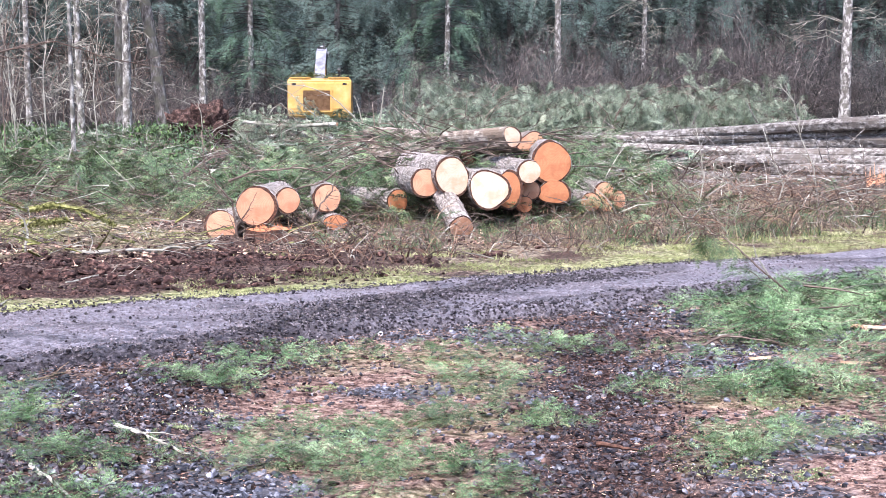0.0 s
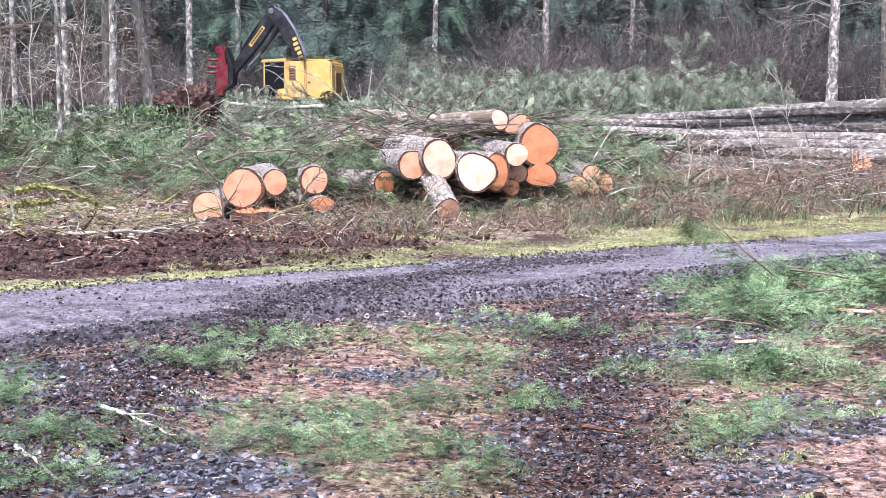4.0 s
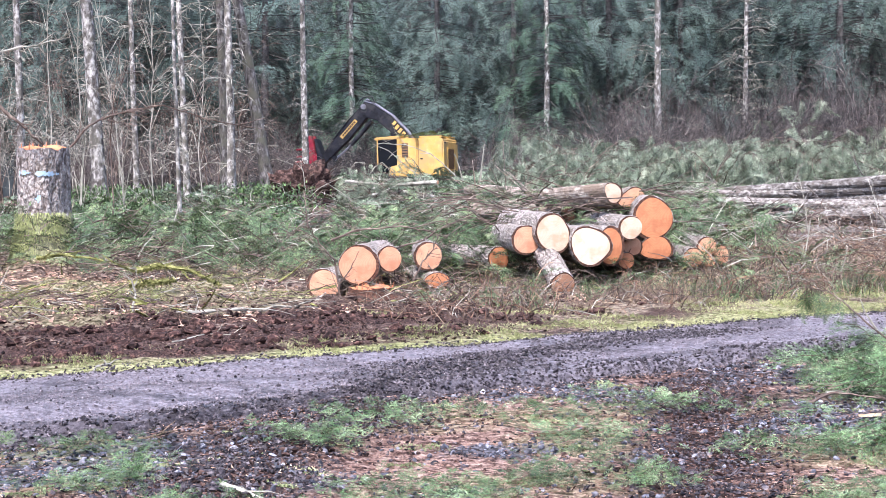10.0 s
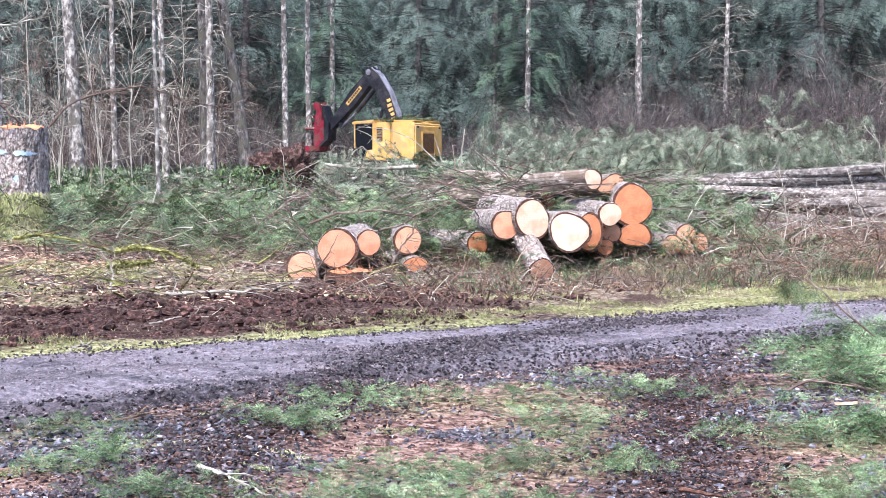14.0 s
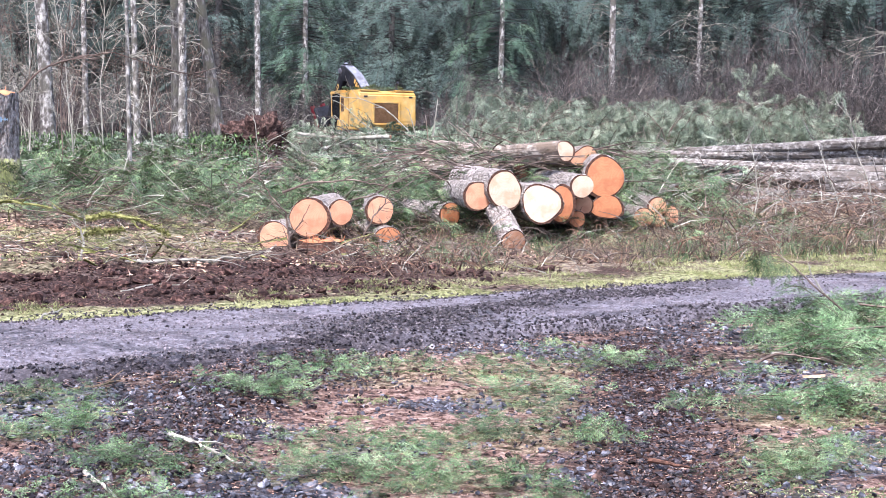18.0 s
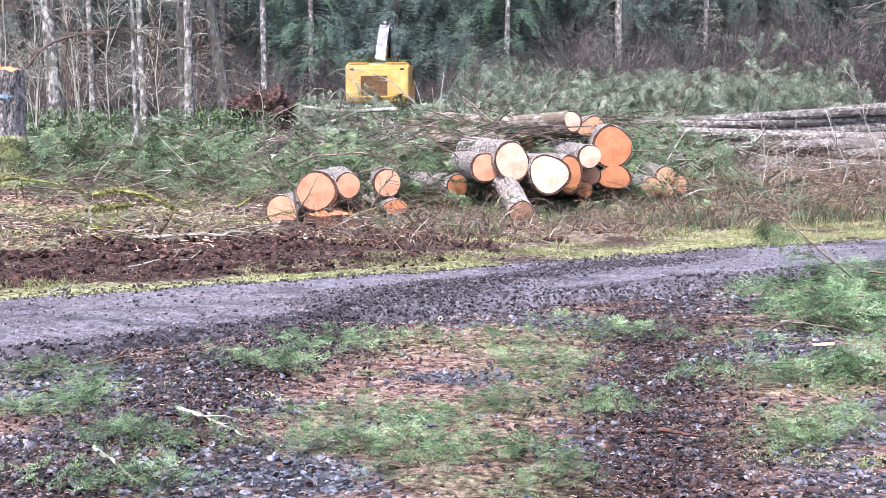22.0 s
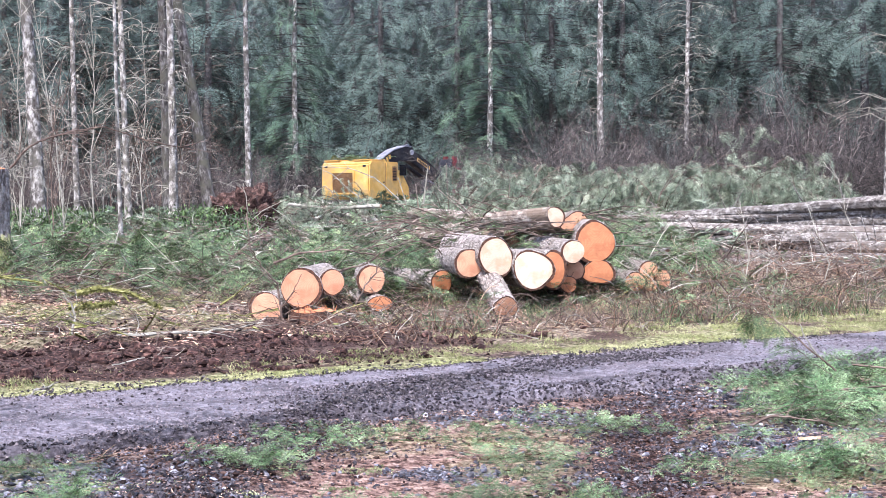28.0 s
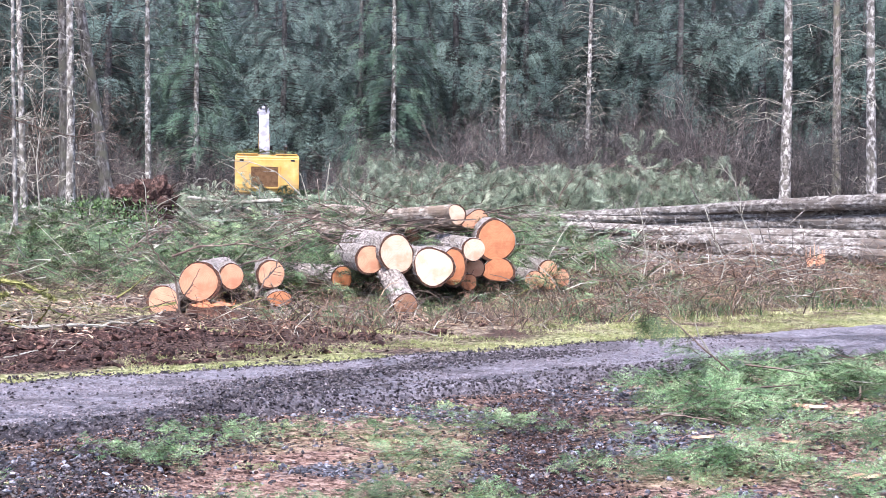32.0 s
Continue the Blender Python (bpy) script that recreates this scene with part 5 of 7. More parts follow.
GREY = "slender grey-barked conifer with bare limbs beside the cutting"
plant((-13.7, 46), GREY, EDGE, stem(22, 0.13, 1, 10, KIT_FAR, limbs=60, limb_len=1.6), BARK)
plant((-11.75, 48), "stout mottled grey conifer with a mossy foot", EDGE, stem(24, 0.24, 2, 12, KIT_FAR, limbs=70, limb_len=1.8, lean=(-0.028, 0)), BARK)
plant((-12.2, 56), GREY, EDGE, stem(22, 0.12, 3, 12, KIT_FAR, limbs=60, limb_len=1.5, lean=(-0.01, 0)), BARK)
plant((-6.42, 34), "very thin pale pole-like young conifer with short dead limbs", EDGE, stem(14, 0.052, 4, 9, KIT_FAR, limbs=40, limb_len=0.9, lean=(-0.015, 0), dens=40), BARK)
plant((-8.39, 46), GREY, EDGE, stem(22, 0.10, 5, 11, KIT_FAR, limbs=70, limb_len=1.8, lean=(-0.035, 0)), BARK)
plant((-7.54, 48.4), "dark brown-barked conifer with moss on its trunk", EDGE, stem(24, 0.20, 6, 12, KIT_FAR, limbs=50, limb_len=1.4, lean=(-0.04, 0)), BARK_DARK)
plant((-7.14, 46), GREY, EDGE, stem(22, 0.135, 7, 12, KIT_FAR, limbs=60, limb_len=1.5, lean=(-0.006, 0)), BARK)
plant((-6.5, 50), "brown-barked conifer leaning over the cutting", EDGE, stem(24, 0.22, 8, 12, KIT_FAR, limbs=60, limb_len=1.6, lean=(-0.128, 0)), BARK_DARK)
plant((-6.87, 66.5), "tall thin pinkish-grey conifer standing beside the machine", EDGE, stem(26, 0.15, 9, 9, KIT_FAR, limbs=30, limb_len=1.6, lean=(0.0, 0), dens=40), BARK)
plant((10.86, 80), GREY, EDGE, stem(26, 0.21, 10, 12, KIT_FAR, limbs=60, limb_len=2.2, lean=(-0.005, 0)), BARK)
plant((15.44, 80), GREY, EDGE, stem(26, 0.15, 11, 11, KIT_FAR, limbs=90, limb_len=3.2, low=4), BARK)
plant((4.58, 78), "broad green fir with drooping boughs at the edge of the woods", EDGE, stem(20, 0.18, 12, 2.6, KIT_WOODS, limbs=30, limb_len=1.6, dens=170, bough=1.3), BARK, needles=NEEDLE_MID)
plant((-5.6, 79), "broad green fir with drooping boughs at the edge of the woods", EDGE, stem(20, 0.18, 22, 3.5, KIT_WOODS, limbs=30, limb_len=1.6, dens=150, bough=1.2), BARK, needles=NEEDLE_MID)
plant((20.5, 62), "stout pale grey conifer with long bare limbs", EDGE, stem(26, 0.24, 13, 13, KIT_FAR, limbs=50, limb_len=3.4, low=4), BARK)
plant((24.9, 68), "brown-barked conifer at the edge of the cutting", EDGE, stem(26, 0.23, 14, 13, KIT_FAR, limbs=50, limb_len=2.4), BARK_DARK)
plant((23.52, 60), "stout pale grey conifer with long bare limbs", EDGE, stem(26, 0.22, 15, 13, KIT_FAR, limbs=50, limb_len=2.4), BARK)

FELLED = plant((-7.6, 67.5), "thin pinkish-grey conifer being felled by the machine", "", stem(20, 0.15, 16, 9, KIT_FAR, limbs=24, limb_len=1.2, dens=30), BARK, name="felled_tree")

# the standing woods behind
def woods():
    kinds = []
    for k in range(6):
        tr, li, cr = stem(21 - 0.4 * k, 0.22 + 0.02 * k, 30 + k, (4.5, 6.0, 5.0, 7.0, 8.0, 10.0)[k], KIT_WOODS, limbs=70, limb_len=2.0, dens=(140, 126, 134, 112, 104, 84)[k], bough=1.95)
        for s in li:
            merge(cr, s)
        kinds.append((tr.mesh("trunk", BARK_FAR, True), [], cr.mesh("crown", [TWIG_FAR, NEEDLE_HAZE])))
    g = np.random.default_rng(77)
    rows = [(84, 3.2), (91, 3.4), (98, 3.6), (108, 4.0), (120, 4.6)]
    for y, gap in rows:
        x = -0.42 * y
        while x < 0.52 * y:
            xx, yy = x + g.uniform(-1, 1), y + g.uniform(-3, 3)
            k = int(g.integers(0, 5)) if xx < 0.13 * yy or g.random() < 0.3 else int(g.integers(3, 6))
            if not (y < 95 and -9 < xx < 6 and g.random() < 0.7):
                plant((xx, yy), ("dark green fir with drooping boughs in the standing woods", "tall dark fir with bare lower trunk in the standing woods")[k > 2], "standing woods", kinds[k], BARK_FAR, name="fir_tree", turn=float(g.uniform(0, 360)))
            x += gap * g.uniform(0.7, 1.3)


woods()


# ---- brush ----
def brush():
    """Leafless thickets in front of the woods and thin saplings between the trees."""
    shrubs = []
    for k in range(5):
        s = Soup()
        s.scatter(bare_kit(4.2, 9, 40 + k, 0.40, 2, 0.020, 0.6, 7), np.eye(3)[None], [[0, 0, 0]])
        shrubs.append(s.mesh("shrub", (TWIG_RED, TWIG_FAR, TWIG_RED, TWIG_FAR, TWIG_RED)[k]))
    g = np.random.default_rng(5)
    for k in range(190):
        y = g.uniform(64, 82)
        x = g.uniform(-0.30, 0.42) * y
        y += 8 * float(x < -0.06 * y)
        if -5.5 < x < 2.0 and y < 74:
            continue
        big = 0.7 + 0.65 * float(sstep(4, 14, x)) * g.random() + 0.2 * g.random()
        ob = new("shrub", shrubs[k % 5])
        ob.matrix_basis = pose(x, y, float(ground_z(x, y)) - 0.05, 0, 0, g.uniform(0, 360)) @ Matrix.Scale(big, 4)
        tagged(ob, "leafless russet-grey thicket shrub in front of the woods", "shrub", "bare thicket")
    poles = []
    for k in range(5):
        s = Soup()
        s.scatter(bare_kit(6.5, 2, 60 + k, 0.14, 2, 0.020, 1.4, 7), np.eye(3)[None], [[0, 0, 0]])
        poles.append(s.mesh("sapling", TWIG_PALE if k < 2 else TWIG))
    for k in range(38):
        y = g.uniform(47, 74)
        x = g.uniform(-0.36, -0.14) * y
        ob = new("sapling", poles[k % 5])
        ob.matrix_basis = pose(x, y, float(ground_z(x, y)) - 0.05, 0, 0, g.uniform(0, 360)) @ Matrix.Scale(g.uniform(0.6, 1.2), 4)
        tagged(ob, "thin leafless grey sapling among the trees", "sapling", "bare saplings")
    # green understorey at the foot of the trees
    s = Soup()
    p = sprinkle(2600, -14, -3, 33, 48, lambda x, y: sstep(0.50, 0.66, fbm(x * 0.5, y * 0.5, 71, 3)) * sstep(-0.085, -0.12, x / y))
    k = len(p)
    for _ in range(14):
        b0 = np.stack([p[:, 0] + rng.normal(0, 0.25, k), p[:, 1] + rng.normal(0, 0.25, k), ground_z(p[:, 0], p[:, 1]) + rng.uniform(0, 0.75, k)], 1)
        d = unit(rng.normal(0, 1, (k, 3)) + [0, 0, 0.4])
        blades(s, b0, b0 + d * rng.uniform(0.07, 0.16, k)[:, None], rng.uniform(0.03, 0.07, k), np.cross(d, [0, 0, 1.0]))
    tagged(part("understorey", s, LEAF), "bright green salal and fern understorey below the trees", "undergrowth", kind="stuff")


brush()


# ---- slash: felled tops and boughs ----
def slash():
    cover = lambda x, y: sstep(2.6, 4.2, y - road_far(x)) * (1 - 0.6 * sstep(3.3, 5.0, x) * sstep(29, 26, y))
    s = Soup()
    lay(s, KIT_MID, sprinkle(3700, -9.5, 6, 22.3, 36, lambda x, y: cover(x, y) * (1 - np.exp(-(((x / y + 0.1035) / 0.03) ** 4 + ((y - 34) / 6.0) ** 4))) * sstep(22.2, 24.5, y + 0.5 * vnoise(x, y, 3)) * (0.25 + 0.75 * sstep(0.3, 0.55, fbm(x * 0.45, y * 0.45, 81, 3)))), (0.45, 1.15), (-0.1, 1.0), 0.45)
    k = 260
    px, py = rng.uniform(-2.6, 4.4, k), rng.uniform(23.6, 28.5, k)
    m = turns(rng.uniform(0, 6.28, k), rng.uniform(-0.3, 0.8, k), rng.normal(0, 0.5, k), rng.uniform(0.4, 1.0, k))
    top = 0.45 + 0.75 * np.exp(-((px - 2.2) / 1.6) ** 2) + 0.25 * np.exp(-((px + 1.2) / 0.8) ** 2)
    off = np.stack([px, py, ground_z(px, py) + top * rng.uniform(0.5, 1.1, k)], 1)
    for q in range(3):
        s.scatter(KIT_MID[q], m[q::3], off[q::3])
    k = 60
    px, py = rng.uniform(-0.5, 1.0, k), rng.uniform(22.9, 24.6, k)
    m = turns(rng.uniform(0, 6.28, k), rng.uniform(-0.3, 0.7, k), rng.normal(0, 0.5, k), rng.uniform(0.3, 0.7, k))
    off = np.stack([px, py, 0.35 + 0.5 * rng.random(k)], 1)
    for q in range(3):
        s.scatter(KIT_MID[q], m[q::3], off[q::3])
    k = 110
    px, py = rng.uniform(-0.2, 4.6, k), rng.uniform(25.2, 27.6, k)
    m = turns(rng.uniform(0, 6.28, k), rng.uniform(-0.3, 0.5, k), rng.normal(0, 0.5, k), rng.uniform(0.35, 0.8, k))
    off = np.stack([px, py, 1.15 + 0.35 * rng.random(k) + 0.05 * np.abs(px - 2)], 1)
    for q in range(3):
        s.scatter(KIT_MID[q], m[q::3], off[q::3])
    tagged(part("fir_slash", s, [TWIG, NEEDLE]), "green fir boughs strewn over the cutting", "slash", kind="stuff")
    s = Soup()
    lay(s, KIT_FAR, sprinkle(3000, -13, 12, 34, 68, lambda x, y: (0.3 + 0.7 * sstep(0.3, 0.6, fbm(x * 0.3, y * 0.3, 82, 3))) * (1 - np.exp(-(((x + 4.4) / 1.9) ** 4 + ((y - 41) / 5.0) ** 4)))), (0.5, 1.15), (-0.1, 0.7), 0.3)
    lay(s, KIT_FAR, sprinkle(420, -6, 4, 60, 66.2, lambda x, y: 1 + 0 * x), (0.7, 1.4), (0.0, 0.9), 0.7)
    tagged(part("far_fir_slash", s, [TWIG, NEEDLE_PALE]), "green fir boughs strewn between the trees and the machine", "slash", kind="stuff")
    for name, m, n in (("slash_sticks", TWIG, 1500), ("pale_slash_sticks", TWIG_PALE, 1300)):
        t = Soup()
        p = sprinkle(n, -9.5, 9, 22.5, 44, lambda x, y: 0.25 + 0.75 * sstep(0.35, 0.6, fbm(x * 0.5, y * 0.5, 87, 3)))
        k = len(p)
        a = np.stack([p[:, 0], p[:, 1], ground_z(p[:, 0], p[:, 1]) + rng.uniform(0.1, 0.6, k)], 1)
        yaw, el, ln = rng.uniform(0, 6.28, k), rng.normal(0.15, 0.3, k), rng.uniform(0.3, 1.3, k)
        for q in range(3):
            e = a + np.stack([np.cos(yaw) * np.cos(el), np.sin(yaw) * np.cos(el), np.sin(el)], 1) * (ln / 3)[:, None]
            spikes(t, a, e, 0.012 - 0.003 * q, 0.009 - 0.003 * q)
            yaw, el, a = yaw + rng.normal(0, 0.25, k), el - rng.uniform(-0.1, 0.35, k), e
        tagged(part(name, t, m), "bare broken branches lying over the slash", "sticks", kind="stuff")
    t = Soup()
    k = 90
    a = np.stack([rng.uniform(-0.3, 3.6, k), rng.uniform(23.4, 26.4, k), rng.uniform(0.95, 1.5, k)], 1)
    yaw, el, ln = rng.choice([2.6, 3.3, 0.2, 5.9], k) + rng.normal(0, 0.5, k), rng.normal(0.05, 0.2, k), rng.uniform(0.5, 1.6, k)
    for q in range(4):
        e = a + np.stack([np.cos(yaw) * np.cos(el), np.sin(yaw) * np.cos(el), np.sin(el)], 1) * (ln / 4)[:, None]
        spikes(t, a, e, 0.014 - 0.003 * q, 0.011 - 0.003 * q)
        yaw, el, a = yaw + rng.normal(0, 0.2, k), el - rng.uniform(-0.05, 0.25, k), e
    tagged(part("pile_sticks", t, TWIG), "bare limbs caught between the logs of the main pile", "sticks", kind="stuff")
    # bare sticks among the boughs, in three tones
    for name, m, n, lens, rad, label in (("pale_sticks", TWIG_PALE, 1700, (0.12, 0.7), (0.003, 0.009), "broken pale grey sticks among the slash"),
                                         ("brown_sticks", TWIG, 11000, (0.08, 0.5), (0.003, 0.009), "broken brown twigs matted on the ground"),
                                         ("russet_sticks", DRY, 8000, (0.08, 0.4), (0.003, 0.007), "dry russet stems matted on the ground")):
        s = Soup()
        p = sprinkle(n, -10, 12, 14.5, 40, lambda x, y: sstep(1.4, 3.2, y - road_far(x)) * (1 - 0.93 * torn_bank(x, y)) * (0.2 + 0.8 * sstep(0.35, 0.6, fbm(x * 0.8, y * 0.8, 84, 3))) * sstep(42, 24, y))
        k = len(p)
        a = np.stack([p[:, 0], p[:, 1], ground_z(p[:, 0], p[:, 1]) + rng.uniform(0, 0.10, k)], 1)
        yaw, el = rng.uniform(0, 6.28, k), 1.0 * rng.random(k) ** 2.2
        ln = rng.uniform(*lens, k)
        mid = a + np.stack([np.cos(yaw) * np.cos(el), np.sin(yaw) * np.cos(el), np.sin(el)], 1) * (ln * 0.5)[:, None]
        bend = rng.normal(0, 0.3, k)
        b = mid + np.stack([np.cos(yaw + bend) * np.cos(el), np.sin(yaw + bend) * np.cos(el), np.sin(el) - 0.15], 1) * (ln * 0.5)[:, None]
        r = rng.uniform(*rad, k)
        spikes(s, a, mid, r, r * 0.8)
        spikes(s, mid, b, r * 0.8, r * 0.3)
        tagged(part(name, s, m), label, "sticks", kind="stuff")


def felled_top(at, yaw, length, arch, seed):
    """The top of a felled fir, lying on its limbs, boughs arching off its stem."""
    g = np.random.default_rng(seed)
    ob = thing("felled_treetop", "grey-green felled fir top with arching drooping boughs", "treetop", "felled tops", at=pose(at[0], at[1], float(ground_z(*at)) + 0.35, 0, 0, yaw))
    t = np.linspace(0, 1, 10)
    p = np.stack([0 * t, t * length, 0.25 * np.sin(t * 3)], 1)
    part("stem", tube(p, 0.11 - 0.085 * t, 8), BARK, ob)
    s = Soup()
    n = int(length * 10)
    f = g.random(n)
    q = np.stack([0 * f, f * length, 0.2 * np.sin(f * 3)], 1)
    az = g.normal(0, 1.0, n)
    el = g.uniform(0.7, 1.45, n)
    reach_ = arch * (1.15 - 0.5 * f) * g.uniform(0.55, 1.15, n)
    bend = g.uniform(0.25, 0.5, n)
    for k in range(6):
        d = np.stack([np.sin(az) * np.cos(el), np.cos(az) * np.cos(el), np.sin(el)], 1)
        e = q + d * (reach_ / 6)[:, None]
        spikes(s, q, e, 0.020 - 0.003 * k, 0.017 - 0.003 * k, 0)
        for _ in range(3 if k else 1):
            m = turns(-az + g.normal(0, 1.1, n), el - g.uniform(0.6, 2.0, n), g.normal(0, 0.5, n), arch * g.uniform(0.10, 0.24, n))
            pick = g.integers(0, 3, n)
            for i in range(3):
                s.scatter(KIT_TOP[i], m[pick == i], e[pick == i])
        q = e
        el = el - bend
        az = az + g.normal(0, 0.12, n)
    part("foliage", s, [TWIG, NEEDLE_FROST], ob)


slash()
felled_top((1.2, 50), -75, 6.0, 3.4, 1)
felled_top((3.8, 52), -70, 6.5, 3.9, 2)
felled_top((8.0, 50), -80, 6.0, 4.4, 3)
felled_top((7.0, 54), 60, 5.0, 3.8, 4)
felled_top((11.0, 52), -60, 5.0, 3.9, 5)
felled_top((-0.8, 47), 80, 3.0, 1.6, 6)
felled_top((-0.6, 42), 100, 2.4, 1.3, 7)
felled_top((1.5, 44), -90, 5.0, 2.0, 8)


# ---- the verge and the near ground ----
def verge():
    s = Soup()
    n = 190000
    x = rng.uniform(-7, 12, n)
    u = rng.random(n) * (2.2 + 0.34 * np.clip(x - 1, 0, 9))
    y = road_far(x) + u
    thick = sstep(0.42, 0.58, fbm(x * 1.3, y * 1.3, 91, 3) + 0.12 * sstep(3, 6, x) - 0.05 * sstep(-1, -3, x)) * sstep(0.0, 0.2, u) * sstep(2.2 + 0.34 * np.clip(x - 1, 0, 9), 0.2, u)
    p = np.stack([x, y], 1)[rng.random(n) < thick]
    k = len(p)
    b0 = np.stack([p[:, 0], p[:, 1], ground_z(p[:, 0], p[:, 1]) - 0.01], 1)
    d = unit(rng.normal(0, 0.75, (k, 3)) * [1, 1, 0.2] + [0, 0, 0.8])
    blades(s, b0, b0 + d * rng.uniform(0.02, 0.065, k)[:, None], 0.008, np.cross(d, rng.normal(0, 1, (k, 3))))
    tagged(part("verge_grass", s, GRASS_GREEN), "short yellow-green grass and moss along the road", "grass", kind="stuff")
    s = Soup()
    p = sprinkle(30000, -1.5, 12, 17, 31, lambda x, y: sstep(1.2, 2.6, y - road_far(x) - 0.2 * np.clip(x - 3, 0, 9)) * sstep(-1, 4.0, x) * sstep(0.38, 0.6, fbm(x * 0.7, y * 0.7, 92, 3)) * sstep(30, 26, y) * bare_front(x, y))
    k = len(p)
    b0 = np.stack([p[:, 0], p[:, 1], ground_z(p[:, 0], p[:, 1]) - 0.01], 1)
    d = unit(rng.normal(0, 0.55, (k, 3)) * [1, 1, 0.2] + [0, 0, 1.0])
    blades(s, b0, b0 + d * (rng.uniform(0.10, 0.45, k))[:, None], 0.009, np.cross(d, rng.normal(0, 1, (k, 3))))
    tagged(part("dry_grass", s, DRY), "russet dead grass and bracken below the log deck", "grass", kind="stuff")


def tufts():
    """Grey-green grass and rush tufts round the log piles."""
    s = Soup()
    c = sprinkle(800, -2, 9.5, 19.0, 26, lambda x, y: sstep(2.0, 3.0, y - road_far(x)) * sstep(-0.3, 1.5, x) * sstep(0.4, 0.6, fbm(x * 0.8, y * 0.8, 95, 3)) * bare_front(x, y))
    k = 26
    p = np.repeat(c, k, 0) + rng.normal(0, 0.10, (len(c) * k, 2))
    n = len(p)
    b0 = np.stack([p[:, 0], p[:, 1], ground_z(p[:, 0], p[:, 1]) - 0.02], 1)
    d = unit(rng.normal(0, 0.45, (n, 3)) * [1, 1, 0.2] + [0, 0, 1.0])
    blades(s, b0, b0 + d * rng.uniform(0.08, 0.36, n)[:, None], 0.014, np.cross(d, rng.normal(0, 1, (n, 3))))
    tagged(part("grass_tufts", s, NEEDLE), "grey-green grass tufts round the log piles", "grass", kind="stuff")
    s = Soup()
    c = sprinkle(900, -1.2, 9.0, 18.5, 26, lambda x, y: sstep(2.4, 3.4, y - road_far(x)) * sstep(-0.8, 0.4, x) * sstep(0.40, 0.58, fbm(x * 1.1, y * 1.1, 97, 3)) * sstep(8.5, 6, y - road_far(x)) * bare_front(x, y))
    p = np.repeat(c, 34, 0) + rng.normal(0, 0.12, (len(c) * 34, 2))
    n = len(p)
    b0 = np.stack([p[:, 0], p[:, 1], ground_z(p[:, 0], p[:, 1]) - 0.02], 1)
    d = unit(rng.normal(0, 0.6, (n, 3)) * [1, 1, 0.2] + [0, 0, 1.0])
    blades(s, b0, b0 + d * rng.uniform(0.08, 0.34, n)[:, None], 0.008, np.cross(d, rng.normal(0, 1, (n, 3))))
    tagged(part("dead_stems", s, TWIG), "brown-grey dead stems and brambles round the log piles", "undergrowth", kind="stuff")


def brambles():
    """Arching dead stems, rushes and low fir boughs that hide the feet of the log piles and of the log deck."""
    foot = lambda x, y: bare_front(x, y) * sstep(1.9, 2.8, y - road_far(x)) * sstep(-1.6, 0.0, x) * sstep(30.8, 29.0, y) * (0.25 + 0.75 * sstep(0.42, 0.58, fbm(x * 0.9, y * 0.9, 171, 3)))
    for name, m, n, label in (("brambles", TWIG, 2300, "tangled grey-brown bramble stems round the log piles"), ("russet_brambles", RUSSET, 1700, "russet dead bracken stems round the log piles"), ("pale_brambles", TWIG_PALE, 320, "pale dead bramble stems round the log piles")):
        s = Soup()
        p = sprinkle(int(n * 1.5), -1.8, 12.5, 17, 30.5, foot)
        k = len(p)
        a = np.stack([p[:, 0], p[:, 1], ground_z(p[:, 0], p[:, 1]) - 0.02], 1)
        yaw, el, ln = rng.uniform(0, 6.28, k), rng.uniform(0.5, 1.4, k), rng.uniform(0.25, 0.85, k) * (1 + 0.6 * sstep(4.5, 6.5, p[:, 0]))
        r = rng.uniform(0.005, 0.010, k)
        for q in range(5):
            e = a + np.stack([np.cos(yaw) * np.cos(el), np.sin(yaw) * np.cos(el), np.sin(el)], 1) * (ln / 5)[:, None]
            spikes(s, a, e, r * (1 - 0.14 * q), r * (0.86 - 0.14 * q))
            if q > 1:
                w = unit(e - a + rng.normal(0, 0.12, (k, 3)))
                spikes(s, e, e + w * (ln * rng.uniform(0.08, 0.22, k))[:, None], r * 0.6, r * 0.3)
            yaw, el, a = yaw + rng.normal(0, 0.3, k), el - rng.uniform(0.1, 0.5, k), e
        tagged(part(name, s, m), label, "brambles", kind="stuff")
    s = Soup()
    p = sprinkle(1300, -1.0, 12.0, 19.5, 30.5, lambda x, y: foot(x, y) * sstep(0.46, 0.58, fbm(x * 0.7, y * 0.7, 173, 3)))
    lay(s, KIT_MID, p, (0.3, 0.75), (-0.1, 0.9), 0.25)
    tagged(part("low_fir_boughs", s, [TWIG, NEEDLE]), "dark green fir boughs lying below the log piles", "slash", kind="stuff")


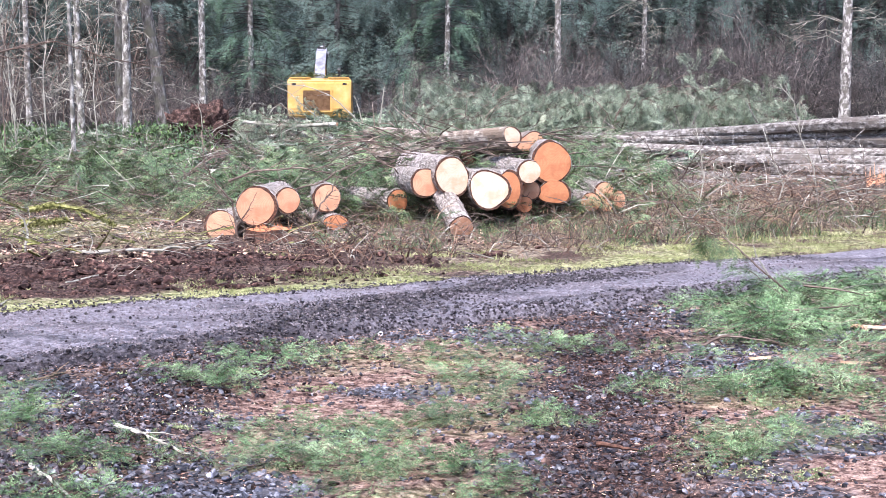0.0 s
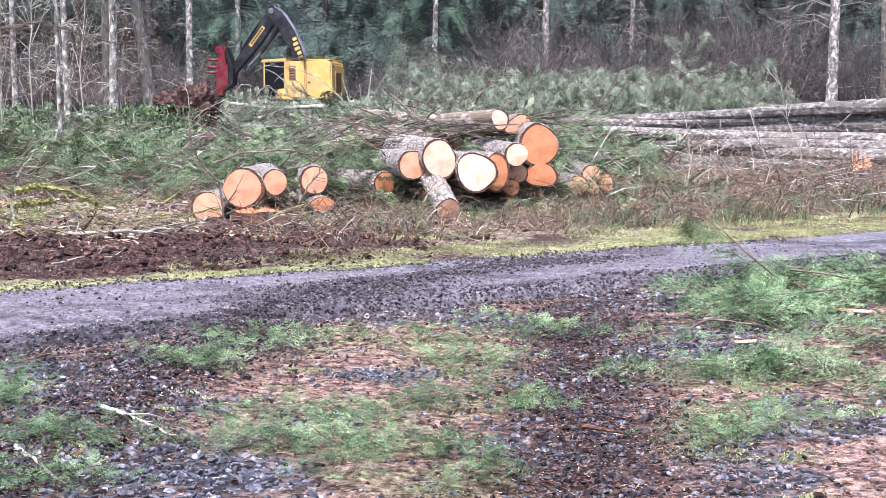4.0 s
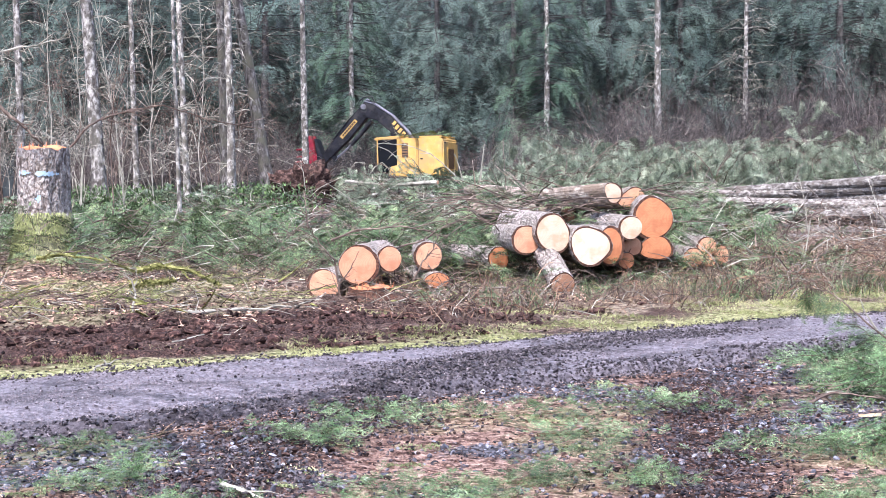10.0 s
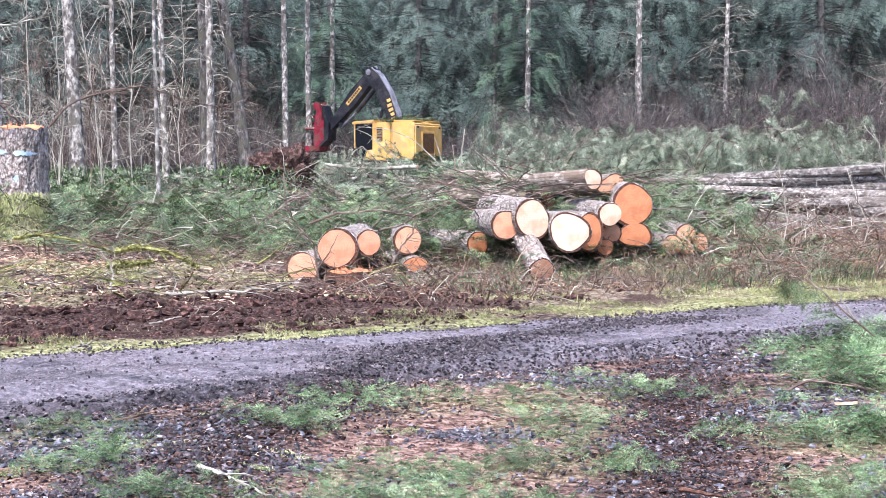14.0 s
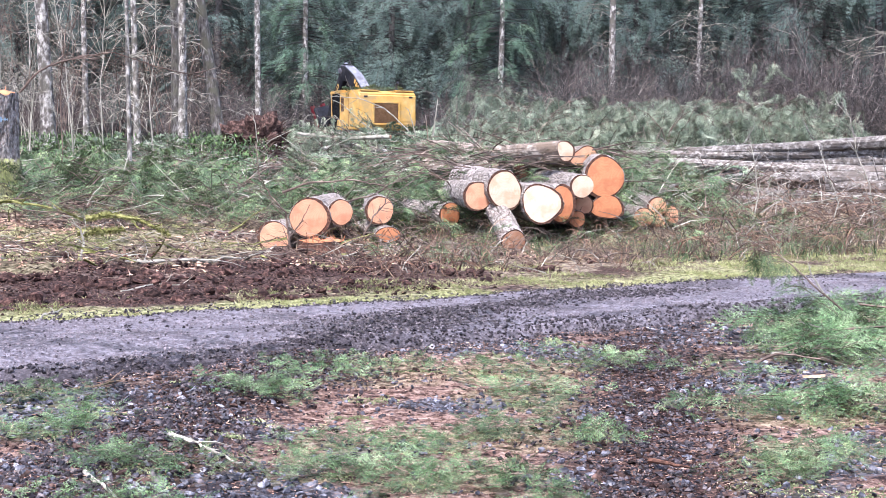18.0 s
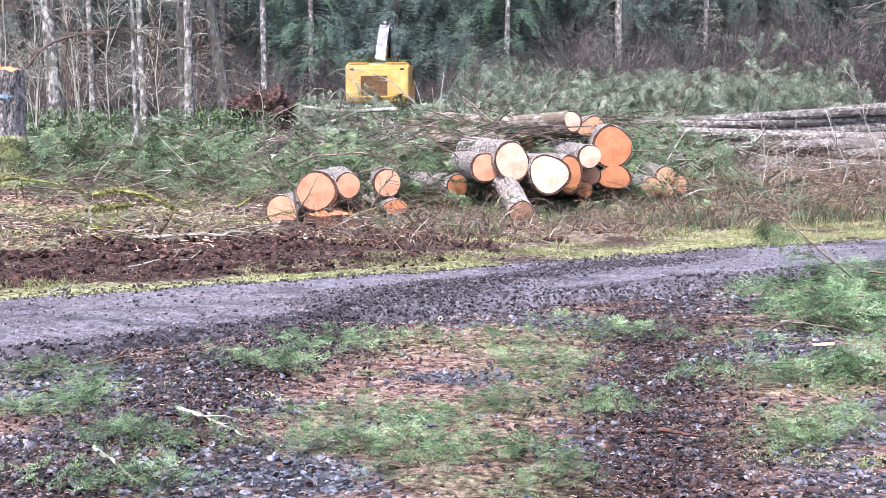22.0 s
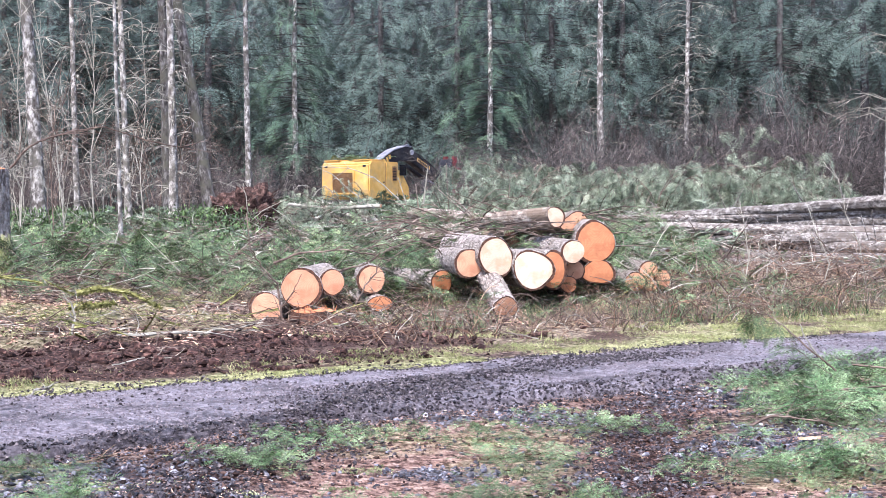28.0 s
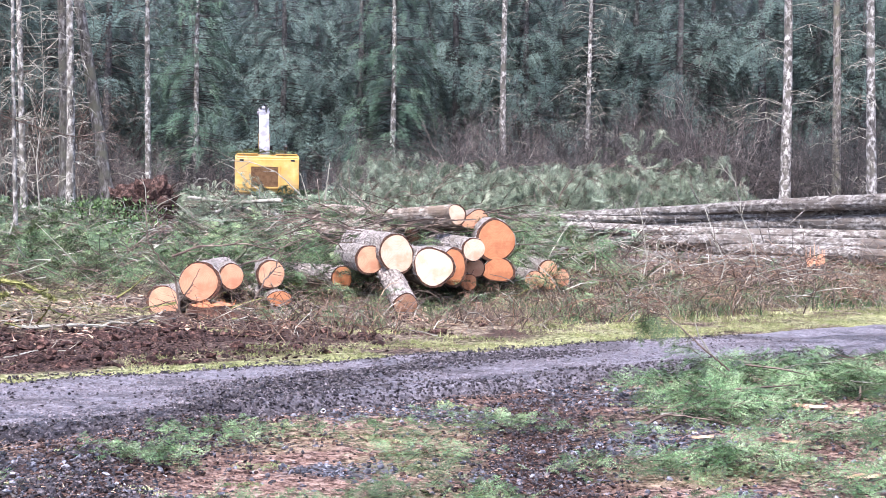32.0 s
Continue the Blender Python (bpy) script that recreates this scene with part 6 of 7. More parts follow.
def near_ground():
    near = lambda x, y: 1.0 * (y < road_near(x) - 0.1)
    s = Soup()
    kits = [stone_kit(k) for k in range(5)]
    grits = [grit_kit(k) for k in range(5)]
    g1 = lambda x, y: near(x, y) * (1 - 0.85 * np.clip(windrow(x, y) + wheel_track(x, y), 0, 1)) * np.maximum(patches(x, y, STONES), np.maximum(0.6 * sstep(0.56, 0.66, fbm(x * 0.8, y * 0.8, 33, 4)), 0.10))
    g2 = lambda x, y: np.maximum.reduce([windrow(x, y), 0.6 * wheel_track(x, y) * near(x, y), 0.9 * np.exp(-((y - road_near(x)) / 0.4) ** 2), 0.7 * np.exp(-((y - road_far(x) + 0.1) / 0.3) ** 2), 0.012 * road_mask(x, y)])
    g3 = lambda x, y: road_mask(x, y) * (0.35 + 0.65 * sstep(0.4, 0.6, fbm(x * 1.2, y * 2.4, 67, 3))) * sstep(-5, -3.8, x)
    for name, mat_, n, keep, label in (("gravel_stones", STONE, 75000, g1, "wet blue-grey crushed stones"), ("dark_road_stones", STONE_DARK, 250000, g2, "dark wet stones thrown up along the road"), ("road_gravel", STONE_ROAD, 130000, g3, "grey gravel bedded in the road")):
        s = Soup()
        p = sprinkle(n, -4.5, 6, 4.4, 18, keep)
        k = len(p)
        fine = name != "gravel_stones"
        size = rng.uniform(0.014, 0.030, k) * rng.uniform(0.7, 1.5, k) * {"gravel_stones": 1.25, "dark_road_stones": 1.0, "road_gravel": 0.55}[name]
        z = surface_z(p[:, 0], p[:, 1]) + size * 0.12
        m = turns(rng.uniform(0, 6.28, k), rng.normal(0, 0.5, k), rng.normal(0, 0.5, k), size) * rng.uniform(0.7, 1.4, (k, 1, 3))
        off = np.stack([p[:, 0], p[:, 1], z], 1)
        pick = rng.integers(0, 5, k)
        for q in range(5):
            s.scatter((grits if fine else kits)[q], m[pick == q], off[pick == q])
        tagged(part(name, s, mat_), label, "gravel", kind="stuff")
    s = Soup()
    p = sprinkle(34000, -6.5, 8, 4.5, 22, lambda x, y: np.clip(0.9 * near(x, y) * (np.maximum(windrow(x, y), wheel_track(x, y)) + 0.08) + 0.9 * torn_bank(x, y), 0, 1))
    k = len(p)
    size = rng.uniform(0.015, 0.05, k)
    m = turns(rng.uniform(0, 6.28, k), rng.normal(0, 0.5, k), rng.normal(0, 0.5, k), size) * rng.uniform(0.4, 1.6, (k, 1, 3))
    off = np.stack([p[:, 0], p[:, 1], ground_z(p[:, 0], p[:, 1]) + size * 0.1], 1)
    pick = rng.integers(0, 5, k)
    for q in range(5):
        s.scatter(kits[q], m[pick == q], off[pick == q])
    tagged(part("bark_chunks", s, CHUNK), "chunks of dark bark and soil turned up by wheels", "litter", kind="stuff")
    s = Soup()
    p = sprinkle(7000, -7.5, 5, 11, 22, lambda x, y: torn_bank(x, y) * (0.2 + 0.8 * sstep(0.45, 0.6, fbm(x * 1.7, y * 1.7, 133, 3))))
    k = len(p)
    size = 0.035 + 0.13 * rng.random(k) ** 3
    m = turns(rng.uniform(0, 6.28, k), rng.normal(0, 0.4, k), rng.normal(0, 0.4, k), size) * rng.uniform(0.7, 1.5, (k, 1, 3))
    off = np.stack([p[:, 0], p[:, 1], ground_z(p[:, 0], p[:, 1]) + size * 0.1], 1)
    for q in range(5):
        s.scatter(kits[q], m[q::5], off[q::5])
    tagged(part("soil_clods", s, CLOD), "dark reddish-brown clods of torn soil", "soil", kind="stuff")
    # bark chips and needle litter
    s, t = Soup(), Soup()
    for soup, n, c in ((s, 120000, 0), (t, 9000, 1)):
        p = sprinkle(n, -6, 9, 4.4, 22, lambda x, y: (1 - road_mask(x, y)) * (0.3 + 0.7 * sstep(0.35, 0.6, fbm(x * 0.9, y * 0.9, 101 + c, 3))) * (0.35 + 0.65 * (y < 21)) * (1 - 0.9 * patches(x, y, STONES)) * (1 - 0.75 * np.clip(windrow(x, y), 0, 1)))
        k = len(p)
        b0 = np.stack([p[:, 0], p[:, 1], ground_z(p[:, 0], p[:, 1]) + rng.uniform(0.002, 0.03, k)], 1)
        d = unit(rng.normal(0, 1, (k, 3)) * [1, 1, 0.12])
        blades(soup, b0, b0 + d * rng.uniform(0.012, 0.042, k)[:, None], rng.uniform(0.005, 0.013, k), np.cross(d, unit(rng.normal(0, 0.35, (k, 3)) + [0, 0, 1.0])))
    tagged(part("bark_litter", s, CHIP), "dark brown bark flakes and needles on the ground", "litter", kind="stuff")
    tagged(part("wood_chips", t, CHIP_PALE), "pale tan wood chips on the ground", "litter", kind="stuff")
    s = Soup()
    p = sprinkle(90000, -4, 5, 4.4, 13, lambda x, y: near(x, y) * sstep(0.34, 0.52, fbm(x * 0.55, y * 0.55, 21, 4)) * (1 - 0.7 * np.clip(wheel_track(x, y) + windrow(x, y), 0, 1)))
    k = len(p)
    b0 = np.stack([p[:, 0], p[:, 1], ground_z(p[:, 0], p[:, 1]) + rng.uniform(0.002, 0.02, k)], 1)
    d = unit(rng.normal(0, 1, (k, 3)) * [1, 1, 0.12])
    blades(s, b0, b0 + d * rng.uniform(0.012, 0.04, k)[:, None], rng.uniform(0.003, 0.008, k), np.cross(d, unit(rng.normal(0, 0.35, (k, 3)) + [0, 0, 1.0])))
    tagged(part("dry_needles", s, NEEDLE_DRY), "reddish-brown fallen needles on the gravel", "litter", kind="stuff")
    # fallen fir tips in thick clumps, and pale moss pads between them
    off_ruts = lambda x, y: 1 - 0.85 * np.clip(wheel_track(x, y) + windrow(x, y), 0, 1)
    cores = [np.array([(cx, cy)]) + rng.normal(0, 0.42, (6, 2)) * [rx, ry] for cx, cy, rx, ry in GREENS]
    cores.append(sprinkle(150, -4, 5, 5.0, 12.5, lambda x, y: near(x, y) * off_ruts(x, y) * sstep(0.48, 0.62, fbm(x * 0.9, y * 1.3, 111, 3))))
    cores = np.concatenate(cores)
    wide = rng.uniform(0.03, 0.12, len(cores))
    many = (wide * 300).astype(int)
    p = np.repeat(cores, many, 0) + rng.normal(0, 1, (many.sum(), 2)) * np.repeat(wide, many)[:, None] * [1.5, 0.8]
    tone = np.repeat(rng.random(len(cores)), many)
    keep = near(p[:, 0], p[:, 1]) > 0
    for name, mat_, sel, label in (("fir_tips", NEEDLE_WET, tone > 0.30, "green fir tips lying in thick clumps on the gravel"), ("dark_fir_tips", NEEDLE, tone <= 0.30, "dark green fir tips lying in thick clumps on the gravel")):
        s = Soup()
        lay(s, KIT_TIP, p[keep & sel], (0.14, 0.42), (-0.15, 0.85), 0.09)
        tagged(part(name, s, [TWIG, mat_]), label, "fir tips", kind="stuff")
    s = Soup()
    c = np.concatenate([sprinkle(230, -4, 5, 4.8, 12, lambda x, y: near(x, y) * off_ruts(x, y) * sstep(0.46, 0.58, fbm(x * 1.4, y * 2.0, 117, 3))), cores[::7]])
    wide = rng.uniform(0.02, 0.07, len(c))
    many = (wide * 9000).astype(int)
    p = np.repeat(c, many, 0) + rng.normal(0, 1, (many.sum(), 2)) * np.repeat(wide, many)[:, None] * [1.5, 0.8]
    k = len(p)
    b0 = np.stack([p[:, 0], p[:, 1], ground_z(p[:, 0], p[:, 1])], 1)
    d = unit(rng.normal(0, 0.7, (k, 3)) * [1, 1, 0.2] + [0, 0, 0.7])
    blades(s, b0, b0 + d * rng.uniform(0.008, 0.018, k)[:, None], 0.010, np.cross(d, rng.normal(0, 1, (k, 3))))
    tagged(part("moss_pads", s, LIME), "pale lime-green moss pads on the gravel", "moss", kind="stuff")


def bough_heap(at, n, spread, label, seed, high=0.2):
    """Cut boughs laid flat in layers over a low mound, with bare branch ends showing."""
    ob = thing("bough_heap", label, "boughs", "heaps of cut boughs", at=Matrix.Translation((at[0], at[1], float(ground_z(*at)))))
    g = np.random.default_rng(seed)
    s = Soup()
    xy = g.normal(0, 0.75, (n, 2)) * np.array(spread)
    hz = 1.35 * high * np.exp(-((xy / spread) ** 2).sum(1)) * g.random(n) ** 0.6
    lie = g.uniform(0, 6.28) + g.normal(0, 0.9, n)
    m = turns(lie, g.uniform(-0.3, 0.5, n), g.normal(0, 0.45, n), g.uniform(0.35, 0.85, n))
    off = np.stack([xy[:, 0], xy[:, 1], hz + 0.05], 1)
    for q in range(3):
        s.scatter(KIT_HEAP[q], m[q::3], off[q::3], 0)
    part("foliage", s, [TWIG, NEEDLE_WET], ob)
    # Darker needles below: the shade at the heap's base is in their colour.
    u = Soup()
    k = n // 2
    m = turns(g.uniform(0, 6.28, k), g.uniform(-0.4, 0.3, k), g.normal(0, 0.6, k), g.uniform(0.4, 0.9, k))
    off = np.stack([g.normal(0, 0.7, k) * spread[0], g.normal(0, 0.7, k) * spread[1], 0.04 + 0.3 * high * g.random(k)], 1)
    for q in range(3):
        u.scatter(KIT_HEAP[q], m[q::3], off[q::3])
    part("underlayer", u, [TWIG, NEEDLE], ob, "boughs pressed below the heap, darker green to paint its shade")
    for _ in range(max(2, n // 22)):
        a = np.append(g.normal(0, 0.5, 2) * spread, high * g.uniform(0.6, 1.2))[None]
        d = unit(g.normal(0, 1, (1, 3)) * [1, 1, 0.10])
        b = a + d * g.uniform(0.2, 0.4)
        w = spikes(Soup(), a, b, 0.011, 0.009)
        spikes(w, b, b + unit(d + g.normal(0, 0.3, (1, 3)) * [1, 1, 0.3]) * g.uniform(0.2, 0.4), 0.009, 0.003)
        part("branch", w, TWIG_PALE if g.random() < 0.4 else TWIG, ob)


def torn_wood(at, length, yaw, seed):
    """A splintered slab of fresh wood."""
    g = np.random.default_rng(seed)
    n = 9
    t = np.linspace(0, 1, n)
    half = length * 0.11 * (0.35 + np.sin(t * np.pi) ** 0.5) * g.uniform(0.6, 1.3, n)
    top = 0.01 + length * 0.06 * g.uniform(0.3, 1.0, n)
    v, f = [], []
    for k in range(n):
        x = (t[k] - 0.5) * length
        v += [(x, -half[k], 0), (x + g.normal(0, 0.01), -half[k] * 0.5, top[k]), (x + g.normal(0, 0.01), half[k] * 0.6, top[k] * 0.8), (x, half[k], 0)]
    for k in range(n - 1):
        for c in range(3):
            f.append((4 * k + c, 4 * k + 4 + c, 4 * k + 5 + c, 4 * k + 1 + c))
    f += [(0, 1, 2, 3), (4 * n - 1, 4 * n - 2, 4 * n - 3, 4 * n - 4)]
    ob = part("torn_wood", Soup().add(np.array(v), np.array(f)), CHIP_PALE, at=pose(at[0], at[1], float(ground_z(*at)) + 0.03, 0, 0, yaw))
    tagged(ob, "splintered slab of fresh tan wood among the boughs", "torn wood", "torn wood pieces")


def fallen_branch(pts, radius, m, label, twigs=4, leaf=None, sprigs=0):
    """A branch laid or standing along pts, with side twigs, and fir sprigs near its tip."""
    p = np.array(pts)
    o = p[0].copy()
    g = np.random.default_rng(int(abs(o[0] * 91 + o[1] * 37)) % 1000)
    t = np.linspace(0, 1, 4 * len(p) - 3)
    q = np.stack([np.interp(t, np.linspace(0, 1, len(p)), p[:, c]) for c in range(3)], 1)
    q[1:-1] += g.normal(0, min(min(radius, 0.02) * 0.6, 0.06 * np.linalg.norm(q[1] - q[0])), (len(q) - 2, 3))
    q[:, 2] = np.maximum(q[:, 2], ground_z(q[:, 0], q[:, 1]) + 0.6 * radius)
    o = q[0].copy()
    ob = thing("fallen_branch", label, "branch", "loose branches", at=Matrix.Translation(o))
    part("stem", tube(q - o, radius * (1 - 0.65 * t), 6, wobble=0.15), m, ob)
    span = np.linalg.norm(p[-1] - p[0])
    if m is MOSS:
        k = int(900 * span * max(radius / 0.05, 0.4))
        u, a = g.random(k), g.uniform(0, 2 * np.pi, k)
        c = np.stack([np.interp(u, t, q[:, i]) for i in range(3)], 1) - o
        w = unit(np.stack([g.normal(0, 0.5, k), np.cos(a), np.sin(a) - 0.2], 1))
        lump = 0.6 + 0.9 * vnoise(u * span * 7, u * 0, 7)
        b0 = c + w * (radius * (1 - 0.65 * u))[:, None] * 0.7
        part("moss", blades(Soup(), b0, b0 + w * (radius * lump * g.uniform(0.5, 1.1, k))[:, None], 0.016, np.cross(w, g.normal(0, 1, (k, 3)))), MOSS, ob, "shaggy yellow-green moss")
    for k in range(twigs):
        i = int(g.integers(1, len(q) - 1))
        d = unit(unit(q[i + 1] - q[i]) + g.normal(0, 0.7, 3))
        ln = span * g.uniform(0.06, 0.22)
        a, b = q[i:i + 1] - o, q[i:i + 1] - o + d * ln
        s = spikes(Soup(), a, b, radius * 0.4, radius * 0.25)
        spikes(s, b, b + unit(d + g.normal(0, 0.5, 3)) * ln * 0.6, radius * 0.25, radius * 0.1)
        part("twig", s, m, ob)
    for k in range(sprigs):
        i = int(g.integers(len(q) // 3, len(q)))
        s = Soup().scatter(KIT_HEAP[k % 3], turns(g.uniform(0, 6.28), g.uniform(-1.5, -0.6), g.normal(0, 0.5), 0.40), (q[i] - o)[None])
        part("sprig", s, [TWIG, leaf], ob)
    return ob


def bank_debris():
    """Sticks, chips and moss clumps on the torn bank beside the tall stump."""
    bank = lambda x, y: sstep(3.6, 5.0, y - road_far(x)) * sstep(25.5, 24, y) * (0.35 + 0.65 * sstep(0.4, 0.58, fbm(x * 0.9, y * 0.9, 141, 3)))
    for name, m, n, label in (("bank_sticks", TWIG, 1500, "broken brown branches littering the torn bank"), ("pale_bank_sticks", TWIG_PALE, 420, "broken pale branches littering the torn bank"), ("mossy_sticks", MOSS, 130, "moss-covered branches littering the torn bank")):
        s = Soup()
        p = sprinkle(n, -8.5, 5.5, 17.5, 25, bank)
        k = len(p)
        a = np.stack([p[:, 0], p[:, 1], ground_z(p[:, 0], p[:, 1]) + rng.uniform(0.0, 0.16, k)], 1)
        yaw, el, ln = rng.uniform(0, 6.28, k), rng.normal(0.12, 0.28, k), rng.uniform(0.12, 0.8, k)
        r = rng.uniform(0.004, 0.011, k) * (2.2 if m is MOSS else 1)
        for q in range(3):
            e = a + np.stack([np.cos(yaw) * np.cos(el), np.sin(yaw) * np.cos(el), np.sin(el)], 1) * (ln / 3)[:, None]
            spikes(s, a, e, r * (1 - 0.25 * q), r * (0.75 - 0.25 * q))
            yaw, el, a = yaw + rng.normal(0, 0.35, k), el - rng.uniform(-0.15, 0.3, k), e
        tagged(part(name, s, m), label, "sticks", kind="stuff")
    s, t = Soup(), Soup()
    spill = lambda x, y: sstep(3.2, 4.4, y - road_far(x)) * np.maximum(np.exp(-(((x + 6.3) / 1.5) ** 2 + ((y - 22.8) / 1.3) ** 2)), np.maximum(0.22, 0.7 * np.exp(-(((x - 1.6) / 1.6) ** 2 + ((y - 20.4) / 0.7) ** 2))) * sstep(0.45, 0.6, fbm(x * 1.6, y * 1.6, 151, 3)))
    for soup, n in ((s, 26000), (t, 15000)):
        p = sprinkle(n, -9, 5, 17, 25, spill)
        k = len(p)
        b0 = np.stack([p[:, 0], p[:, 1], ground_z(p[:, 0], p[:, 1]) + rng.uniform(0.005, 0.05, k)], 1)
        d = unit(rng.normal(0, 1, (k, 3)) * [1, 1, 0.25])
        blades(soup, b0, b0 + d * rng.uniform(0.03, 0.12, k)[:, None], rng.uniform(0.012, 0.05, k), np.cross(d, unit(rng.normal(0, 0.4, (k, 3)) + [0, -0.3, 1.0])))
    tagged(part("bark_spill", s, NEEDLE_DRY), "reddish-tan bark flakes spilled round the stumps", "litter", kind="stuff")
    tagged(part("chip_spill", t, CHIP_PALE), "pale orange saw chips spilled round the stumps", "litter", kind="stuff")
    s = Soup()
    c = sprinkle(640, -8.5, 9, 16.5, 25.5, lambda x, y: sstep(1.0, 2.0, y - road_far(x)) * sstep(0.44, 0.56, fbm(x * 0.9, y * 0.9, 161, 3)) * (1 - 0.75 * torn_bank(x, y)))
    p = np.repeat(c, 130, 0) + rng.normal(0, 0.11, (len(c) * 130, 2)) * [1.6, 1]
    k = len(p)
    b0 = np.stack([p[:, 0], p[:, 1], ground_z(p[:, 0], p[:, 1])], 1)
    d = unit(rng.normal(0, 0.8, (k, 3)) * [1, 1, 0.2] + [0, 0, 0.6])
    blades(s, b0, b0 + d * rng.uniform(0.03, 0.11, k)[:, None], 0.012, np.cross(d, rng.normal(0, 1, (k, 3))))
    tagged(part("moss_clumps", s, GRASS_GREEN), "yellow-green moss and grass clumps on torn soil", "moss", kind="stuff")


verge()
tufts()
brambles()
bank_debris()
near_ground()
fallen_branch([(-1.68, 20.70, -0.14), (-1.71, 20.70, 0.24), (-1.77, 20.75, 0.59), (-1.97, 20.70, 0.83), (-2.12, 20.70, 1.07), (-2.19, 20.80, 1.58)], 0.018, TWIG, "dark leafless forked sapling before the small log pile", 16)
fallen_branch([(-1.71, 20.70, 0.24), (-1.52, 20.60, 0.48), (-1.41, 20.60, 0.72)], 0.012, TWIG, "dark leafless forked sapling before the small log pile", 5)
fallen_branch([(0.62, 45.00, 1.77), (0.69, 45.00, 2.25), (0.77, 45.00, 2.87)], 0.035, TWIG_PALE, "upright pale broken stick beside the machine", 2)
fallen_branch([(-0.77, 21.40, 0.10), (-0.54, 21.40, 0.52), (-0.40, 21.50, 0.68), (-0.26, 21.60, 1.01)], 0.016, TWIG, "dark snapped branch leaning on the log pile", 12)
fallen_branch([(-3.58, 18.60, -0.02), (-2.83, 19.30, -0.00), (-2.38, 19.90, -0.01), (-1.88, 20.60, 0.04)], 0.030, TWIG_PALE, "long pale pole lying on the torn soil", 4)
fallen_branch([(-2.01, 23.00, 0.79), (-1.61, 23.00, 0.95), (-0.91, 23.00, 0.99), (-0.56, 23.00, 0.93), (-0.19, 23.00, 0.81)], 0.020, TWIG, "dark drooping branch over the slash", 18)
fallen_branch([(-1.07, 22.60, 0.63), (-0.56, 23.00, 0.79), (-0.21, 23.40, 1.00), (0.15, 23.80, 1.13)], 0.016, TWIG, "dark drooping branch over the slash", 14)
fallen_branch([(5.00, 25.00, 0.53), (5.35, 25.00, 0.65), (5.64, 25.00, 0.91), (6.35, 25.40, 1.17)], 0.022, TWIG, "dark broken branch beside the log deck", 14, NEEDLE, 4)
fallen_branch([(3.42, 11.60, 0.30), (3.22, 11.80, 0.49), (3.12, 12.00, 0.61), (3.02, 12.20, 0.71), (2.91, 12.30, 0.72), (2.86, 12.40, 0.64)], 0.008, TWIG, "cut fir branch reaching over the road", 8, NEEDLE, 18)
fallen_branch([(3.26, 11.60, 0.44), (3.16, 11.60, 0.59), (3.13, 11.60, 0.68)], 0.008, TWIG_PALE, "thin pale twig standing out of the bough heap", 3)
fallen_branch([(0.48, 9.38, -0.01), (0.72, 9.45, -0.00), (1.02, 9.50, 0.01)], 0.017, BARK_RIM, "dark wet stick lying on the needles", 5)
fallen_branch([(-4.71, 21.50, 0.44), (-4.38, 21.50, 0.50), (-3.93, 21.30, 0.45), (-3.38, 20.80, 0.25)], 0.045, MOSS, "fallen branch wrapped in yellow-green moss", 6)
fallen_branch([(-4.62, 20.60, 0.30), (-4.35, 20.60, 0.31), (-4.03, 20.80, 0.33)], 0.060, MOSS, "fallen branch wrapped in yellow-green moss", 3)
fallen_branch([(-6.50, 22.60, 0.59), (-6.07, 22.60, 0.63), (-5.37, 22.20, 0.55)], 0.030, MOSS, "fallen branch wrapped in yellow-green moss", 5)
fallen_branch([(-6.73, 25.60, 2.36), (-6.39, 25.60, 2.73), (-6.10, 25.80, 2.90), (-5.64, 26.00, 3.03), (-5.18, 26.00, 3.09), (-4.56, 26.20, 2.88), (-3.73, 26.50, 2.70)], 0.022, TWIG, "long arching mossy branch springing from behind the tall stump", 22)
fallen_branch([(-9.00, 27.00, 4.05), (-8.07, 27.00, 4.22), (-7.56, 27.00, 4.28), (-7.06, 27.00, 4.40)], 0.022, TWIG_PALE, "lichen-grey bough reaching out of the trees", 18)
fallen_branch([(-7.67, 24.40, 3.07), (-7.30, 24.40, 2.79), (-7.02, 24.40, 2.51), (-6.88, 24.50, 2.38)], 0.035, TWIG, "mossy dark branch leaning on the tall stump", 6)
fallen_branch([(-1.24, 7.55, 0.01), (-1.07, 7.40, 0.01), (-0.94, 7.20, 0.01), (-0.80, 7.05, 0.00)], 0.014, TWIG_PALE, "stick covered in pale lichen on the gravel", 12)
fallen_branch([(-0.65, 6.83, 0.01), (-0.51, 6.90, 0.01), (-0.34, 7.05, 0.01)], 0.008, TWIG, "thin dark stick lying on the gravel", 3)
fallen_branch([(-1.47, 6.62, 0.01), (-1.32, 6.40, 0.01), (-1.16, 6.15, 0.01)], 0.012, TWIG_PALE, "broken brown stick lying on the gravel", 2)
fallen_branch([(2.47, 10.60, 0.01), (2.65, 10.60, 0.09), (2.79, 10.60, 0.08), (3.06, 10.60, 0.04), (3.21, 10.20, 0.01)], 0.012, TWIG, "crooked branch lying on the bough heap", 8)
fallen_branch([(2.69, 10.90, 0.05), (3.09, 11.00, 0.04), (3.53, 11.00, -0.03)], 0.013, TWIG_PALE, "straight branch lying on the bough heap", 4)
fallen_branch([(3.10, 12.20, 0.10), (3.47, 12.20, 0.11), (3.89, 12.20, 0.06)], 0.016, TWIG_PALE, "straight branch lying on the bough heap", 4)
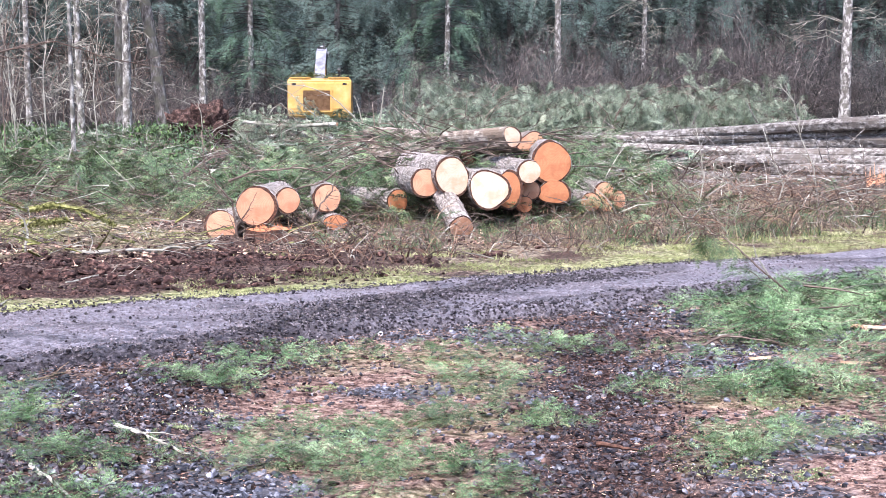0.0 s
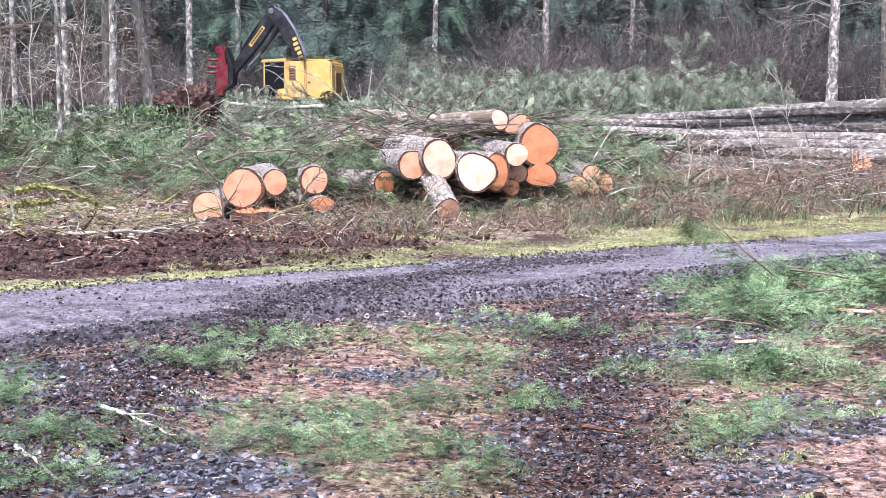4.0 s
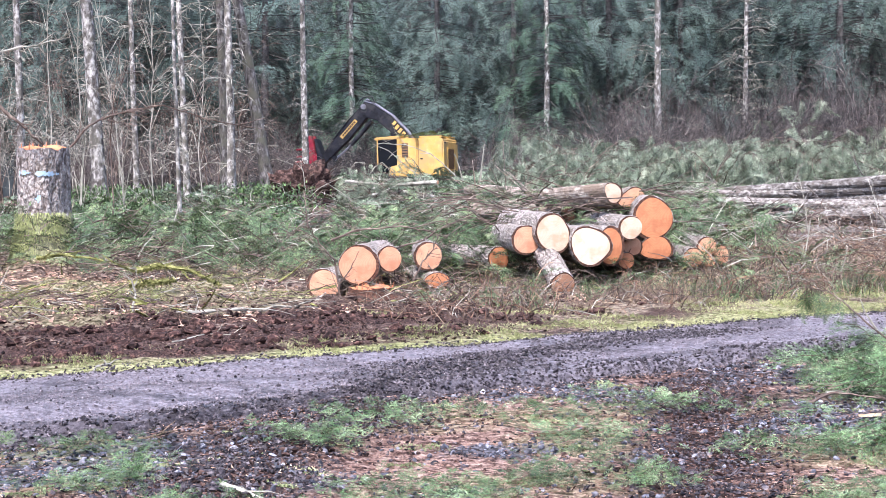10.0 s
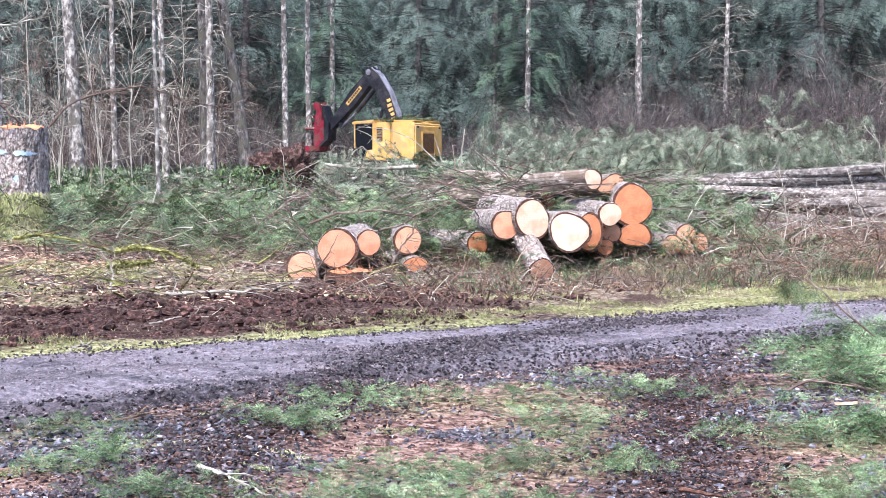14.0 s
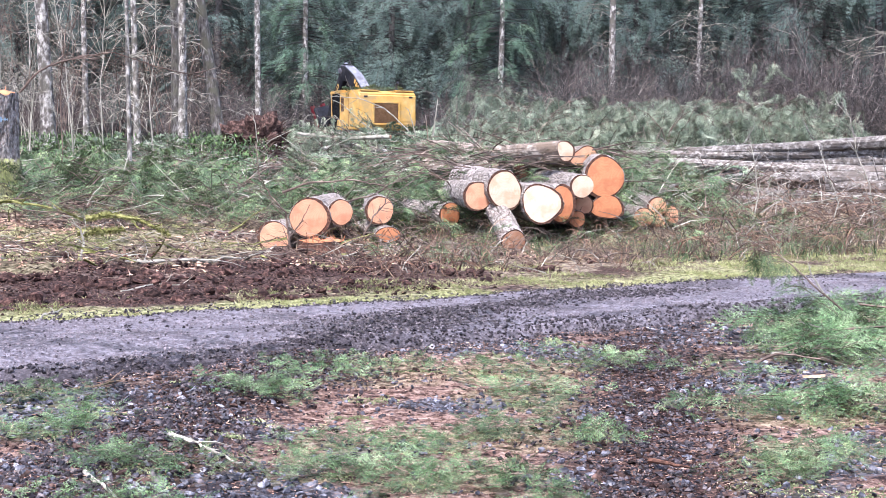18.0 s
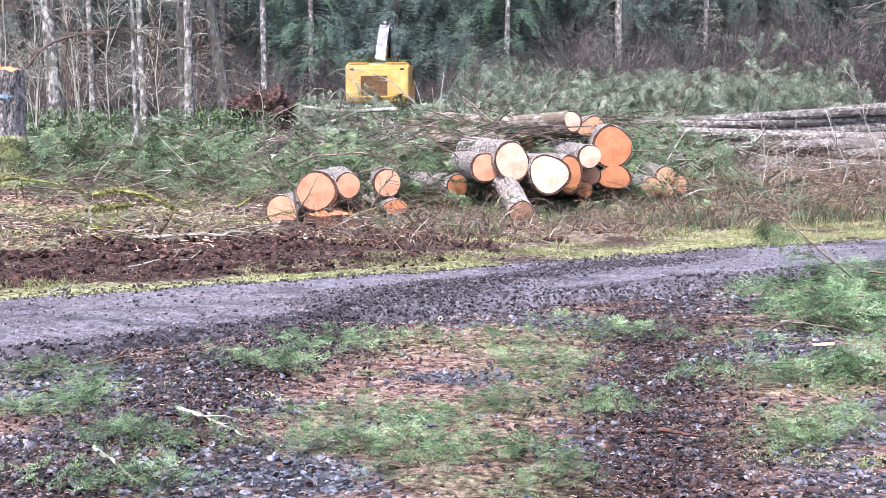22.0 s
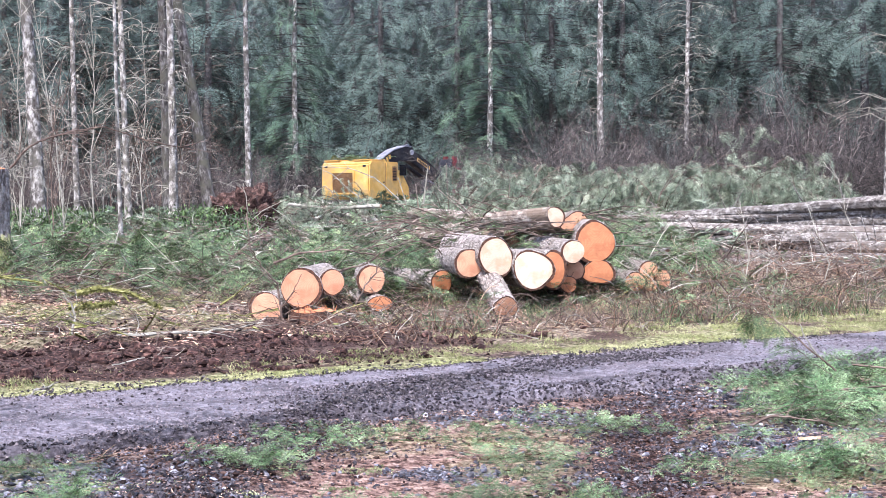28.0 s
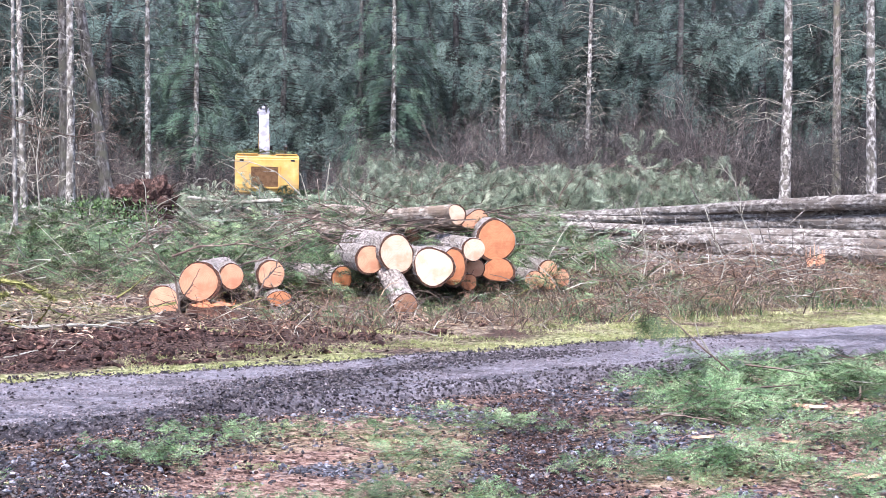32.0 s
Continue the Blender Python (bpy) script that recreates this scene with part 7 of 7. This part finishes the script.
fallen_branch([(-4.19, 18.70, 0.00), (-4.17, 18.90, 0.27), (-4.21, 18.90, 0.45), (-4.33, 18.90, 0.53)], 0.020, TWIG_PALE, "upright snapped stick on the slash bank", 3)
fallen_branch([(-2.14, 9.28, 0.00), (-1.99, 9.42, 0.00), (-1.86, 9.60, 0.00)], 0.012, DRY, "reddish stick lying at the road edge", 2)
fallen_branch([(-2.38, 7.86, -0.00), (-2.19, 7.93, 0.00), (-1.97, 7.90, 0.00)], 0.010, DRY, "reddish stick lying at the road edge", 2)
fallen_branch([(1.21, 7.38, 0.00), (1.30, 7.30, 0.00), (1.39, 7.22, 0.00)], 0.015, BARK_RIM, "dark stick lying on the bark litter", 1)
fallen_branch([(-3.04, 15.50, 0.00), (-2.79, 16.10, 0.00), (-2.40, 16.00, 0.00)], 0.012, TWIG_PALE, "pale stick lying on the torn soil", 3)
fallen_branch([(-3.29, 13.00, 0.00), (-3.24, 13.40, 0.01), (-3.21, 13.80, 0.00)], 0.012, TWIG_PALE, "pale stick lying on the torn soil", 2)
fallen_branch([(5.66, 24.50, 0.27), (5.78, 24.60, 0.74), (5.73, 24.70, 1.30), (5.64, 24.80, 1.86)], 0.012, TWIG_PALE, "thin leafless stem rising before the log deck", 14)
fallen_branch([(8.03, 25.50, 0.22), (7.97, 25.60, 0.90), (7.75, 25.70, 1.48), (7.64, 25.80, 2.07), (7.39, 25.80, 2.37)], 0.012, TWIG_PALE, "thin leafless stem rising before the log deck", 16)
fallen_branch([(7.11, 25.00, 0.15), (7.26, 25.00, 0.63), (7.07, 25.20, 1.20), (6.91, 25.30, 1.77)], 0.012, TWIG_PALE, "thin leafless stem rising before the log deck", 16)
fallen_branch([(7.66, 24.60, -0.01), (7.47, 24.60, 0.46), (7.20, 24.80, 0.82), (6.99, 24.90, 1.15)], 0.014, TWIG, "thin leafless stem rising before the log deck", 12)
fallen_branch([(8.98, 26.00, 0.09), (9.03, 26.00, 0.69), (8.96, 26.00, 1.28)], 0.010, TWIG, "thin leafless stem rising before the log deck", 12)
fallen_branch([(0.14, 62.00, 1.74), (-0.38, 62.00, 2.26), (-1.16, 62.00, 2.97), (-2.22, 62.00, 3.35), (-3.41, 62.00, 3.44)], 0.035, TWIG_PALE, "thin pale branch arching before the machine", 6)
fallen_branch([(-1.44, 61.00, 1.88), (-2.19, 61.00, 2.48), (-2.88, 61.00, 3.09), (-3.58, 61.00, 3.39)], 0.030, TWIG_PALE, "thin pale branch arching before the machine", 5)
fallen_branch([(-4.39, 60.00, 1.97), (-4.44, 60.00, 2.33), (-4.21, 60.00, 2.61), (-3.84, 60.00, 2.61), (-3.80, 60.00, 2.01)], 0.030, TWIG_PALE, "thin pale branch arching before the machine", 2)
fallen_branch([(-3.71, 60.00, 1.97), (-3.43, 60.00, 2.42), (-3.11, 60.00, 2.61), (-2.84, 60.00, 2.33), (-2.79, 60.00, 1.97)], 0.030, TWIG_PALE, "thin pale branch arching before the machine", 2)
fallen_branch([(0.14, 61.00, 1.83), (0.00, 61.00, 2.34), (-0.19, 61.00, 2.95)], 0.030, TWIG_PALE, "thin pale branch arching before the machine", 3)
fallen_branch([(-4.36, 42.00, 0.53), (-4.34, 42.00, 1.41), (-4.42, 42.00, 2.05), (-4.50, 42.00, 2.40)], 0.020, TWIG_PALE, "upright pale stem rising from the root mass", 5)
fallen_branch([(-6.43, 27.00, 0.45), (-6.32, 27.00, 1.37), (-6.37, 27.00, 2.40), (-6.27, 27.00, 3.43), (-6.12, 27.00, 4.36)], 0.015, TWIG, "thin leafless stem before the tall stump", 26)
fallen_branch([(-11.05, 40.00, 1.57), (-11.01, 40.00, 3.55), (-11.08, 40.00, 5.38), (-10.95, 40.00, 7.21)], 0.020, TWIG_PALE, "thin leafless stem among the trees", 30)
fallen_branch([(-9.25, 36.00, 0.61), (-9.14, 36.00, 2.67), (-9.25, 36.00, 4.46), (-9.12, 36.00, 6.93)], 0.020, TWIG_PALE, "thin leafless stem among the trees", 30)
fallen_branch([(-7.81, 38.00, 0.56), (-7.94, 38.00, 2.59), (-7.80, 38.00, 4.61), (-7.88, 38.00, 6.93)], 0.020, TWIG_PALE, "thin leafless stem among the trees", 30)
fallen_branch([(-8.38, 37.00, 0.73), (-8.52, 37.00, 2.84), (-8.81, 37.00, 4.82), (-9.09, 37.00, 6.93)], 0.020, TWIG_PALE, "thin leafless stem among the trees", 30)
fallen_branch([(-7.27, 42.00, 0.77), (-7.40, 42.00, 2.69), (-7.19, 42.00, 4.61), (-7.27, 42.00, 6.85)], 0.018, TWIG_PALE, "thin leafless stem among the trees", 24)

HEAP = "heap of cut green fir boughs beside the road"
for k, (x, y, n, sx, sy, hi) in enumerate(((3.3, 12.1, 60, 0.42, 0.45, 0.27), (4.0, 12.7, 55, 0.6, 0.45, 0.24), (5.0, 13.3, 55, 0.6, 0.5, 0.22), (3.15, 10.9, 48, 0.36, 0.38, 0.16), (3.7, 11.9, 30, 0.5, 0.3, 0.14), (4.8, 12.0, 48, 0.5, 0.4, 0.16), (2.6, 8.9, 40, 0.5, 0.22, 0.06), (3.8, 9.7, 36, 0.5, 0.3, 0.10), (3.4, 8.0, 22, 0.35, 0.22, 0.05))):
    bough_heap((x, y), n, np.array((sx, sy)), HEAP, k + 1, hi)
for k, (x, y, ln, yaw) in enumerate(((3.75, 11.75, 0.45, 10), (4.05, 11.5, 0.5, -25), (4.3, 11.2, 0.35, 40), (3.95, 11.3, 0.3, 80), (2.75, 9.95, 0.3, 15), (3.3, 9.6, 0.35, -10), (3.3, 8.4, 0.4, 5))):
    torn_wood((x, y), ln * 0.55, yaw, k)


# ---- movement ----
def reach(t0, table):
    cols = np.array(table)
    return [float(np.interp(t0, cols[:, 0], cols[:, k])) for k in range(1, cols.shape[1])]


def motions():
    base, house, boom, stick, head, LB, LS = BUNCHER
    # seconds, slew to the side, boom rise, stick fall, sideways lean of the head
    table = [
        (0.0, -1.6, 37.6, 58, 0), (0.5, 5, 37.5, 46, 0), (1.0, 19.6, 43.5, 30, 0), (1.5, 33, 46.6, 27, 0), (2.0, 56, 56.5, 28, 0),
        (2.5, 71, 63, 40, 0), (3.5, 78, 66, 52, 0), (4.5, 79, 61, 55, 0), (5.0, 80, 56, 53, 0), (6.0, 80, 43, 50, 0),
        (7.0, 77, 42, 49, 0), (9.0, 77, 42, 46.5, 0), (12.0, 77.5, 42.5, 48, 0), (12.6, 77, 47.8, 47, 0), (13.0, 74, 52.6, 44, 0),
        (13.5, 70, 59, 42, 0), (14.0, 65, 65.5, 47, 0), (14.5, 52, 69.5, 48, 0), (15.5, 42, 60, 45, 8), (16.0, 36, 55, 43, 22),
        (16.5, 32, 50, 41, 45), (16.7, 31, 48, 40, 55), (17.0, 30, 43.4, 40, 80), (17.5, 29, 37, 47, 40), (18.0, 28, 33, 52, 15),
        (18.5, 26.5, 37, 52, 0), (19.0, 23, 42, 55, 0), (19.5, 10.7, 47.7, 58, 0), (20.0, 2.8, 43.8, 60, 0), (20.5, -1, 42.4, 60, 0),
        (21.0, -5, 41, 60, 0), (22.0, -6.3, 47.7, 62, 0), (23.0, -7.4, 52.8, 64, 0), (24.0, -9.5, 49, 66, 0), (24.5, -14, 46, 66, 0),
        (25.0, -22, 40.2, 62, 0), (25.5, -27, 39.5, 56, 0), (26.5, -36, 30, 38, 0), (27.5, -40, 21.5, 20, 0), (28.0, -38.5, 22.6, 23, 0),
        (28.5, -35, 23, 21, 0), (29.0, -33.5, 18.5, 20, 0), (29.5, -32, 19.5, 25, 0), (30.0, -35, 26, 25, 0), (30.5, -34, 33, 28, 0),
        (31.0, -31, 41, 27, 0), (31.5, -16, 50, 50, 0), (32.0, 3.3, 56, 62, 0),
    ]
    rows = {"house": [], "boom": [], "stick": [], "head": []}
    held = []
    clamp = Matrix.Translation((0, 1.06, -1.05))
    t0 = 0.0
    while t0 < 32.01:
        slew, rise, fall, lean = reach(t0, table)
        h = pose(0, 0, 0, 0, 0, slew)
        foot = h @ pose(-0.08, 0.116, 2.09, rise)
        elbow = foot @ Matrix.Translation((0, LB, 0))
        arm = Matrix.Translation(elbow.translation) @ pose(0, 0, 0, 0, 0, slew) @ pose(0, 0, 0, -fall)
        wrist = arm @ Matrix.Translation((0, LS, 0))
        grip = Matrix.Translation(wrist.translation) @ pose(0, 0, 0, 0, -lean, 0) @ pose(0, 0, 0, 0, 0, slew)
        for key, m in (("house", h), ("boom", foot), ("stick", arm), ("head", grip)):
            rows[key].append((t0, m))
        held.append((t0, base @ grip @ clamp))
        t0 = round(t0 + 0.25, 3)
    for key, ob in (("house", house), ("boom", boom), ("stick", stick), ("head", head)):
        walk(ob, rows[key])
    start = [m for t, m in held if t == 12.75][0]
    down = [m for t, m in held if t == 17.0][0]
    flat = Matrix.Translation((down.translation.x - 0.6, down.translation.y + 1.5, 1.15)) @ pose(0, 0, 0, 0, -89, 0)
    out = [(0.0, start), (12.5, start)] + [(t, m) for t, m in held if 12.75 <= t <= 17.0] + [(17.5, flat), (32.0, flat)]
    walk(FELLED, out)


motions()
